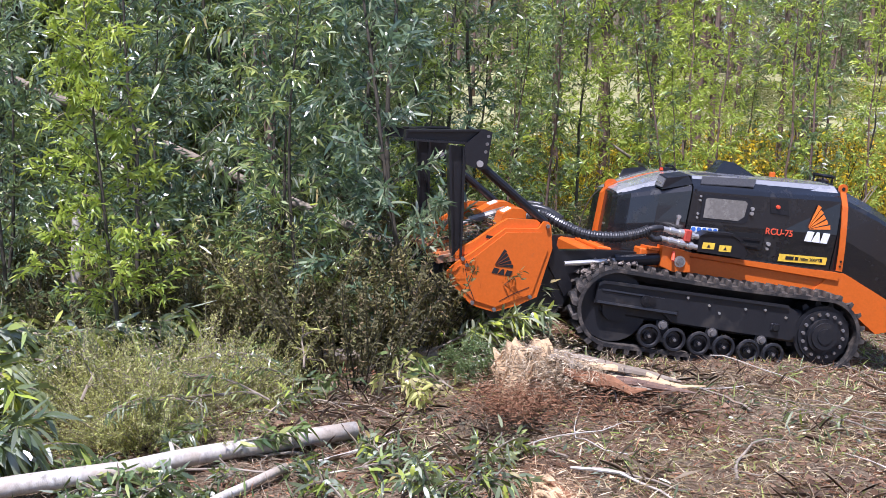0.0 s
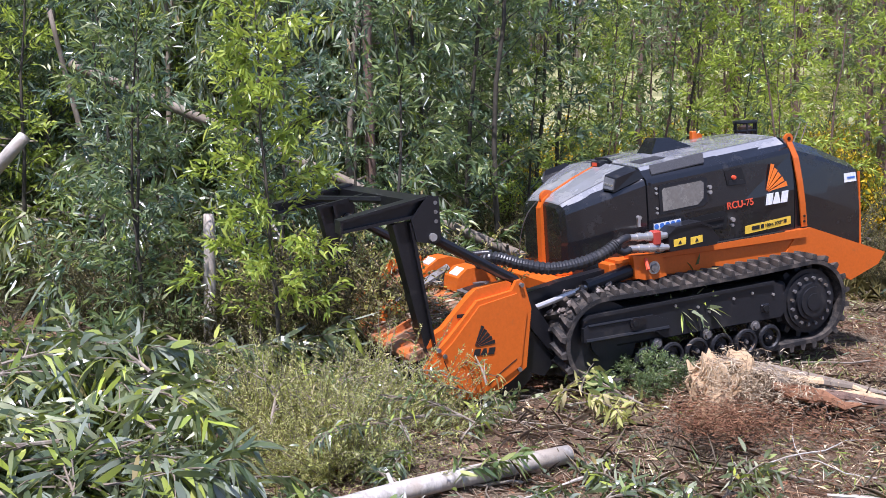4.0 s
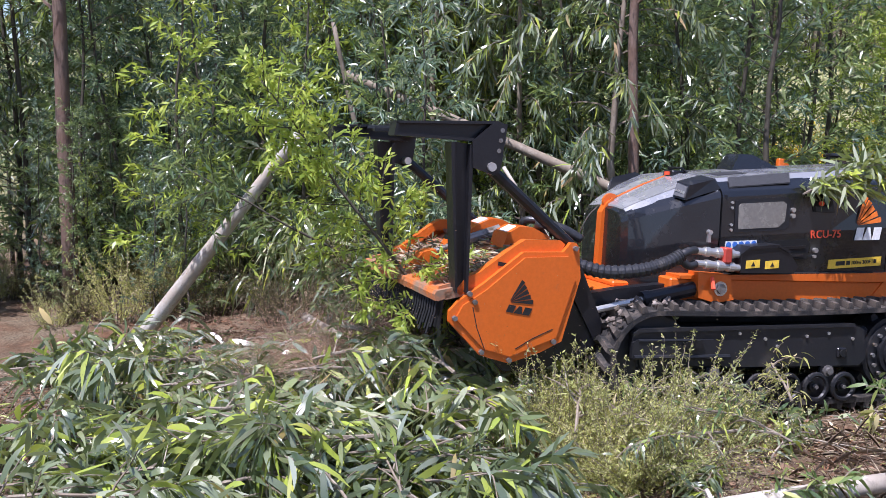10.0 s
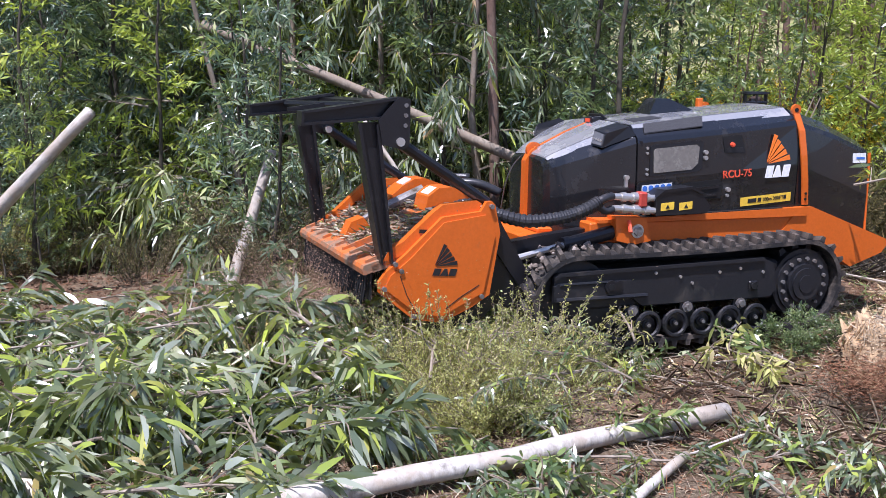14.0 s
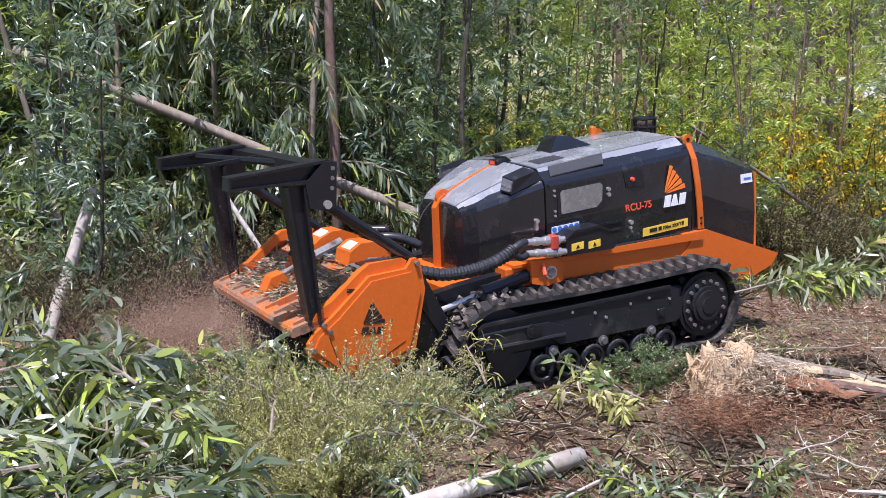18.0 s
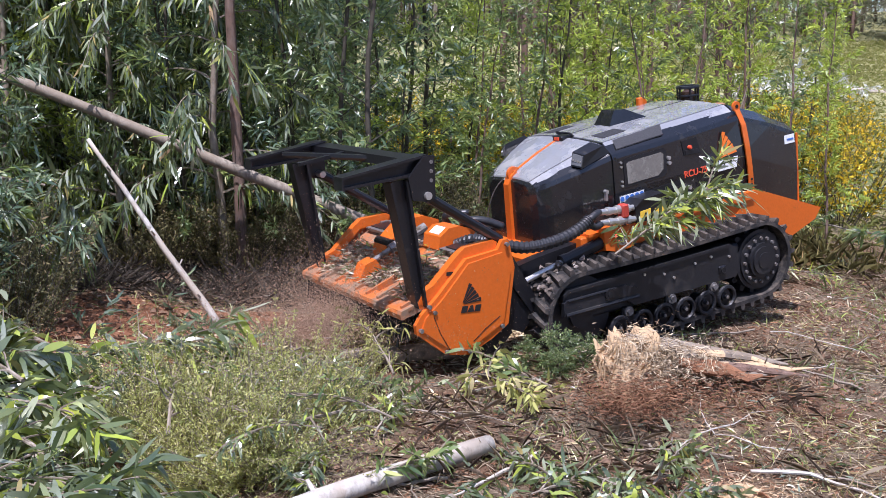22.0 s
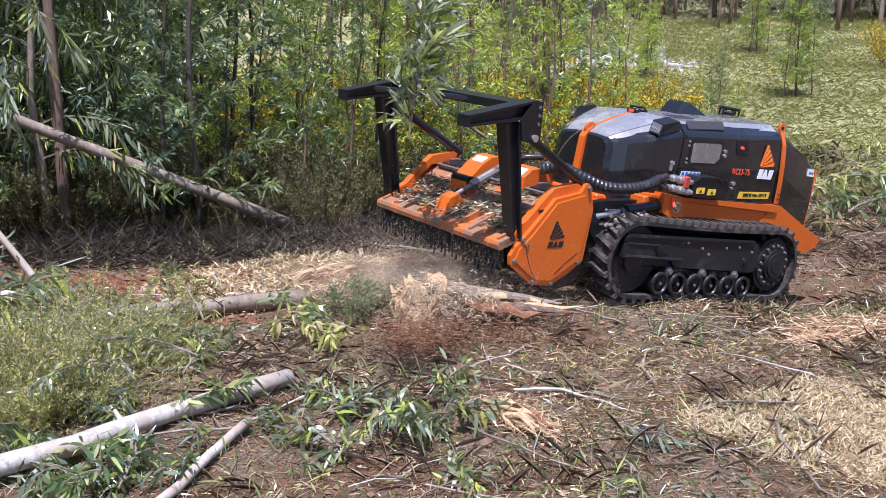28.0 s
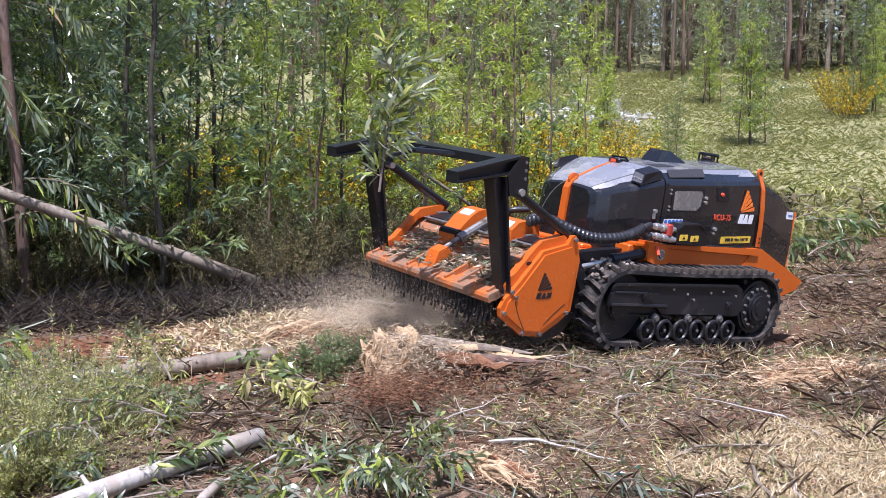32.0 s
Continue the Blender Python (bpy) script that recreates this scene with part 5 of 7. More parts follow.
def build_wood():
    """Thicket of young acacias behind the machine, taller stems, broom and the far wood."""
    kinds = []
    for i in range(7):
        kinds.append(tree_meshes(3.8 + 0.5 * i % 1.7, 0.022 + 0.004 * (i % 3), 0.06, 0.62, 40, LEAF if i % 3 else LEAF_BLUE, BARK_DARK, 0.095, 0.019, 70))
    tall = [tree_meshes(8.0, 0.055 + 0.012 * i, 0.30, 1.3, 30, LEAF, BARK, 0.11, 0.020, 50, sway=0.05) for i in range(2)]
    weep = [tree_meshes(5.2, 0.05, 0.16, 1.25, 34, LEAF_CUT, BARK_TAN, 0.17, 0.026, 46, droop=1.5, fine=True) for i in range(2)]
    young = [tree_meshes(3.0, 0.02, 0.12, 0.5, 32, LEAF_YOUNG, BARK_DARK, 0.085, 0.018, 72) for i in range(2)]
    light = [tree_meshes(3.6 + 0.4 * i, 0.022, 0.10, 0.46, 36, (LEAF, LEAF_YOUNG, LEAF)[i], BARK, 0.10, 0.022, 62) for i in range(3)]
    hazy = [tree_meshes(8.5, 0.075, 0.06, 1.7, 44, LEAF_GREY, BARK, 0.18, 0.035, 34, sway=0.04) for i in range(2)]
    rr = random.Random(11)
    spots = []

    def free(x, y, gap):
        # keep clear of the strip that the machine works in
        if -5.2 < x < 4.6 and y < 8.85 - 0.03 * x + (0.4 if x > 1.0 else 0):
            return False
        return all((x - a) ** 2 + (y - b) ** 2 > gap * gap for a, b in spots)

    def scatter(n, x0, x1, y0, y1, gap, pick, name, label, group, small=0.75, big=1.2, cut=None):
        tries = done = 0
        while done < n and tries < n * 30:
            tries += 1
            x, y = rr.uniform(x0, x1), rr.uniform(y0, y1)
            if not free(x, y, gap) or (cut and cut(x, y)):
                continue
            spots.append((x, y))
            done += 1
            plant(name, pick[rr.randrange(len(pick))], label, "tree", group, rooted(x, y, rr.uniform(0, 360), rr.uniform(small, big), (rr.gauss(0, 3), rr.gauss(0, 3))))

    clearing = lambda x, y: x > 0.475 * y - 1.15 + 0.4 * noise.noise((x, y, 0))
    lab = "slender young acacia with narrow green leaves"
    scatter(88, -10, -0.6, 8.4, 12.5, 0.28, kinds, "young_tree", lab, "young trees of the thicket", cut=clearing)
    scatter(12, -0.4, 4.4, 8.9, 11.6, 0.36, light, "young_tree", "thin young acacia with sparse bright leaves", "young trees of the thicket", 0.6, 1.0, cut=clearing)
    scatter(10, -0.4, 8.0, 11.6, 16.5, 0.5, light, "young_tree", "thin young acacia with sparse bright leaves", "young trees of the thicket", 0.7, 1.1, cut=clearing)
    scatter(75, -14, -1.4, 12.5, 18, 0.5, kinds + young[:1], "young_tree", lab, "young trees of the thicket", 0.9, 1.35, cut=clearing)
    scatter(15, -9.5, -5.6, 5.4, 9.0, 0.40, kinds + weep, "young_tree", lab, "young trees of the thicket", 0.8, 1.2, cut=lambda x, y: x > -7.8 and y < 7.0)
    scatter(14, -5.6, -2.5, 8.5, 10.2, 0.42, weep, "gum_sapling", "gum sapling with long drooping leaves", "gum saplings", 0.8, 1.1)
    scatter(15, -7.5, 5.5, 8.6, 13.5, 0.4, young, "bright_sapling", "sapling with bright yellow-green young leaves", "bright saplings", 0.8, 1.1, cut=clearing)
    for x, y in ((-4.6, 9.3), (-5.2, 9.0), (-4.0, 9.6), (-5.8, 9.4), (-5.3, 8.0), (-5.9, 7.0)):
        plant("bright_sapling", young[int(-x) % 2], "sapling with bright yellow-green young leaves", "tree", "bright saplings", rooted(x, y, x * 90, 1.15))
    # named stems that stand out
    for x, y, k, s in ((-2.42, 8.85, 0, 1.0), (0.29, 12.0, 0, 1.0), (0.86, 12.0, 1, 1.0), (1.6, 12.6, 0, 0.9), (3.9, 14.1, 1, 1.0), (2.4, 13.0, 0, 0.9), (3.2, 12.8, 0, 0.8), (-7.15, 7.2, 1, 1.1), (-7.9, 8.2, 0, 1.0), (4.4, 15.5, 1, 0.9), (1.1, 15.0, 0, 1.1), (-5.0, 12.0, 1, 1.0), (-3.4, 13.5, 0, 1.0), (3.0, 17.5, 1, 1.0), (4.9, 18.0, 0, 1.0)):
        plant("tall_tree", tall[k], "tall straight tree with a bare brown stem", "tree", "tall stems", rooted(x, y, x * 77, s))
    # the far wood beyond the clearing: stems packed close
    for i in range(150):
        a = radians(rr.uniform(15, 100))
        r = rr.uniform(38, 52) if i % 3 else rr.uniform(28, 38)
        x, y = r * math.cos(a), r * math.sin(a)
        if r < 38 and 0.30 * y < x < 1.3 * y:
            continue
        plant("far_tree", tall[i % 2], "dark stem of the far wood", "tree", "far wood", rooted(x, y, i * 50, rr.uniform(1.0, 1.7)))
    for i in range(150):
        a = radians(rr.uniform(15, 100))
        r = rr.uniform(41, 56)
        plant("far_tree", (hazy[i % 2] if i % 4 else light[i % 3]), "bushy tree of the far wood, most leaves paled for haze", "tree", "far wood", rooted(r * math.cos(a), r * math.sin(a), i * 50, rr.uniform(0.8, 1.5) if i % 4 else rr.uniform(1.2, 2.0)))
    # the depth of the far wood: stems and foliage past counting, haze in their colours
    stems = Shape()
    for i in range(520):
        a, r = radians(rr.uniform(12, 104)), rr.uniform(42, 66)
        x, y, w = r * math.cos(a), r * math.sin(a), rr.uniform(0.06, 0.16)
        z = height(x, y)
        stems.tube([(x, y, z - 0.3), (x + rr.gauss(0, 0.2), y, z + 6), (x + rr.gauss(0, 0.4), y, z + 14)], [w, w * 0.8, w * 0.4], 5, False)
    tagged(new("far_stems", stems.mesh("far_stems", BARK_TAN)), "many stems deep in the far wood, in paler bark for haze", "trees", kind="stuff")
    n = 120000
    a, r = np.radians(rng.uniform(10, 106, n)), 52 + 6 * rng.normal(size=n)
    r = np.clip(r, 43, 68)
    clump = np.array([noise.noise((x * 0.35, y * 0.35, 2)) for x, y in zip(r * np.cos(a), r * np.sin(a))])
    zz = np.array([height(x, y) for x, y in zip(r * np.cos(a), r * np.sin(a))])
    up_ = rng.random(n) ** 1.3 * 13 * (0.7 + 0.6 * clump)
    d = rand_dirs(n)
    tagged(new("far_foliage", blades("far_foliage", LEAF_GREY, np.stack([r * np.cos(a), r * np.sin(a), zz + np.abs(up_)], 1), d, unit(np.cross(d, rand_dirs(n))), rng.uniform(0.12, 0.36, n), rng.uniform(0.03, 0.08, n), 0.2, False)), "grey-green foliage of the far wood, paled in colour for haze", "foliage", kind="stuff")
    # saplings in the clearing
    for x, y, s in ((11.6, 19.0, 1.05), (17.2, 22.0, 0.9), (9.7, 22.5, 0.6), (21.0, 25.5, 1.0), (15.2, 27.0, 0.9), (8.2, 16.5, 0.45)):
        for k in range(5):
            plant("clearing_sapling", (young[0], light[0], young[1], light[2], light[0])[k], "young leafy sapling standing in the grassy clearing", "tree", "clearing saplings", rooted(x + rr.gauss(0, 0.2), y + rr.gauss(0, 0.2), rr.uniform(0, 360), s * rr.uniform(0.8, 1.1)))
    # broom in flower
    bush = []
    for i in range(4):
        paths, t = [], Shape()
        for j in range(34 if i < 2 else 64):
            a, r = rr.uniform(0, 6.28), rr.uniform(0.05, 0.2 if i < 2 else 0.35)
            lm = limb((r * math.cos(a), r * math.sin(a), 0), (math.cos(a) * 0.5, math.sin(a) * 0.5, 1), rr.uniform(0.5, 1.1) if i != 2 else rr.uniform(0.25, 1.3), 0.15, 5)
            paths.append(lm)
            t.tube(lm, [0.006, 0.005, 0.004, 0.004, 0.003, 0.002], 4, False)
        bush.append((t.mesh("stem_tangle", BARK_TAN if i == 2 else BARK_DARK), blades("flowers", BROOM if i < 2 else (LEAF_DRY if i == 2 else LEAF_SCRUB), *leaf_cloud(paths, 70 if i < 2 else (80 if i == 2 else 95), 0.045, 0.018 if i < 2 else (0.012 if i == 2 else 0.013), 1.0, 0.1))))
    for i in range(84):
        x, y = rr.uniform(-1.5, 7.5), rr.uniform(10.8, 18)
        if i >= 76:
            x, y = rr.uniform(6, 22), rr.uniform(15, 30)
        if i < 76 and x > 0.475 * y - 0.9 and i % 5:
            x = 0.475 * y - 1.2 - rr.uniform(0, 4)
        plant("broom_bush", bush[rr.randrange(2)], "broom bush with yellow blossom", "shrub", "flowering broom", rooted(x, y, rr.uniform(0, 360), rr.uniform(0.7, 1.5)), ("stem_tangle", "blossom"))
    for i in range(14):
        plant("broom_bush", bush[i % 2], "broom bush with yellow blossom", "shrub", "flowering broom", rooted(0.35 * (4.0 + i * 0.9) - 1.2 + rr.gauss(0, 0.3), 11.5 + 0.45 * i, rr.uniform(0, 360), rr.uniform(0.9, 1.3)), ("stem_tangle", "blossom"))
    # heather-like scrub at the foot of the thicket
    for i in range(70):
        x, y = rr.uniform(-8.5, 2.4), rr.uniform(8.95, 10.3)
        plant("scrub_bush", bush[3], "dry brownish scrub bush", "shrub", "scrub", rooted(x, y, rr.uniform(0, 360), rr.uniform(0.5, 0.95)), ("stem_tangle", "foliage"))
    for i in range(18):
        x, y = rr.uniform(-8.5, -4.8), rr.uniform(6.3, 8.4)
        plant("scrub_bush", bush[2] if i % 4 == 1 else bush[3], "olive scrub bush with yellowish leaves" if i % 4 == 1 else "dry brownish scrub bush", "shrub", "scrub", rooted(x, y, rr.uniform(0, 360), rr.uniform(0.35, 0.65)), ("stem_tangle", "foliage"))
    for i in range(16):
        x, y = rr.uniform(-7.8, -4.9), rr.uniform(6.7, 8.4)
        plant("low_sapling", (kinds + young)[i % 9], "low leafy sapling at the foot of the thicket", "tree", "low saplings", rooted(x, y, rr.uniform(0, 360), rr.uniform(0.25, 0.45)))
    # pale felled brush in the clearing
    paths = [limb((rr.uniform(-1.2, 1.2), rr.uniform(-0.3, 0.3), 0.1), (rr.gauss(0, 1), rr.gauss(0, 1), 0.5), rr.uniform(0.5, 1.0), 0.6, 5) for _ in range(30)]
    pale = leaf_material("withered_pale_leaves", [(0, (0.40, 0.42, 0.38)), (1, (0.66, 0.68, 0.64))], 0.4, 0.6, 0.2, (0.5, 0.5, 0.4))
    o = thing("withered_brush", "heap of withered pale brush in the clearing", "brush heap", at=rooted(9.6, 24.0, 20, 1.4))
    part("withered_leaves", blades("withered_leaves", pale, *leaf_cloud(paths, 60, 0.13, 0.03, 1.0, 0.3)), None, o)
    part("pole", Shape().tube([(1.0, -0.2, 0.15), (2.6, -0.6, 0.05)], [0.05, 0.03], 8), BARK_PALE, o)
    return kinds, young, weep, bush


kinds, young, weep, bush = build_wood()


# ---- felled stems, stump, cut brush ----
def log(name, a, b, r0, r1, mat, label, cut=True, knots=0, category="log"):
    """A felled stem from a to b, slightly bent, with a pale cut face."""
    a, b = Vector(a), Vector(b)
    o = thing(name, label, category)
    n = 12
    side = (b - a).cross(Vector((0, 0, 1))).normalized()
    pts = [a.lerp(b, i / n) + side * (0.014 * math.sin(i * 0.9) * (b - a).length * 0.3) + Vector((0, 0, 0.012 * noise.noise((i * 0.7, a.x, 1)))) for i in range(n + 1)]
    part("stem", Shape().tube(pts, [(r0 + (r1 - r0) * i / n) * (1 + 0.06 * noise.noise((i * 1.3, a.y, 4))) for i in range(n + 1)], 14), mat, o, smooth=True)
    if cut:
        d = (pts[0] - pts[1]).normalized()
        part("cut_face", Shape().tube([pts[0] + d * 0.001, pts[0] + d * 0.005], [r0 * 0.97, r0 * 0.93], 14), WOOD, o, "sawn end of the log")
    for k in range(knots):
        q = pts[2 + 2 * k % (n - 3)]
        dd = (side * (1 if k % 2 else -1) + Vector((0, 0, 0.8))).normalized()
        part("branch_stub", Shape().tube([q, q + dd * (r0 + 0.05)], [r0 * 0.3, r0 * 0.2], 7), mat, o)
    return o


log("fallen_log", (-0.84, 4.60, 0.065), (-3.05, 2.97, 0.085), 0.043, 0.042, BARK_PALE, "pale smooth-barked log lying on the ground", knots=2)
log("thin_log", (-1.06, 4.06, 0.06), (-1.75, 2.65, 0.05), 0.021, 0.019, BARK_PALE, "thin pale log lying on the ground")
log("shaded_log", (-0.58, 6.22, 0.06), (-2.13, 5.92, 0.05), 0.055, 0.045, BARK_TAN, "tan log lying in the shade of the brush", knots=1)
log("leaning_log", (-0.45, 8.75, 0.10), (-4.95, 8.35, 2.02), 0.054, 0.040, BARK_TAN, "felled tan stem leaning into the thicket behind the machine", knots=2)
leaning = log("leaning_gum_log", (0, 0, -0.1), (0, 0, 2.02), 0.060, 0.040, BARK_PALE, "pale gum stem leaning at a steep angle", cut=False, knots=1)
log("dry_stick", (-2.34, 7.02, -0.03), (-3.24, 7.30, 1.25), 0.026, 0.014, BARK_PALE, "pale dry stick leaning, with broken twigs", cut=False, knots=5)
log("slender_pole", (2.4, 9.9, 0.35), (0.7, 9.6, 1.45), 0.022, 0.014, BARK_TAN, "thin bare stem leaning behind the machine", cut=False)
log("slender_pole", (-4.35, 7.9, 0.0), (-4.75, 7.6, 2.4), 0.028, 0.018, BARK_TAN, "thin bare stem standing askew", cut=False)


def shreds(name, mat, centre, n, reach, length, width, lift=0.5, flat=0.5, squash=(1, 1, 1)):
    """Fibres thrown out from a middle."""
    d = rand_dirs(n, flat)
    d[:, 2] = np.abs(d[:, 2]) * lift + 0.05
    d = unit(d)
    b = np.array(centre) + rng.normal(size=(n, 3)) * np.array(squash) * reach
    return blades(name, mat, b, d, unit(np.cross(d, rand_dirs(n))), rng.uniform(length * 0.5, length * 1.4, n), rng.uniform(width * 0.5, width * 1.5, n), 0.15)


def build_stump():
    o = thing("stump", "shattered stump with pale torn fibres above a red hollow", "stump", at=pose(0.04, 5.36, height(0.04, 5.36)) )
    s = Shape()
    ring = []
    rr = random.Random(5)
    for j, (r, z) in enumerate(((0.20, -0.15), (0.17, 0.04), (0.14, 0.12), (0.12, 0.17))):
        for i in range(22):
            a = i * 2 * math.pi / 22
            k = 1 + 0.22 * noise.noise((math.cos(a) * 2, math.sin(a) * 2, j * 0.4))
            ring.append((r * k * math.cos(a) * 1.1, r * k * math.sin(a), z + (rr.uniform(0, 0.10) if j == 3 else 0)))
    s.v = ring + [(0, 0, 0.10)]
    for j in range(3):
        s.f += [(j * 22 + i, j * 22 + (i + 1) % 22, (j + 1) * 22 + (i + 1) % 22, (j + 1) * 22 + i) for i in range(22)]
    s.f += [(66 + i, 66 + (i + 1) % 22, 88) for i in range(22)]
    part("stump_wood", s, WOOD, o)
    for i in range(30):
        a = rr.uniform(0, 6.28)
        h, w = rr.uniform(0.06, 0.17), rr.uniform(0.018, 0.042)
        p = Vector((0.12 * math.cos(a) - 0.03, 0.10 * math.sin(a), 0.06))
        q = p + Vector((0.05 * math.cos(a) + rr.gauss(0, 0.03), 0.05 * math.sin(a) + rr.gauss(0, 0.03), h * (1.3 if a > 2 and a < 4.5 else 0.8)))
        part("splinter", Shape().tube([p, p.lerp(q, 0.6), q], [w, w * 0.8, w * 0.2], 6, squash=0.4), WOOD, o)
    # bent-over shell of blond wood
    for i in range(16):
        y = -0.09 + 0.012 * i + rr.gauss(0, 0.008)
        lean_, up_ = rr.uniform(-0.04, 0.05), rr.uniform(0.8, 1.1)
        pts_ = [(-0.19 + 0.03 * rr.random(), y, 0.0), (-0.18 + lean_, y, 0.10 * up_), (-0.12 + lean_, y + 0.02, 0.20 * up_), (-0.03 + lean_, y + 0.03, 0.215 * up_), (0.05 + lean_, y + 0.04, 0.14 * up_ + 0.03 * rr.random())]
        part("bent_splinter", Shape().tube(pts_, [0.010, 0.015, 0.017, 0.012, 0.003], 7, squash=0.45), WOOD, o, "blond torn wood bent over")
    mats = (("torn_fibre_mat", FIBRE, (0.03, 0, 0.09), 3200, 0.09, 0.045, 0.0045, 0.8, (1, 1, 0.8), ""), ("root_mat", RUSSET, (-0.10, -0.27, -0.02), 4200, 0.11, 0.030, 0.0030, 0.7, (1.4, 0.8, 0.5), "russet root fibres"), ("pale_fibre_mat", FIBRE, (0.12, -0.10, 0.08), 4200, 0.11, 0.040, 0.0040, 0.8, (1.3, 0.7, 0.6), "shaggy pale fibres"), ("russet_fibre_mat", RUSSET, (0.2, -0.26, 0.0), 2600, 0.18, 0.035, 0.0030, 0.5, (1.7, 0.8, 0.35), ""))
    for nm, mat, mid, k, reach, l, w, lift, squash, lb in mats:
        me = shreds(nm, mat, mid, k, reach, l, w, lift, squash=squash)
        tagged(part(nm, me, None, o), lb, kind="stuff")
    # shredded fibres hanging over the front
    n = 700
    base = np.stack([rng.uniform(-0.15, 0.40, n), rng.normal(-0.06, 0.05, n), np.zeros(n)], 1)
    base[:, 2] = 0.22 - 0.16 * np.clip(base[:, 0], 0, 1) / 0.4 * 0.6 + rng.normal(0, 0.02, n)
    d = unit(np.stack([rng.normal(0.1, 0.45, n), rng.normal(-0.6, 0.3, n), rng.normal(-0.35, 0.45, n)], 1))
    tagged(part("hanging_fibre_mat", blades("hanging_fibre_mat", FIBRE, base, d, unit(np.cross(d, rand_dirs(n))), rng.uniform(0.03, 0.09, n), rng.uniform(0.002, 0.005, n), 0.35), None, o), "pale shredded fibres", kind="stuff")
    # torn slabs of bark and wood running off to one side
    for i in range(18):
        y, z, l, r = rr.uniform(-0.14, 0.18), rr.uniform(0.06, 0.20), rr.uniform(0.3, 0.9), rr.uniform(0.018, 0.045)
        x0, turn = rr.uniform(-0.05, 0.25), rr.gauss(0, 0.12)
        pts_ = [(x0 + l * k / 5, y + turn * l * k / 5 + 0.06 * noise.noise((k * 0.8, y * 9, i)), z * (1 - 0.8 * k / 5) + 0.035 * noise.noise((k * 0.9, y * 7, 5 + i))) for k in range(6)]
        part("torn_slab", Shape().tube(pts_, [r * 0.5, r, r * 1.1, r * 0.8, r * 0.6, r * 0.15], 7, squash=0.5), (BARK_TAN, WOOD, BARK, BARK_TAN, RUSSET)[i % 5], o)


build_stump()


def splintered(name, at, turn, size, label):
    o = thing(name, label, "splintered wood", at=Matrix.Translation((at[0], at[1], height(*at))) @ Matrix.Rotation(radians(turn), 4, "Z") @ Matrix.Scale(size, 4))
    rr = random.Random(int(at[0] * 100) + 3)
    for i in range(34):
        y = -0.10 + 0.2 * (i + rr.random()) / 34
        l = rr.uniform(0.25, 0.75)
        x0 = rr.uniform(-0.36, 0.0)
        hump = (0.11 * math.cos(y * 9) + rr.uniform(-0.05, 0.03)) * (0.45 if "slab" in name else 1)
        pts_ = [(x0, y, 0.015), (x0 + l * 0.2, y + rr.gauss(0, 0.012), hump * 0.8), (x0 + l * 0.45, y * 1.1 + rr.gauss(0, 0.02), hump), (x0 + l * 0.75, y * 1.4 + rr.gauss(0, 0.03), hump * 0.5), (x0 + l, y * 2 + rr.gauss(0, 0.06), 0.01 + rr.uniform(0, 0.06))]
        w = rr.uniform(0.006, 0.022)
        part("splinter", Shape().tube(pts_, [w * 0.4, w, w * 1.1, w * 0.7, 0.002], 6, squash=0.5), WOOD if i % 5 else RUSSET, o)
    tagged(part("fibre_mat", shreds("fibre_mat", WOOD, (0.05, 0, 0.05), 1300, 0.14, 0.11, 0.005, 0.4, squash=(1.6, 0.8, 0.3)), None, o), kind="stuff")


splintered("splintered_block", (0.12, 3.95), -62, 0.58, "splintered pale wood block with torn fibres")
splintered("splintered_slab", (2.45, 4.95), 8, 1.1, "long torn slab of yellow wood")
splintered("wood_fragment", (-0.35, 6.9), 20, 0.8, "torn wood chips on the mulched strip")


def cut_branch(at, turn, length, rise, leaf, wide, mat, label, group, dense=46, twigs=11, droop=0.7, name="cut_branch", bend=0.15, spread=0.9):
    """A felled leafy branch lying on the brush heap."""
    o = thing(name, label, "branch", group, at=Matrix.Translation((at[0], at[1], height(at[0], at[1]) + at[2])) @ Matrix.Rotation(radians(turn), 4, "Z"))
    main = limb((0, 0, 0.05), (1, 0, rise), length, rise * 1.5, 8)
    t = Shape().tube(main, [0.011 * length * (1 - i / 10) for i in range(9)], 6)
    paths = [main[3:]]
    for i in range(twigs):
        k = 1 + i * 7 // twigs
        d = (main[min(k + 1, 8)] - main[k]).normalized() + Vector(tuple(rng.normal(size=3) * 0.55))
        d.z = abs(d.z) * 0.8
        tw = limb(main[k], d, rng.uniform(0.3, 0.6) * length * 0.6, 0.5, 5)
        part("twig", Shape().tube(tw, [0.006, 0.005, 0.004, 0.003, 0.003, 0.002], 4, False), BARK_TAN, o)
        paths.append(tw)
    part("stem", t, BARK_TAN, o)
    tagged(part("foliage", blades("foliage", mat, *leaf_cloud(paths, dense, leaf, wide, spread, droop, tilt_up=0.25), bend=bend), None, o), kind="stuff")
    return o


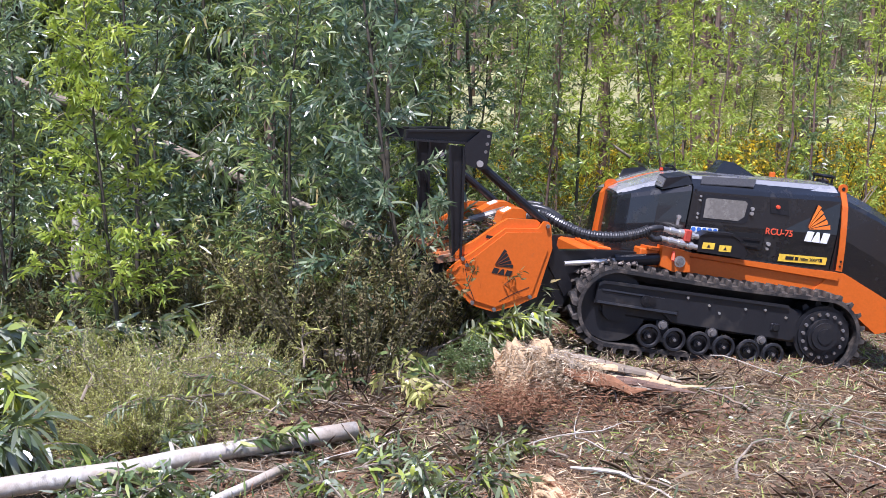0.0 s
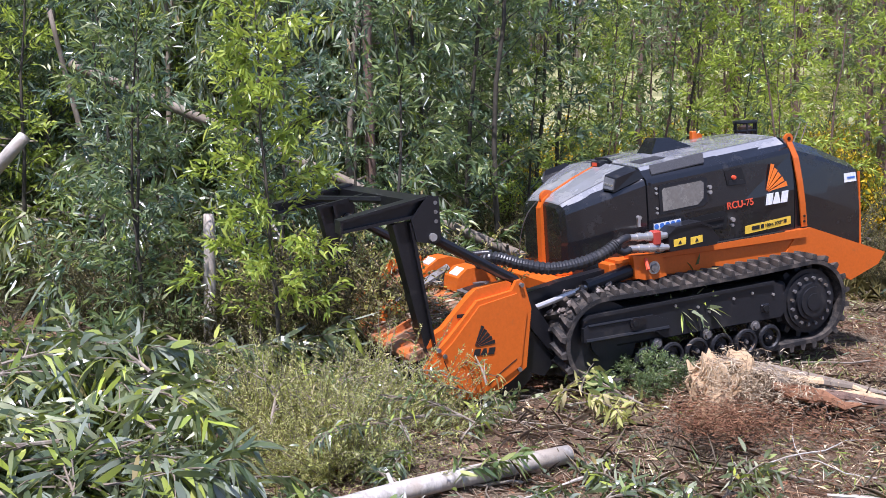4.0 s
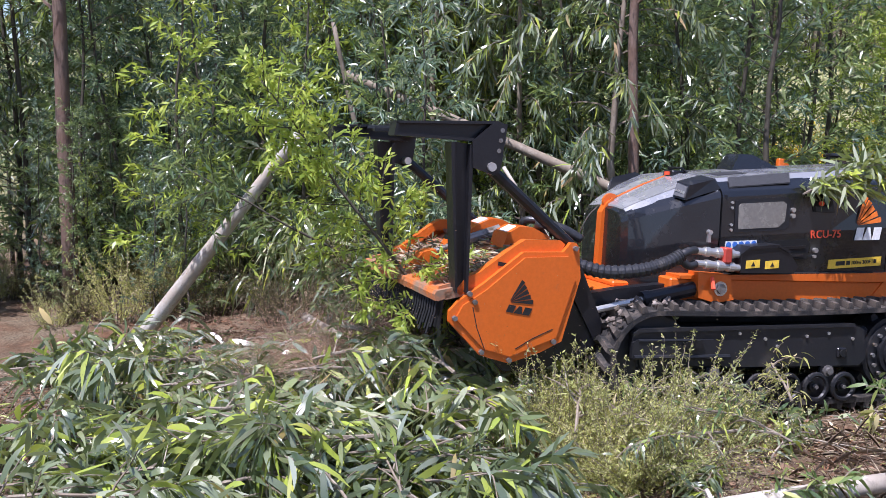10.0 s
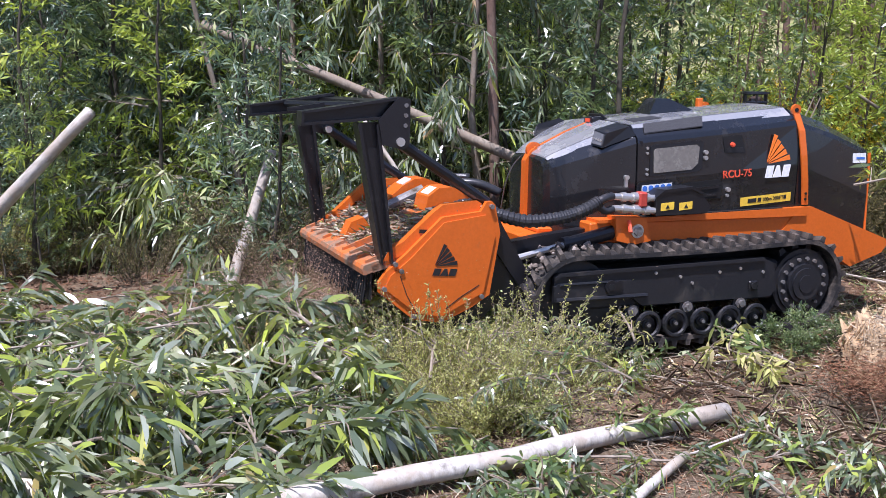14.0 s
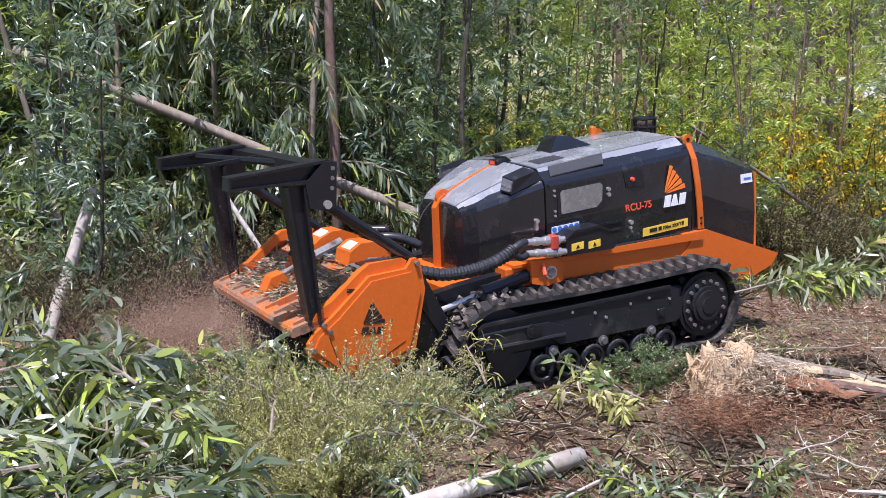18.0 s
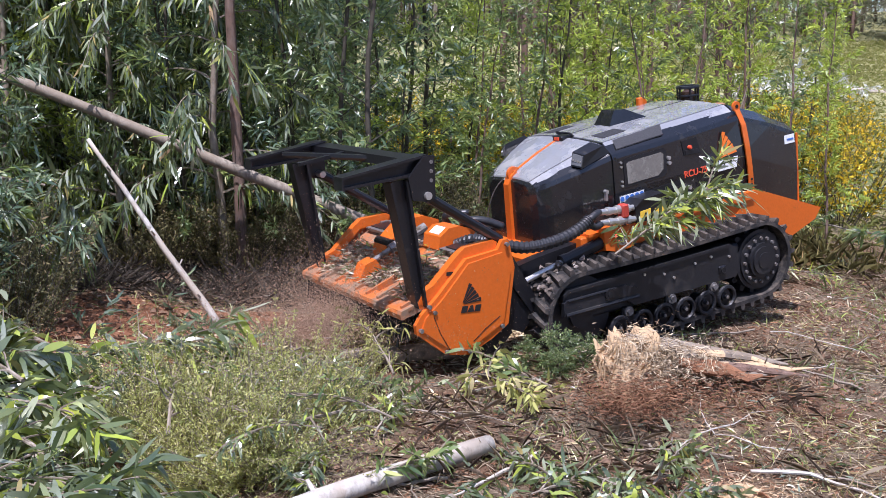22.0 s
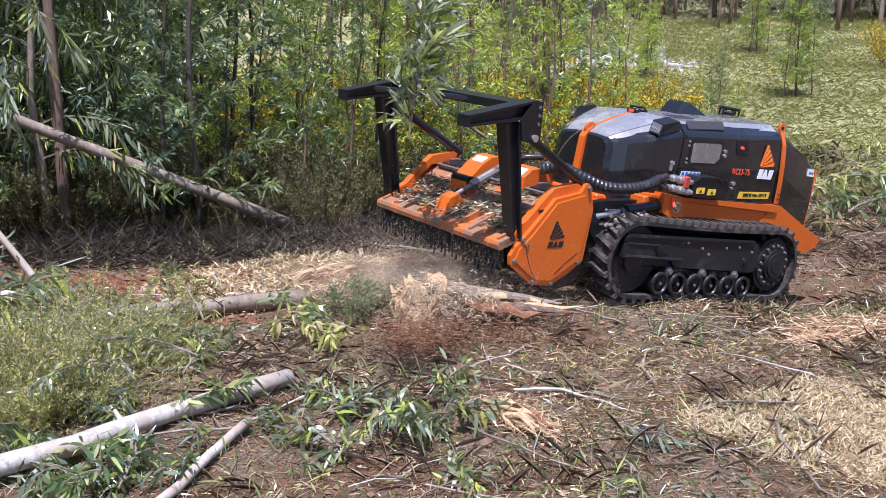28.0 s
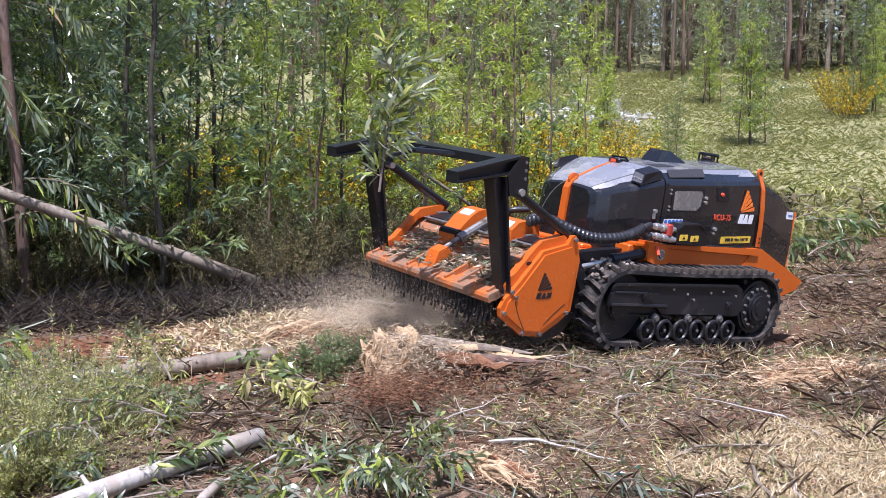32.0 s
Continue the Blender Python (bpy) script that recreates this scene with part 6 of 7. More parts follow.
def build_brush():
    rr = random.Random(21)
    # heap of gum branches
    for i in range(78):
        x, y = rr.uniform(-5.2, -2.75), rr.uniform(3.3, 5.25)
        turn = rr.uniform(-45, 40)
        if i % 4 == 0:
            x, turn = rr.uniform(-3.2, -2.45), rr.uniform(100, 260)
        if i % 5 == 2:
            x, y = rr.uniform(-6.3, -4.6), rr.uniform(4.9, 6.0)
        hgt = 0.42 * math.exp(-((x + 3.2) ** 2 / 1.8 + (y - 4.7) ** 2 / 0.6))
        cut_branch((x, y, hgt * rr.uniform(0.15, 1.0)), turn, rr.uniform(0.65, 1.0), rr.uniform(0.06, 0.28), 0.18, 0.029, LEAF_CUT, "cut gum branch with long grey-green leaves on the heap", "gum branches of the heap", 50, 9, 0.9, bend=0.40, spread=0.6)
    # smaller sprigs round the logs
    for x, y in ((-1.38, 4.24), (-1.55, 4.12), (-1.95, 3.82), (-1.75, 3.9), (-1.25, 3.92), (-1.5, 3.7), (-0.75, 4.05), (-0.45, 4.2), (-0.25, 4.1), (-0.7, 3.7), (-0.55, 3.85), (-1.55, 3.45), (-1.35, 4.75), (-0.35, 3.85), (-1.55, 4.55), (-0.25, 3.6), (-0.1, 3.95), (-0.6, 4.1), (-1.9, 4.2)):
        cut_branch((x, y, 0.02), rr.uniform(0, 360), rr.uniform(0.30, 0.48), rr.uniform(0.1, 0.35), 0.080, 0.016, LEAF_CUT if rr.random() < 0.7 else LEAF, "small leafy sprig lying between the logs", "leafy sprigs", 90, 9, name="leafy_sprig", bend=0.3)
    for i in range(11):
        x, y = rr.uniform(-4.6, -0.3), rr.uniform(5.3, 5.7)
        cut_branch((x, y, 0.0), rr.uniform(0, 360), rr.uniform(0.4, 0.7), rr.uniform(0.1, 0.5), 0.09, 0.020, LEAF if i % 3 else LEAF_DRY, "leafy sprig crushed beside the machine's strip", "leafy sprigs", 55, 8, name="leafy_sprig")
    # dry scrub pulled up in front
    for i in range(44):
        x, y = rr.uniform(-2.55, -1.45), rr.uniform(4.4, 5.75)
        if x > -1.8 and y < 4.9:
            x -= 0.4
        plant("uprooted_scrub", bush[2], "uprooted olive-brown scrub bush", "shrub", "uprooted scrub", rooted(x, y, rr.uniform(0, 360), (rr.uniform(0.24, 0.50) if y < 5.2 else rr.uniform(0.18, 0.34)), (rr.uniform(-70, 70), rr.uniform(-70, 70))), ("stem_tangle", "foliage"))
    for i in range(15):
        x, y = rr.uniform(-2.6, -1.2), rr.uniform(4.3, 5.9)
        cut_branch((x, y, rr.uniform(0.05, 0.25)), rr.uniform(0, 360), rr.uniform(0.4, 0.8), rr.uniform(0.1, 0.6), 0.065, 0.010, (LEAF_DRY, LEAF, LEAF_CUT)[i % 3], "leafy twig caught in the uprooted scrub", "twigs in the scrub", 60, 8, name="caught_twig", bend=0.3)
    # felled brush lying at the edge of the clearing
    for i in range(46):
        x, y = rr.uniform(3.4, 9.5), rr.uniform(8.6, 13.5)
        if x < 0.475 * y - 1.4:
            continue
        cut_branch((x, y, rr.uniform(0, 0.15)), rr.uniform(0, 360), rr.uniform(0.7, 1.2), rr.uniform(0.1, 0.5), 0.15, 0.030, (LEAF, LEAF_SCRUB, LEAF_DRY)[i % 3], "felled branch with dull green leaves at the clearing's edge", "felled branches", 40, 7, bend=0.3, name="felled_branch")
    for i in range(40):
        x, y = rr.uniform(0.4, 6.5), rr.uniform(3.2, 9.5)
        if 5.9 < y < 8.4 and x < 5:
            continue
        cut_branch((x, y, 0.0), rr.uniform(0, 360), rr.uniform(0.3, 0.6), rr.uniform(0.05, 0.25), 0.09, 0.014, (LEAF_DRY, LEAF_CUT, LEAF_BLUE, LEAF_CUT)[i % 4], "crushed leafy twig among the litter", "crushed twigs", 40, 6, name="crushed_twig", bend=0.3)
    # crown of the felled gum, hung up on the leaning stem
    for i in range(24):
        x, y = rr.uniform(-5.6, -3.55), rr.uniform(7.75, 8.5)
        up = rr.uniform(0.15, 0.40 - 0.50 * (x + 3.2))
        cut_branch((x, y, up), rr.uniform(150, 330), rr.uniform(0.8, 1.25), rr.uniform(-0.15, 0.35), 0.19, 0.027, LEAF_CUT, "drooping leafy branch of a felled gum hung up in the thicket", "felled gum crown", 46, 9, 1.6, name="hanging_branch", bend=0.5, spread=0.6)
    tuft = tree_meshes(0.55, 0.006, 0.0, 0.24, 34, LEAF, BARK_DARK, 0.045, 0.013, 170)
    for x, y, s in ((-0.30, 5.72, 1.0), (-0.45, 5.80, 0.8), (-0.15, 5.66, 0.8), (-0.32, 5.58, 0.7), (-0.58, 5.72, 0.6), (-0.05, 5.85, 0.5)):
        plant("low_bush", tuft, "low green bush beside the stump", "shrub", "low bushes", rooted(x, y, rr.uniform(0, 360), s * 0.48))


build_brush()


# ---- litter ----
def scattered(n, x0, x1, y0, y1, keep):
    x, y = rng.uniform(x0, x1, n * 2), rng.uniform(y0, y1, n * 2)
    ok = np.array([keep(a, b) for a, b in zip(x, y)])
    x, y = x[ok][:n], y[ok][:n]
    z = np.array([height(a, b) for a, b in zip(x, y)])
    return np.stack([x, y, z + 0.006], 1)


def lying(name, mat, base, length, width, up, label, category, bend=0.1):
    n = len(base)
    d = rand_dirs(n, up)
    d[:, 2] = np.abs(d[:, 2])
    me = blades(name, mat, base, d, unit(np.cross(d, rand_dirs(n))), rng.uniform(length[0], length[1], n), rng.uniform(width[0], width[1], n), bend, False)
    return tagged(new(name, me), label, category, kind="stuff")


patch = lambda x, y, k, s: noise.noise((x * k, y * k, s))
bare_strip = lambda x, y: x < -0.9 and 5.95 < y < 7.55 and (x * 7.3 + y * 3.1) % 1 > 0.12
thins = lambda x, y: y > 2.6 - 5.0 * ((x * 71.3 + y * 37.1) % 1) ** 2
lying("straw_litter", TWIG, scattered(100000, -6, 8.5, -2.0, 10.5, lambda x, y: thins(x, y) and patch(x, y, 1.1, 1) > -0.45 and not bare_strip(x, y)), (0.03, 0.15), (0.0015, 0.0045), 0.2, "dry straw and twigs strewn over the ground", "litter", 0.05)
lying("crumbled_litter", RUSSET, scattered(78000, -6, 8.5, -2.0, 10.5, lambda x, y: thins(x, y) and not bare_strip(x, y)), (0.010, 0.035), (0.004, 0.011), 0.6, "crumbled bark, soil and leaf bits over the ground", "litter", 0.0)
lying("pale_crumbs", TWIG, scattered(66000, -6, 8.5, -2.0, 10.5, lambda x, y: thins(x, y) and not bare_strip(x, y) and patch(x, y, 0.8, 41) > -0.25), (0.010, 0.045), (0.003, 0.009), 0.6, "pale crumbs of shredded wood over the ground", "litter", 0.0)
lying("russet_litter", RUSSET, scattered(24000, -6, 8.5, 3.0, 10.5, lambda x, y: patch(x, y, 0.9, 4) > -0.05), (0.02, 0.09), (0.003, 0.008), 0.35, "russet bark shreds strewn over the ground", "litter")
lying("leaf_litter", LEAF_CUT, scattered(9000, -6, 7, 2.4, 9.6, lambda x, y: patch(x, y, 0.9, 9) > 0.08 and not bare_strip(x, y)), (0.04, 0.10), (0.008, 0.017), 0.4, "fallen green and grey leaves on the ground", "litter")
lying("green_shoots", LEAF, scattered(6000, -6, 4, 3.2, 8.8, lambda x, y: patch(x, y, 1.3, 12) > 0.12 and not bare_strip(x, y)), (0.04, 0.14), (0.005, 0.011), 1.4, "green shoots among the litter", "undergrowth")
lying("wood_shavings", CHIPS, scattered(30000, 0.6, 3.4, 2.6, 4.4, lambda x, y: (x - 2.0) ** 2 / 1.1 + (y - 3.55) ** 2 / 0.42 + 0.8 * patch(x, y, 2.5, 2) < 1), (0.02, 0.085), (0.003, 0.006), 0.75, "pale wood shavings in a loose drift", "wood shavings")
lying("mulched_chips", CHIPS, scattered(6000, -2.2, 0.6, 6.0, 8.2, lambda x, y: (x + 0.6) ** 2 / 1.0 + (y - 7.0) ** 2 / 0.5 + 0.9 * patch(x, y, 2.5, 6) < 1), (0.03, 0.13), (0.004, 0.014), 0.5, "pale mulched chips on the worked strip", "wood shavings")
lying("loose_chips", CHIPS, scattered(7000, -3, 7.5, 2.5, 9.5, lambda x, y: patch(x, y, 1.6, 15) > 0.05), (0.02, 0.09), (0.005, 0.013), 0.3, "scattered pale wood chips", "wood shavings")
lying("meadow_grass", GRASS, scattered(140000, -4, 28, 10.0, 38, lambda x, y: x > 0.30 * y - 5.5 and patch(x, y, 0.45, 61) > -0.3 - 0.012 * (y - 10)), (0.08, 0.26), (0.004, 0.012), 1.6, "tufted yellow-green meadow grass", "grass", 0.3)
lying("raised_twigs", TWIG, scattered(16000, -1.2, 8, 2.5, 9.5, lambda x, y: patch(x, y, 1.4, 71) > 0.0 and y > 3.3 and not (6.0 < y < 8.3 and x < 3)), (0.07, 0.24), (0.0018, 0.004), 0.6, "loose tangle of broken twigs standing off the ground", "litter", 0.2)
lying("brown_leaf_litter", LEAF_DRY, scattered(14000, -3, 8, 2.5, 9.5, lambda x, y: patch(x, y, 1.1, 81) > -0.05 and not bare_strip(x, y)), (0.03, 0.07), (0.005, 0.011), 0.7, "withered brown and olive leaves on the ground", "litter")
lying("dead_brush", DEAD, scattered(16000, -7, 0.8, 7.7, 9.6, lambda x, y: patch(x, y, 1.0, 21) > -0.3 - 0.2 * (y - 8)), (0.10, 0.38), (0.002, 0.005), 0.8, "tangle of grey-brown dead twigs, darkened in colour for shade at the thicket foot", "dead brush")
lying("pale_straw", CHIPS, scattered(8000, 0.2, 6.5, 2.5, 6.2, lambda x, y: patch(x, y, 1.3, 31) > -0.12 and x > 0.9 * (6.4 - y) - 2.2), (0.04, 0.18), (0.0015, 0.004), 0.35, "pale dry straw over the worked ground", "litter")
lying("thicket_grass", LEAF_SCRUB, scattered(9000, -8, 3.5, 8.8, 11, lambda x, y: patch(x, y, 1.5, 3) > -0.1), (0.12, 0.4), (0.006, 0.014), 2.2, "tall dry grass at the foot of the thicket", "grass", 0.3)


def clods(n, x0, x1, y0, y1, keep, small, big):
    """Loose lumps of earth, each a rough six-cornered nugget, half sunk."""
    c = scattered(n, x0, x1, y0, y1, keep)
    n = len(c)
    r = small + (big - small) * rng.random(n) ** 3
    axes = np.array([[1, 0, 0], [0, 1, 0], [-1, 0, 0], [0, -1, 0], [0, 0, 1], [0, 0, -1]], float)
    a = rng.uniform(0, 6.28, n)
    rot = np.stack([np.stack([np.cos(a), -np.sin(a), 0 * a], 1), np.stack([np.sin(a), np.cos(a), 0 * a], 1), np.stack([0 * a, 0 * a, 0 * a + 0.7], 1)], 1)
    v = np.einsum("nij,kj->nki", rot, axes) * r[:, None, None] * rng.uniform(0.6, 1.4, (n, 6, 1)) + rng.normal(size=(n, 6, 3)) * r[:, None, None] * 0.15 + c[:, None, :]
    f = np.array([[0, 1, 4], [1, 2, 4], [2, 3, 4], [3, 0, 4], [1, 0, 5], [2, 1, 5], [3, 2, 5], [0, 3, 5]])
    tri = (np.arange(n)[:, None, None] * 6 + f).reshape(-1, 3)
    me = bpy.data.meshes.new("soil_clods")
    me.from_pydata(v.reshape(-1, 3).tolist(), [], tri.tolist())
    me.materials.append(CLOD)
    return tagged(new("soil_clods", me), "loose crumbs and clods of brown earth", "soil", kind="stuff")


clods(28000, -6, 8.5, -2.0, 10.5, lambda x, y: thins(x, y) and (patch(x, y, 0.9, 51) > -0.1 or bare_strip(x, y)), 0.006, 0.032)


def build_sticks():
    rr = random.Random(8)
    for i in range(170):
        x, y = rr.uniform(-3.5, 5.5), rr.uniform(3.0, 6.6)
        if i % 4 == 0:
            x, y = rr.uniform(-5, 3.5), rr.uniform(6.2, 8.4)
        if i % 5 == 1:
            x, y = rr.uniform(4.2, 8), rr.uniform(5, 11)
        l, a = rr.uniform(0.3, 1.0), rr.uniform(0, 6.28)
        o = thing("dead_stick", "dead twisted stick lying on the litter", "stick", "dead sticks")
        d, bow = Vector((math.cos(a), math.sin(a), 0)), rr.gauss(0, 0.5)
        p = [Vector((x, y, 0)) + d * (l * k / 6) + Vector((-d.y, d.x, 0)) * (bow * l * (k / 6) * (1 - k / 6)) + Vector((rr.gauss(0, 0.006), rr.gauss(0, 0.006), 0)) for k in range(7)]
        for k, q in enumerate(p):
            q.z = height(q.x, q.y) + 0.02 + rr.uniform(0, 0.02)
        r = rr.uniform(0.003, 0.009)
        part("stick", Shape().tube(p, [r, r, r, r * 0.9, r * 0.8, r * 0.6, r * 0.3], 6), BARK_TAN if i % 3 else BARK_PALE, o)


build_sticks()


# ---- things that are thrown about ----
def moving_sapling(name, label, meshes, size):
    return plant(name, meshes, label, "tree", "", Matrix.Scale(size, 4))


sap_a = moving_sapling("pushed_sapling", "grey-green sapling being pushed over by the head", tree_meshes(3.2, 0.024, 0.12, 0.6, 40, LEAF_BLUE, BARK_DARK, 0.11, 0.020, 85, fine=True), 1.0)
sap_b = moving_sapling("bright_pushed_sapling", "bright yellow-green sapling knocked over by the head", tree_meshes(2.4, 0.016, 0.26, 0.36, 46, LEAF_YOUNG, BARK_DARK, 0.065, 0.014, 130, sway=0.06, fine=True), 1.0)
in_path = []
path_kinds = [tree_meshes(3.1, 0.02, 0.06, 0.6, 34, LEAF_BLUE if i else LEAF, BARK_DARK, 0.11, 0.022, 56) for i in range(2)]
rp = random.Random(31)
for i in range(12):
    x, y = -1.6 - 0.24 * i + rp.gauss(0, 0.1), 6.15 + (i % 4) * 0.48 + rp.gauss(0, 0.08) - 0.02 * i
    in_path.append((plant("sapling_in_path", path_kinds[i % 2], "leafy sapling that the machine drives down", "tree", "saplings in the machine's way", Matrix.Scale(rp.uniform(0.75, 1.05), 4)), x, y, rp.uniform(0, 360)))
for i in range(20):
    x, y = -0.95 - 0.16 * i + rp.gauss(0, 0.1), 5.95 + (i % 5) * 0.36 + rp.gauss(0, 0.08)
    in_path.append((plant("scrub_in_path", bush[0] if i == 7 else bush[3], "brown scrub bush that the machine drives down", "shrub", "scrub in the machine's way", Matrix.Scale(rp.uniform(0.5, 0.85), 4), ("stem_tangle", "foliage")), x, y, rp.uniform(0, 360)))
for i in range(12):
    x, y = -0.75 - 0.17 * i + rp.gauss(0, 0.08), 6.28 + 0.3 * rp.random()
    in_path.append((plant("scrub_by_path", (bush[3], bush[2], bush[3])[i % 3], "tall scrub bush at the edge of the machine's way", "shrub", "scrub in the machine's way", Matrix.Scale(rp.uniform(0.75, 1.05), 4), ("stem_tangle", "foliage")), x, y, rp.uniform(0, 360)))
broken = log("broken_pole", (0, 0, 0), (0, 0, 1.22), 0.046, 0.032, BARK_PALE, "pale broken pole, knocked down and then propped askew", cut=False, category="pole")
sprig = cut_branch((0, 0, 0), 0, 0.75, 0.25, 0.14, 0.022, LEAF_CUT, "springing leafy branch caught beside the machine", "", 130, 14, 0.4, bend=0.25, name="springing_branch")


def specks(name, mat, n, spread, size, label):
    """A burst of thrown specks as one rigid cluster."""
    u = rng.random(n) ** 1.6
    b = rng.normal(size=(n, 3)) * np.array(spread) * (0.25 + u[:, None])
    b[:, 2] = np.abs(b[:, 2])
    d = rand_dirs(n)
    me = blades(name, mat, b, d, unit(np.cross(d, rand_dirs(n))), rng.uniform(size * 0.4, size * 1.5, n), rng.uniform(size * 0.3, size * 0.8, n), 0, False)
    return tagged(new(name, me), label, "debris", kind="stuff")


dust = [specks("thrown_soil", SPECK, n, s, d, "cloud of reddish soil specks thrown by the rotor") for n, s, d in ((76000, (0.36, 0.46, 0.24), 0.0066), (46000, (0.58, 0.50, 0.22), 0.0060), (20000, (0.45, 0.5, 0.45), 0.0045))]
spray = [specks("thrown_chips", TAN_DUST, 48000, s, 0.0055, "spray of pale chips thrown by the rotor") for s in ((0.26, 0.42, 0.26), (0.46, 0.45, 0.20))]


# ---- the machine's drive and the head's lift ----
DRIVE = [
    (0.0, pose(1.824, 7.307, -0.172, 0.69, -9.28, -167.02)),
    (0.5, pose(1.699, 7.342, -0.149, 0.83, -8.39, -163.61)),
    (1.0, pose(1.559, 7.364, -0.122, 0.89, -7.74, -160.61)),
    (1.5, pose(1.423, 7.351, -0.109, 0.23, -7.89, -157.11)),
    (2.0, pose(1.236, 7.310, -0.078, -0.19, -7.74, -154.83)),
    (2.5, pose(0.998, 7.260, -0.003, 0.77, -4.32, -153.84)),
    (3.0, pose(0.745, 7.196, 0.053, 1.45, 0.71, -154.09)),
    (3.5, pose(0.577, 7.126, 0.075, 1.19, 2.82, -153.85)),
    (4.0, pose(0.459, 7.066, 0.091, 1.34, 4.06, -153.43)),
    (4.5, pose(0.365, 7.013, 0.097, 1.62, 4.60, -152.85)),
    (5.0, pose(0.274, 6.966, 0.092, 1.86, 4.62, -152.17)),
    (5.5, pose(0.163, 6.921, 0.076, 1.93, 4.29, -151.48)),
    (6.0, pose(0.011, 6.881, 0.045, 1.76, 3.81, -150.93)),
    (6.5, pose(-0.142, 6.833, 0.030, 1.61, 2.77, -150.01)),
    (7.0, pose(-0.280, 6.789, 0.009, 1.38, 2.01, -149.03)),
    (7.5, pose(-0.414, 6.760, -0.005, 1.57, 1.41, -148.00)),
    (8.0, pose(-0.546, 6.738, -0.014, 2.15, 0.46, -147.37)),
    (8.5, pose(-0.682, 6.708, -0.043, 2.34, -1.19, -146.87)),
    (9.0, pose(-0.815, 6.661, -0.063, 2.21, -2.51, -146.57)),
    (9.5, pose(-0.952, 6.605, -0.061, 2.10, -3.23, -146.60)),
    (10.0, pose(-1.091, 6.566, -0.071, 1.75, -4.09, -145.93)),
    (10.5, pose(-1.234, 6.525, -0.074, 1.45, -4.71, -145.30)),
    (11.0, pose(-1.339, 6.486, -0.070, 1.16, -4.98, -145.16)),
    (11.5, pose(-1.333, 6.476, -0.054, 0.58, -5.43, -145.71)),
    (12.0, pose(-1.265, 6.486, -0.049, 0.11, -6.30, -146.31)),
    (12.5, pose(-1.102, 6.521, -0.040, 0.11, -6.40, -146.52)),
    (13.0, pose(-0.937, 6.564, -0.026, 0.60, -4.90, -148.00)),
    (13.5, pose(-0.767, 6.614, -0.023, 0.91, -3.19, -149.83)),
    (14.0, pose(-0.602, 6.688, -0.005, 0.92, -1.56, -150.84)),
    (14.5, pose(-0.446, 6.771, 0.007, 0.23, -0.52, -151.33)),
    (15.0, pose(-0.342, 6.855, 0.012, -0.14, 0.66, -151.70)),
    (15.5, pose(-0.275, 6.931, 0.012, -0.32, 1.78, -151.88)),
    (16.0, pose(-0.232, 6.992, 0.010, -0.40, 2.65, -151.89)),
    (16.5, pose(-0.196, 7.029, 0.011, -0.43, 3.10, -151.85)),
    (17.0, pose(-0.152, 7.034, 0.017, -0.48, 3.04, -151.91)),
    (17.5, pose(-0.146, 7.030, 0.014, -0.45, 2.96, -152.08)),
    (18.0, pose(-0.146, 7.022, 0.010, -0.23, 2.79, -152.07)),
    (18.5, pose(-0.086, 7.017, 0.021, -0.17, 2.77, -152.25)),
    (19.0, pose(0.010, 7.028, 0.035, -0.06, 3.28, -152.52)),
    (19.5, pose(0.166, 7.061, 0.061, -0.23, 3.96, -152.70)),
    (20.0, pose(0.329, 7.122, 0.083, -0.92, 4.66, -153.27)),
    (20.5, pose(0.521, 7.197, 0.117, -0.41, 6.26, -153.67)),
    (21.0, pose(0.704, 7.267, 0.130, -0.40, 6.81, -154.47)),
    (21.5, pose(0.855, 7.333, 0.134, -0.43, 6.84, -155.41)),
    (22.0, pose(1.031, 7.391, 0.141, -0.10, 6.88, -155.83)),
    (22.5, pose(1.225, 7.431, 0.117, 0.05, 5.18, -156.26)),
    (23.0, pose(1.400, 7.452, 0.105, 0.76, 4.43, -157.02)),
    (23.5, pose(1.535, 7.461, 0.097, 1.70, 3.46, -157.52)),
    (24.0, pose(1.696, 7.430, 0.010, 0.45, -1.39, -157.57)),
    (24.5, pose(1.901, 7.353, -0.051, -0.88, -3.92, -157.10)),
    (25.0, pose(2.076, 7.258, -0.100, -2.03, -5.90, -157.40)),
    (25.5, pose(2.222, 7.159, -0.135, -3.00, -7.31, -158.09)),
    (26.0, pose(2.340, 7.070, -0.157, -3.78, -8.18, -158.84)),
    (26.5, pose(2.432, 7.007, -0.164, -4.24, -8.61, -159.34)),
    (27.0, pose(2.500, 6.984, -0.155, -4.19, -8.75, -159.22)),
    (27.5, pose(2.577, 6.955, -0.150, -4.12, -8.58, -159.30)),
    (28.0, pose(2.618, 6.947, -0.151, -3.76, -8.59, -158.91)),
    (28.5, pose(2.603, 6.942, -0.152, -4.20, -8.71, -158.80)),
    (29.0, pose(2.555, 6.950, -0.155, -4.51, -8.66, -159.17)),
    (29.5, pose(2.549, 6.941, -0.153, -4.73, -8.64, -159.11)),
    (30.0, pose(2.558, 6.944, -0.155, -4.80, -8.72, -159.19)),
    (30.5, pose(2.584, 6.950, -0.159, -4.86, -8.68, -159.06)),
    (31.0, pose(2.653, 6.945, -0.156, -4.77, -8.55, -159.16)),
    (31.5, pose(2.728, 6.951, -0.152, -4.47, -8.27, -159.48)),
    (32.0, pose(2.800, 6.966, -0.141, -4.50, -7.88, -159.97)),
]
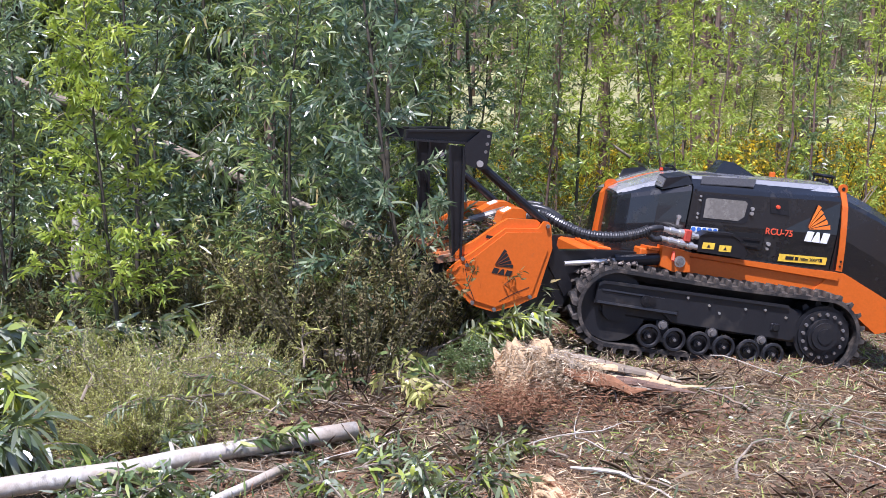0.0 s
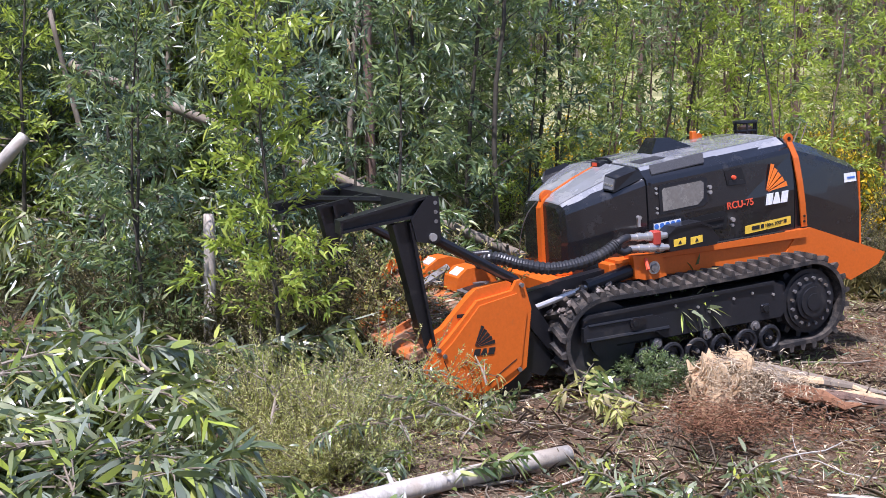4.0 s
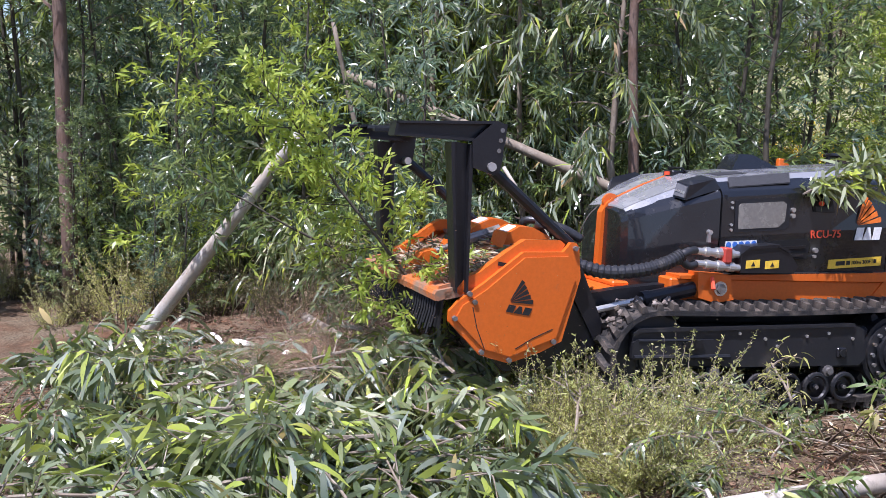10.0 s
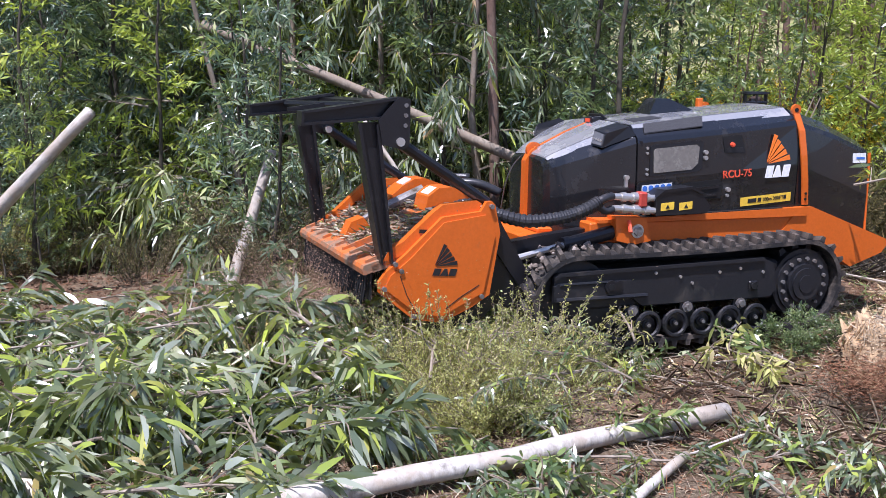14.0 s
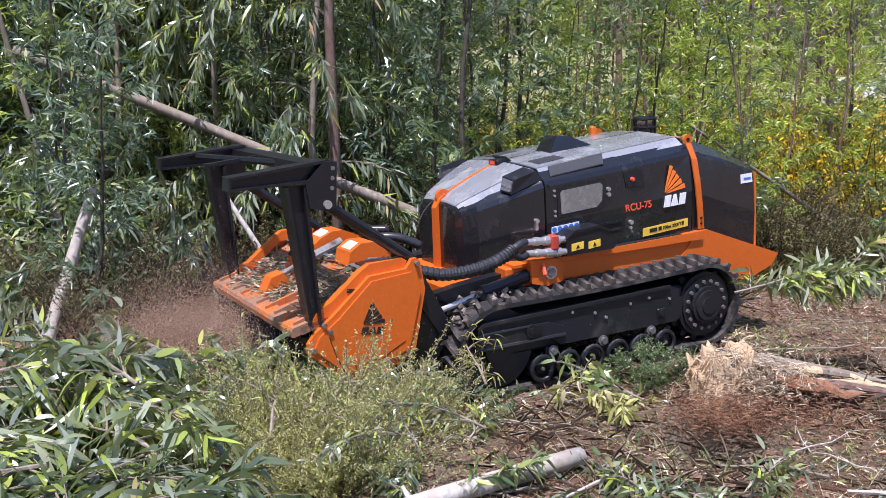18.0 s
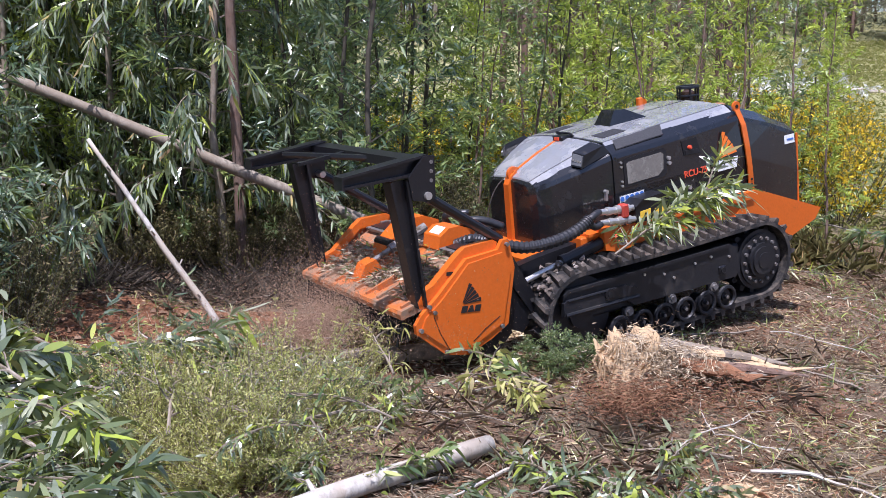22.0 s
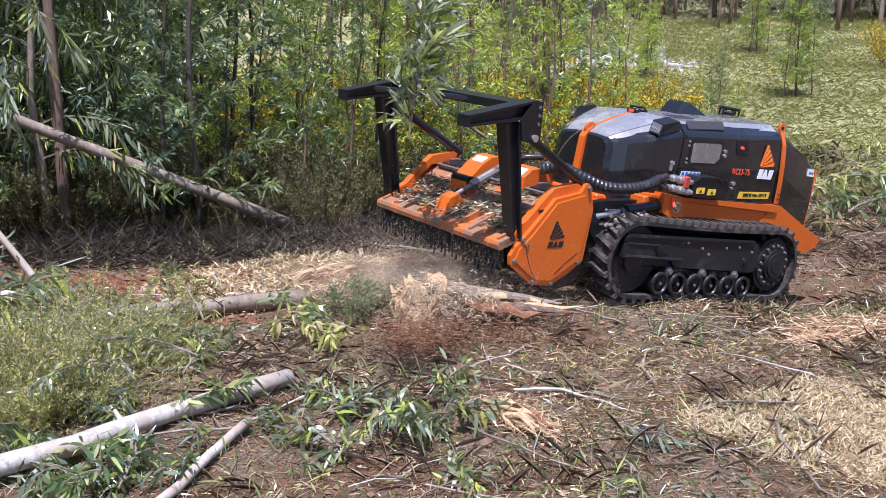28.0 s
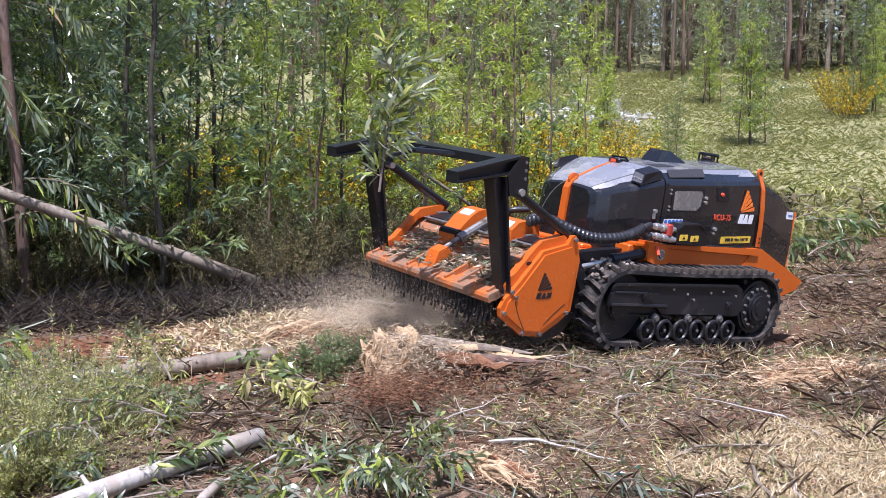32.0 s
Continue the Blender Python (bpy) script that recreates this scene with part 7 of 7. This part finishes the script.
HEAD = [
    (0.0, pose(2.087, 0, 0.764, 0, -2.48, 0)),
    (0.5, pose(2.082, 0, 0.773, 0, -0.50, 0)),
    (1.0, pose(2.081, 0, 0.775, 0, 1.01, 0)),
    (1.5, pose(2.066, 0, 0.773, 0, 1.17, 0)),
    (2.0, pose(2.052, 0, 0.781, 0, 0.21, 0)),
    (2.5, pose(2.050, 0, 0.788, 0, -0.16, 0)),
    (3.0, pose(2.056, 0, 0.738, 0, -0.27, 0)),
    (3.5, pose(2.048, 0, 0.679, 0, -1.45, 0)),
    (4.0, pose(2.029, 0, 0.694, 0, -3.47, 0)),
    (4.5, pose(2.009, 0, 0.754, 0, -6.09, 0)),
    (5.0, pose(1.990, 0, 0.830, 0, -8.77, 0)),
    (5.5, pose(1.974, 0, 0.890, 0, -10.57, 0)),
    (6.0, pose(1.961, 0, 0.898, 0, -10.18, 0)),
    (6.5, pose(1.978, 0, 0.892, 0, -10.00, 0)),
    (7.0, pose(1.987, 0, 0.867, 0, -10.22, 0)),
    (7.5, pose(1.985, 0, 0.861, 0, -10.23, 0)),
    (8.0, pose(1.982, 0, 0.879, 0, -10.37, 0)),
    (8.5, pose(1.992, 0, 0.891, 0, -10.23, 0)),
    (9.0, pose(1.992, 0, 0.888, 0, -10.06, 0)),
    (9.5, pose(2.009, 0, 0.876, 0, -9.60, 0)),
    (10.0, pose(2.009, 0, 0.877, 0, -9.41, 0)),
    (10.5, pose(2.014, 0, 0.884, 0, -9.52, 0)),
    (11.0, pose(2.037, 0, 0.855, 0, -7.04, 0)),
    (11.5, pose(2.079, 0, 0.695, 0, -0.35, 0)),
    (12.0, pose(2.087, 0, 0.678, 0, 1.54, 0)),
    (12.5, pose(2.069, 0, 0.690, 0, 1.82, 0)),
    (13.0, pose(2.054, 0, 0.734, 0, 0.05, 0)),
    (13.5, pose(2.049, 0, 0.817, 0, -2.82, 0)),
    (14.0, pose(2.035, 0, 0.843, 0, -4.47, 0)),
    (14.5, pose(2.032, 0, 0.839, 0, -5.19, 0)),
    (15.0, pose(2.027, 0, 0.841, 0, -6.08, 0)),
    (15.5, pose(2.021, 0, 0.846, 0, -7.04, 0)),
    (16.0, pose(2.017, 0, 0.852, 0, -7.89, 0)),
    (16.5, pose(2.016, 0, 0.858, 0, -8.33, 0)),
    (17.0, pose(2.014, 0, 0.861, 0, -8.01, 0)),
    (17.5, pose(2.011, 0, 0.861, 0, -7.77, 0)),
    (18.0, pose(2.008, 0, 0.857, 0, -7.86, 0)),
    (18.5, pose(2.001, 0, 0.864, 0, -7.66, 0)),
    (19.0, pose(1.999, 0, 0.869, 0, -7.53, 0)),
    (19.5, pose(1.994, 0, 0.867, 0, -7.00, 0)),
    (20.0, pose(1.994, 0, 0.858, 0, -6.73, 0)),
    (20.5, pose(1.996, 0, 0.833, 0, -6.65, 0)),
    (21.0, pose(1.996, 0, 0.835, 0, -7.41, 0)),
    (21.5, pose(2.002, 0, 0.831, 0, -7.65, 0)),
    (22.0, pose(2.005, 0, 0.824, 0, -7.76, 0)),
    (22.5, pose(2.009, 0, 0.835, 0, -7.68, 0)),
    (23.0, pose(2.048, 0, 0.821, 0, -3.42, 0)),
    (23.5, pose(2.061, 0, 0.802, 0, -2.46, 0)),
    (24.0, pose(2.063, 0, 0.866, 0, -2.49, 0)),
    (24.5, pose(2.048, 0, 0.810, 0, -1.05, 0)),
    (25.0, pose(2.045, 0, 0.773, 0, 0.66, 0)),
    (25.5, pose(2.048, 0, 0.751, 0, 2.54, 0)),
    (26.0, pose(2.051, 0, 0.740, 0, 4.23, 0)),
    (26.5, pose(2.045, 0, 0.737, 0, 5.10, 0)),
    (27.0, pose(2.025, 0, 0.733, 0, 4.41, 0)),
    (27.5, pose(2.024, 0, 0.737, 0, 4.45, 0)),
    (28.0, pose(2.019, 0, 0.727, 0, 4.56, 0)),
    (28.5, pose(2.021, 0, 0.732, 0, 4.86, 0)),
    (29.0, pose(2.008, 0, 0.739, 0, 5.58, 0)),
    (29.5, pose(2.011, 0, 0.734, 0, 4.93, 0)),
    (30.0, pose(2.006, 0, 0.735, 0, 5.26, 0)),
    (30.5, pose(2.017, 0, 0.737, 0, 4.95, 0)),
    (31.0, pose(2.021, 0, 0.735, 0, 4.32, 0)),
    (31.5, pose(2.022, 0, 0.732, 0, 4.52, 0)),
    (32.0, pose(2.016, 0, 0.725, 0, 3.91, 0)),
]
TRAVEL = [0.00, 0.15, 0.30, 0.42, 0.59, 0.80, 1.05, 1.21, 1.31, 1.38, 1.46, 1.56, 1.71, 1.86, 2.01, 2.17, 2.33, 2.49, 2.65, 2.80, 2.93, 3.08, 3.21, 3.22, 3.18, 3.02, 2.85, 2.67, 2.47, 2.27, 2.14, 2.06, 2.00, 1.96, 1.92, 1.92, 1.91, 1.85, 1.73, 1.55, 1.36, 1.16, 0.98, 0.81, 0.62, 0.45, 0.28, 0.11, -0.05, -0.19, -0.29, -0.37, -0.43, -0.49, -0.55, -0.61, -0.64, -0.61, -0.56, -0.56, -0.57, -0.60, -0.67, -0.76, -0.86]


# ---- how the things move ----
ASKEW = pose(0, -0.14, 0)   # the head hangs a little off the middle of its arms
TWIST = pose(0, 0, 0, 0, 0, 2.67) @ pose(0, 0.08, 0)


def along(rows, t):
    """The pose between two rows."""
    for (t0, a), (t1, b) in zip(rows, rows[1:]):
        if t0 <= t <= t1:
            return a.lerp(b, (t - t0) / (t1 - t0))
    return rows[-1][1]


def motions():
    walk(machine, DRIVE)
    walk(head, [(t, ASKEW @ m @ TWIST) for t, m in HEAD])
    # rotor, tracks and wheels turn with the drive
    walk(rotor, [(k * 0.25, pose(0.275, 0, -0.40, 0, (k * 80) % 360, 0)) for k in range(129)])
    for w in running["sprockets"]:
        y, (x, z) = w.matrix_basis.translation.y, (w.matrix_basis.translation.x, w.matrix_basis.translation.z)
        walk(w, [(k * 0.5, pose(x, y, z, 0, math.degrees(s / TRACK_R), 0)) for k, s in enumerate(TRAVEL)])
    for lb, s0, yc, skew in running["lugs"]:
        rows = []
        for k, s in enumerate(TRAVEL):
            p, t, o, L = track_point(s0 - s)
            a = math.degrees(math.atan2(t.y, t.x))
            rows.append((k * 0.5, pose(p.x, yc, p.y, 0, -a, 0) @ pose(0, 0, 0, 0, 0, skew)))
        walk(lb, rows)
    # saplings in the way
    g = lambda x, y: height(x, y) - 0.03
    base = Matrix.Translation((-0.78, 6.35, g(-0.78, 6.35)))
    walk(sap_a, [(0, base @ pose(0, 0, 0, 0, -9, 0)), (1.2, base @ pose(0, 0, 0, 0, -10, 0)), (2.0, base @ pose(0, 0, 0, 0, -24, 0)), (2.5, base @ pose(0, 0, 0, -5, -50, 0)), (3.0, base @ pose(-0.1, 0, 0, -8, -78, 0)), (3.6, base @ pose(-0.2, 0, -0.05, -8, -88, 0)), (6.5, base @ pose(-0.2, 0, -0.45, -8, -88, 0)), (32, base @ pose(-0.2, 0, -0.45, -8, -88, 0))])
    base = Matrix.Translation((-2.38, 5.33, g(-2.38, 5.33)))
    walk(sap_b, [(t, base @ pose(x, 0, z, a, b, 20)) for t, x, z, a, b in ((0, 0, 0, 0, -4), (2.2, 0, 0, 0, -3), (2.8, 0, 0, 4, -7), (3.5, 0, 0, 0, -3), (5.5, 0, 0, 0, -5), (6.6, 0, 0, 0, -6), (7.1, 0, 0, 0, -14), (7.9, -0.05, 0, 2, -30), (8.7, -0.10, 0, 2, -33), (9.5, -0.22, 0, 3, -35), (10.3, -0.40, 0, 3, -36), (11.1, -0.52, 0, 3, -37), (11.9, -1.0, 0, 4, -44), (12.5, -1.4, -0.05, 4, -66), (13.2, -1.7, -0.2, 4, -88), (15, -1.7, -0.45, 4, -90), (32, -1.7, -0.45, 4, -90))])
    for ob, x, y, turn in in_path:
        hit = 32.0
        edge = ob.name.startswith("scrub_by")
        for k in range(0, 130):
            q = (along(DRIVE, k * 0.25) @ Vector((2.75, 0, 0))) if k * 0.25 < 32 else None
            if q and ((not edge and math.hypot(q.x - x, q.y - y) < 0.75) or q.x < x - (0.3 if edge else 0.2)):
                hit = k * 0.25
                break
        base = Matrix.Translation((x, y, g(x, y)))
        spin = pose(0, 0, 0, 0, 0, turn)
        if hit < 30:
            t0 = max(0.2, hit - 0.4)
            walk(ob, [(0, base @ spin), (t0, base @ spin), (t0 + 0.6, base @ pose(0, 0, 0, 0, -38, 25) @ spin), (t0 + 1.2, base @ pose(-0.05, 0, -0.03, 0, -80, 25) @ spin), (t0 + 1.7, base @ pose(-0.05, 0, -0.12, 0, -92, 25) @ spin), (t0 + 4.0, base @ pose(-0.05, 0, -0.42, 0, -92, 25) @ spin), (32, base @ pose(-0.05, 0, -0.42, 0, -92, 25) @ spin)])
        else:
            walk(ob, [(0, base @ spin), (32, base @ spin)])
    walk(broken, [(0, pose(-2.99, 5.95, -0.22, -6, 0, 0)), (4.8, pose(-2.99, 5.95, -0.22, -6, -2, 0)), (5.6, pose(-3.1, 5.97, -0.15, -12, -30, 0)), (6.3, pose(-3.2, 6.0, -0.05, -20, -62, 0)), (7.2, pose(-3.4, 6.0, -0.02, -30, -80, 0)), (11.5, pose(-3.75, 6.0, -0.04, -35, -78, 0)), (12.6, pose(-3.9, 6.0, -0.03, -30, -40, 0)), (13.5, pose(-3.92, 6.0, -0.02, -21, 13, 0)), (32, pose(-3.92, 6.0, -0.02, -21, 13, 0))])
    walk(leaning, [(t, pose(x, 6.3, 0, 0, a, 0)) for t, x, a in ((0, -5.72, 44), (7, -5.70, 43.7), (7.9, -5.70, 42.5), (9, -5.80, 42.4), (10.3, -5.80, 41.4), (11.1, -6.01, 42.8), (11.9, -6.60, 49.5), (12.7, -6.35, 46.5), (14, -6.40, 47.8), (32, -6.40, 47.8))])
    # the springing branch beside the machine
    at = lambda x, y, z, pitch, turn: pose(x, y, z, 0, pitch, turn)
    walk(sprig, [(0, at(-0.6, 6.15, 0.05, -8, 20)), (3.6, at(-0.6, 6.15, 0.06, -8, 20)), (4.9, at(-1.2, 5.9, 0.70, -8, 5)), (5.5, at(-1.28, 5.88, 0.86, -4, 5)), (6.0, at(-1.05, 5.88, 0.93, 2, 5)), (7.0, at(-1.22, 5.88, 0.83, 2, 5)), (7.9, at(-1.21, 5.88, 0.92, 2, 6)), (8.7, at(-1.21, 5.88, 0.86, 2, 8)), (9.5, at(-1.26, 5.9, 0.90, -4, 8)), (10.3, at(-1.40, 5.95, 1.18, -12, 8)), (11.0, at(-1.46, 6.0, 1.34, -14, 8)), (12.0, at(-1.05, 6.05, 1.42, -12, 8)), (13.0, at(-0.45, 6.2, 1.5, -10, 5)), (14.0, at(0.0, 6.1, 0.9, 5, 5)), (15.0, at(0.25, 6.0, 0.5, 5, 5)), (16.5, at(0.22, 6.0, 0.48, 2, 4)), (19.0, at(0.26, 5.95, 0.45, 3, 4)), (21.4, at(0.36, 5.9, 0.30, 5, 4)), (22.0, at(0.10, 6.0, 0.62, -20, 10)), (23.0, at(0.12, 6.05, 0.75, -68, 10)), (23.5, at(0.15, 5.9, 0.30, -10, 0)), (24.0, at(0.30, 6.0, 0.75, -55, 30)), (24.6, at(-0.12, 6.1, 0.75, -72, 60)), (26.5, at(-0.08, 5.75, 1.05, -75, 60)), (28.0, at(-0.02, 5.6, 1.15, -74, 60)), (32.0, at(0.0, 5.6, 1.15, -70, 60))])
    # debris thrown out in front of the rotor
    for k, ob in enumerate(dust + spray):
        rows, t = [], 0.0
        ahead = (0.60, 1.00, 0.75, 0.55, 0.90)[k]
        while t <= 32.001:
            m = along(DRIVE, min(t, 31.99)) @ ASKEW @ along(HEAD, min(t, 31.99)) @ TWIST
            p = m @ Vector((ahead + 0.10 * math.sin(t * 5 + k), 0.20 * math.sin(t * 2.3 + 1.7 * k) - 0.1, -0.60))
            z = height(p.x, p.y) + (0.35 if k == 2 else 0.22 if k < 2 else 0.14)
            working = 0.0 if (k < 3 and t < 5.2) or (k >= 3 and t < 24.8) else 1.0
            if k < 3 and t > 24:
                working = 0.45
            if k == 2 and t > 8:
                working = 0.35
            rows.append((t, pose(p.x, p.y, z - (0.8 if k == 2 else 0.6) * (1 - working) + 0.05 * math.sin(t * 7 + k), 0, 0, 25 * math.sin(t * 1.7 + k))))
            t += 0.5
        walk(ob, rows)


motions()
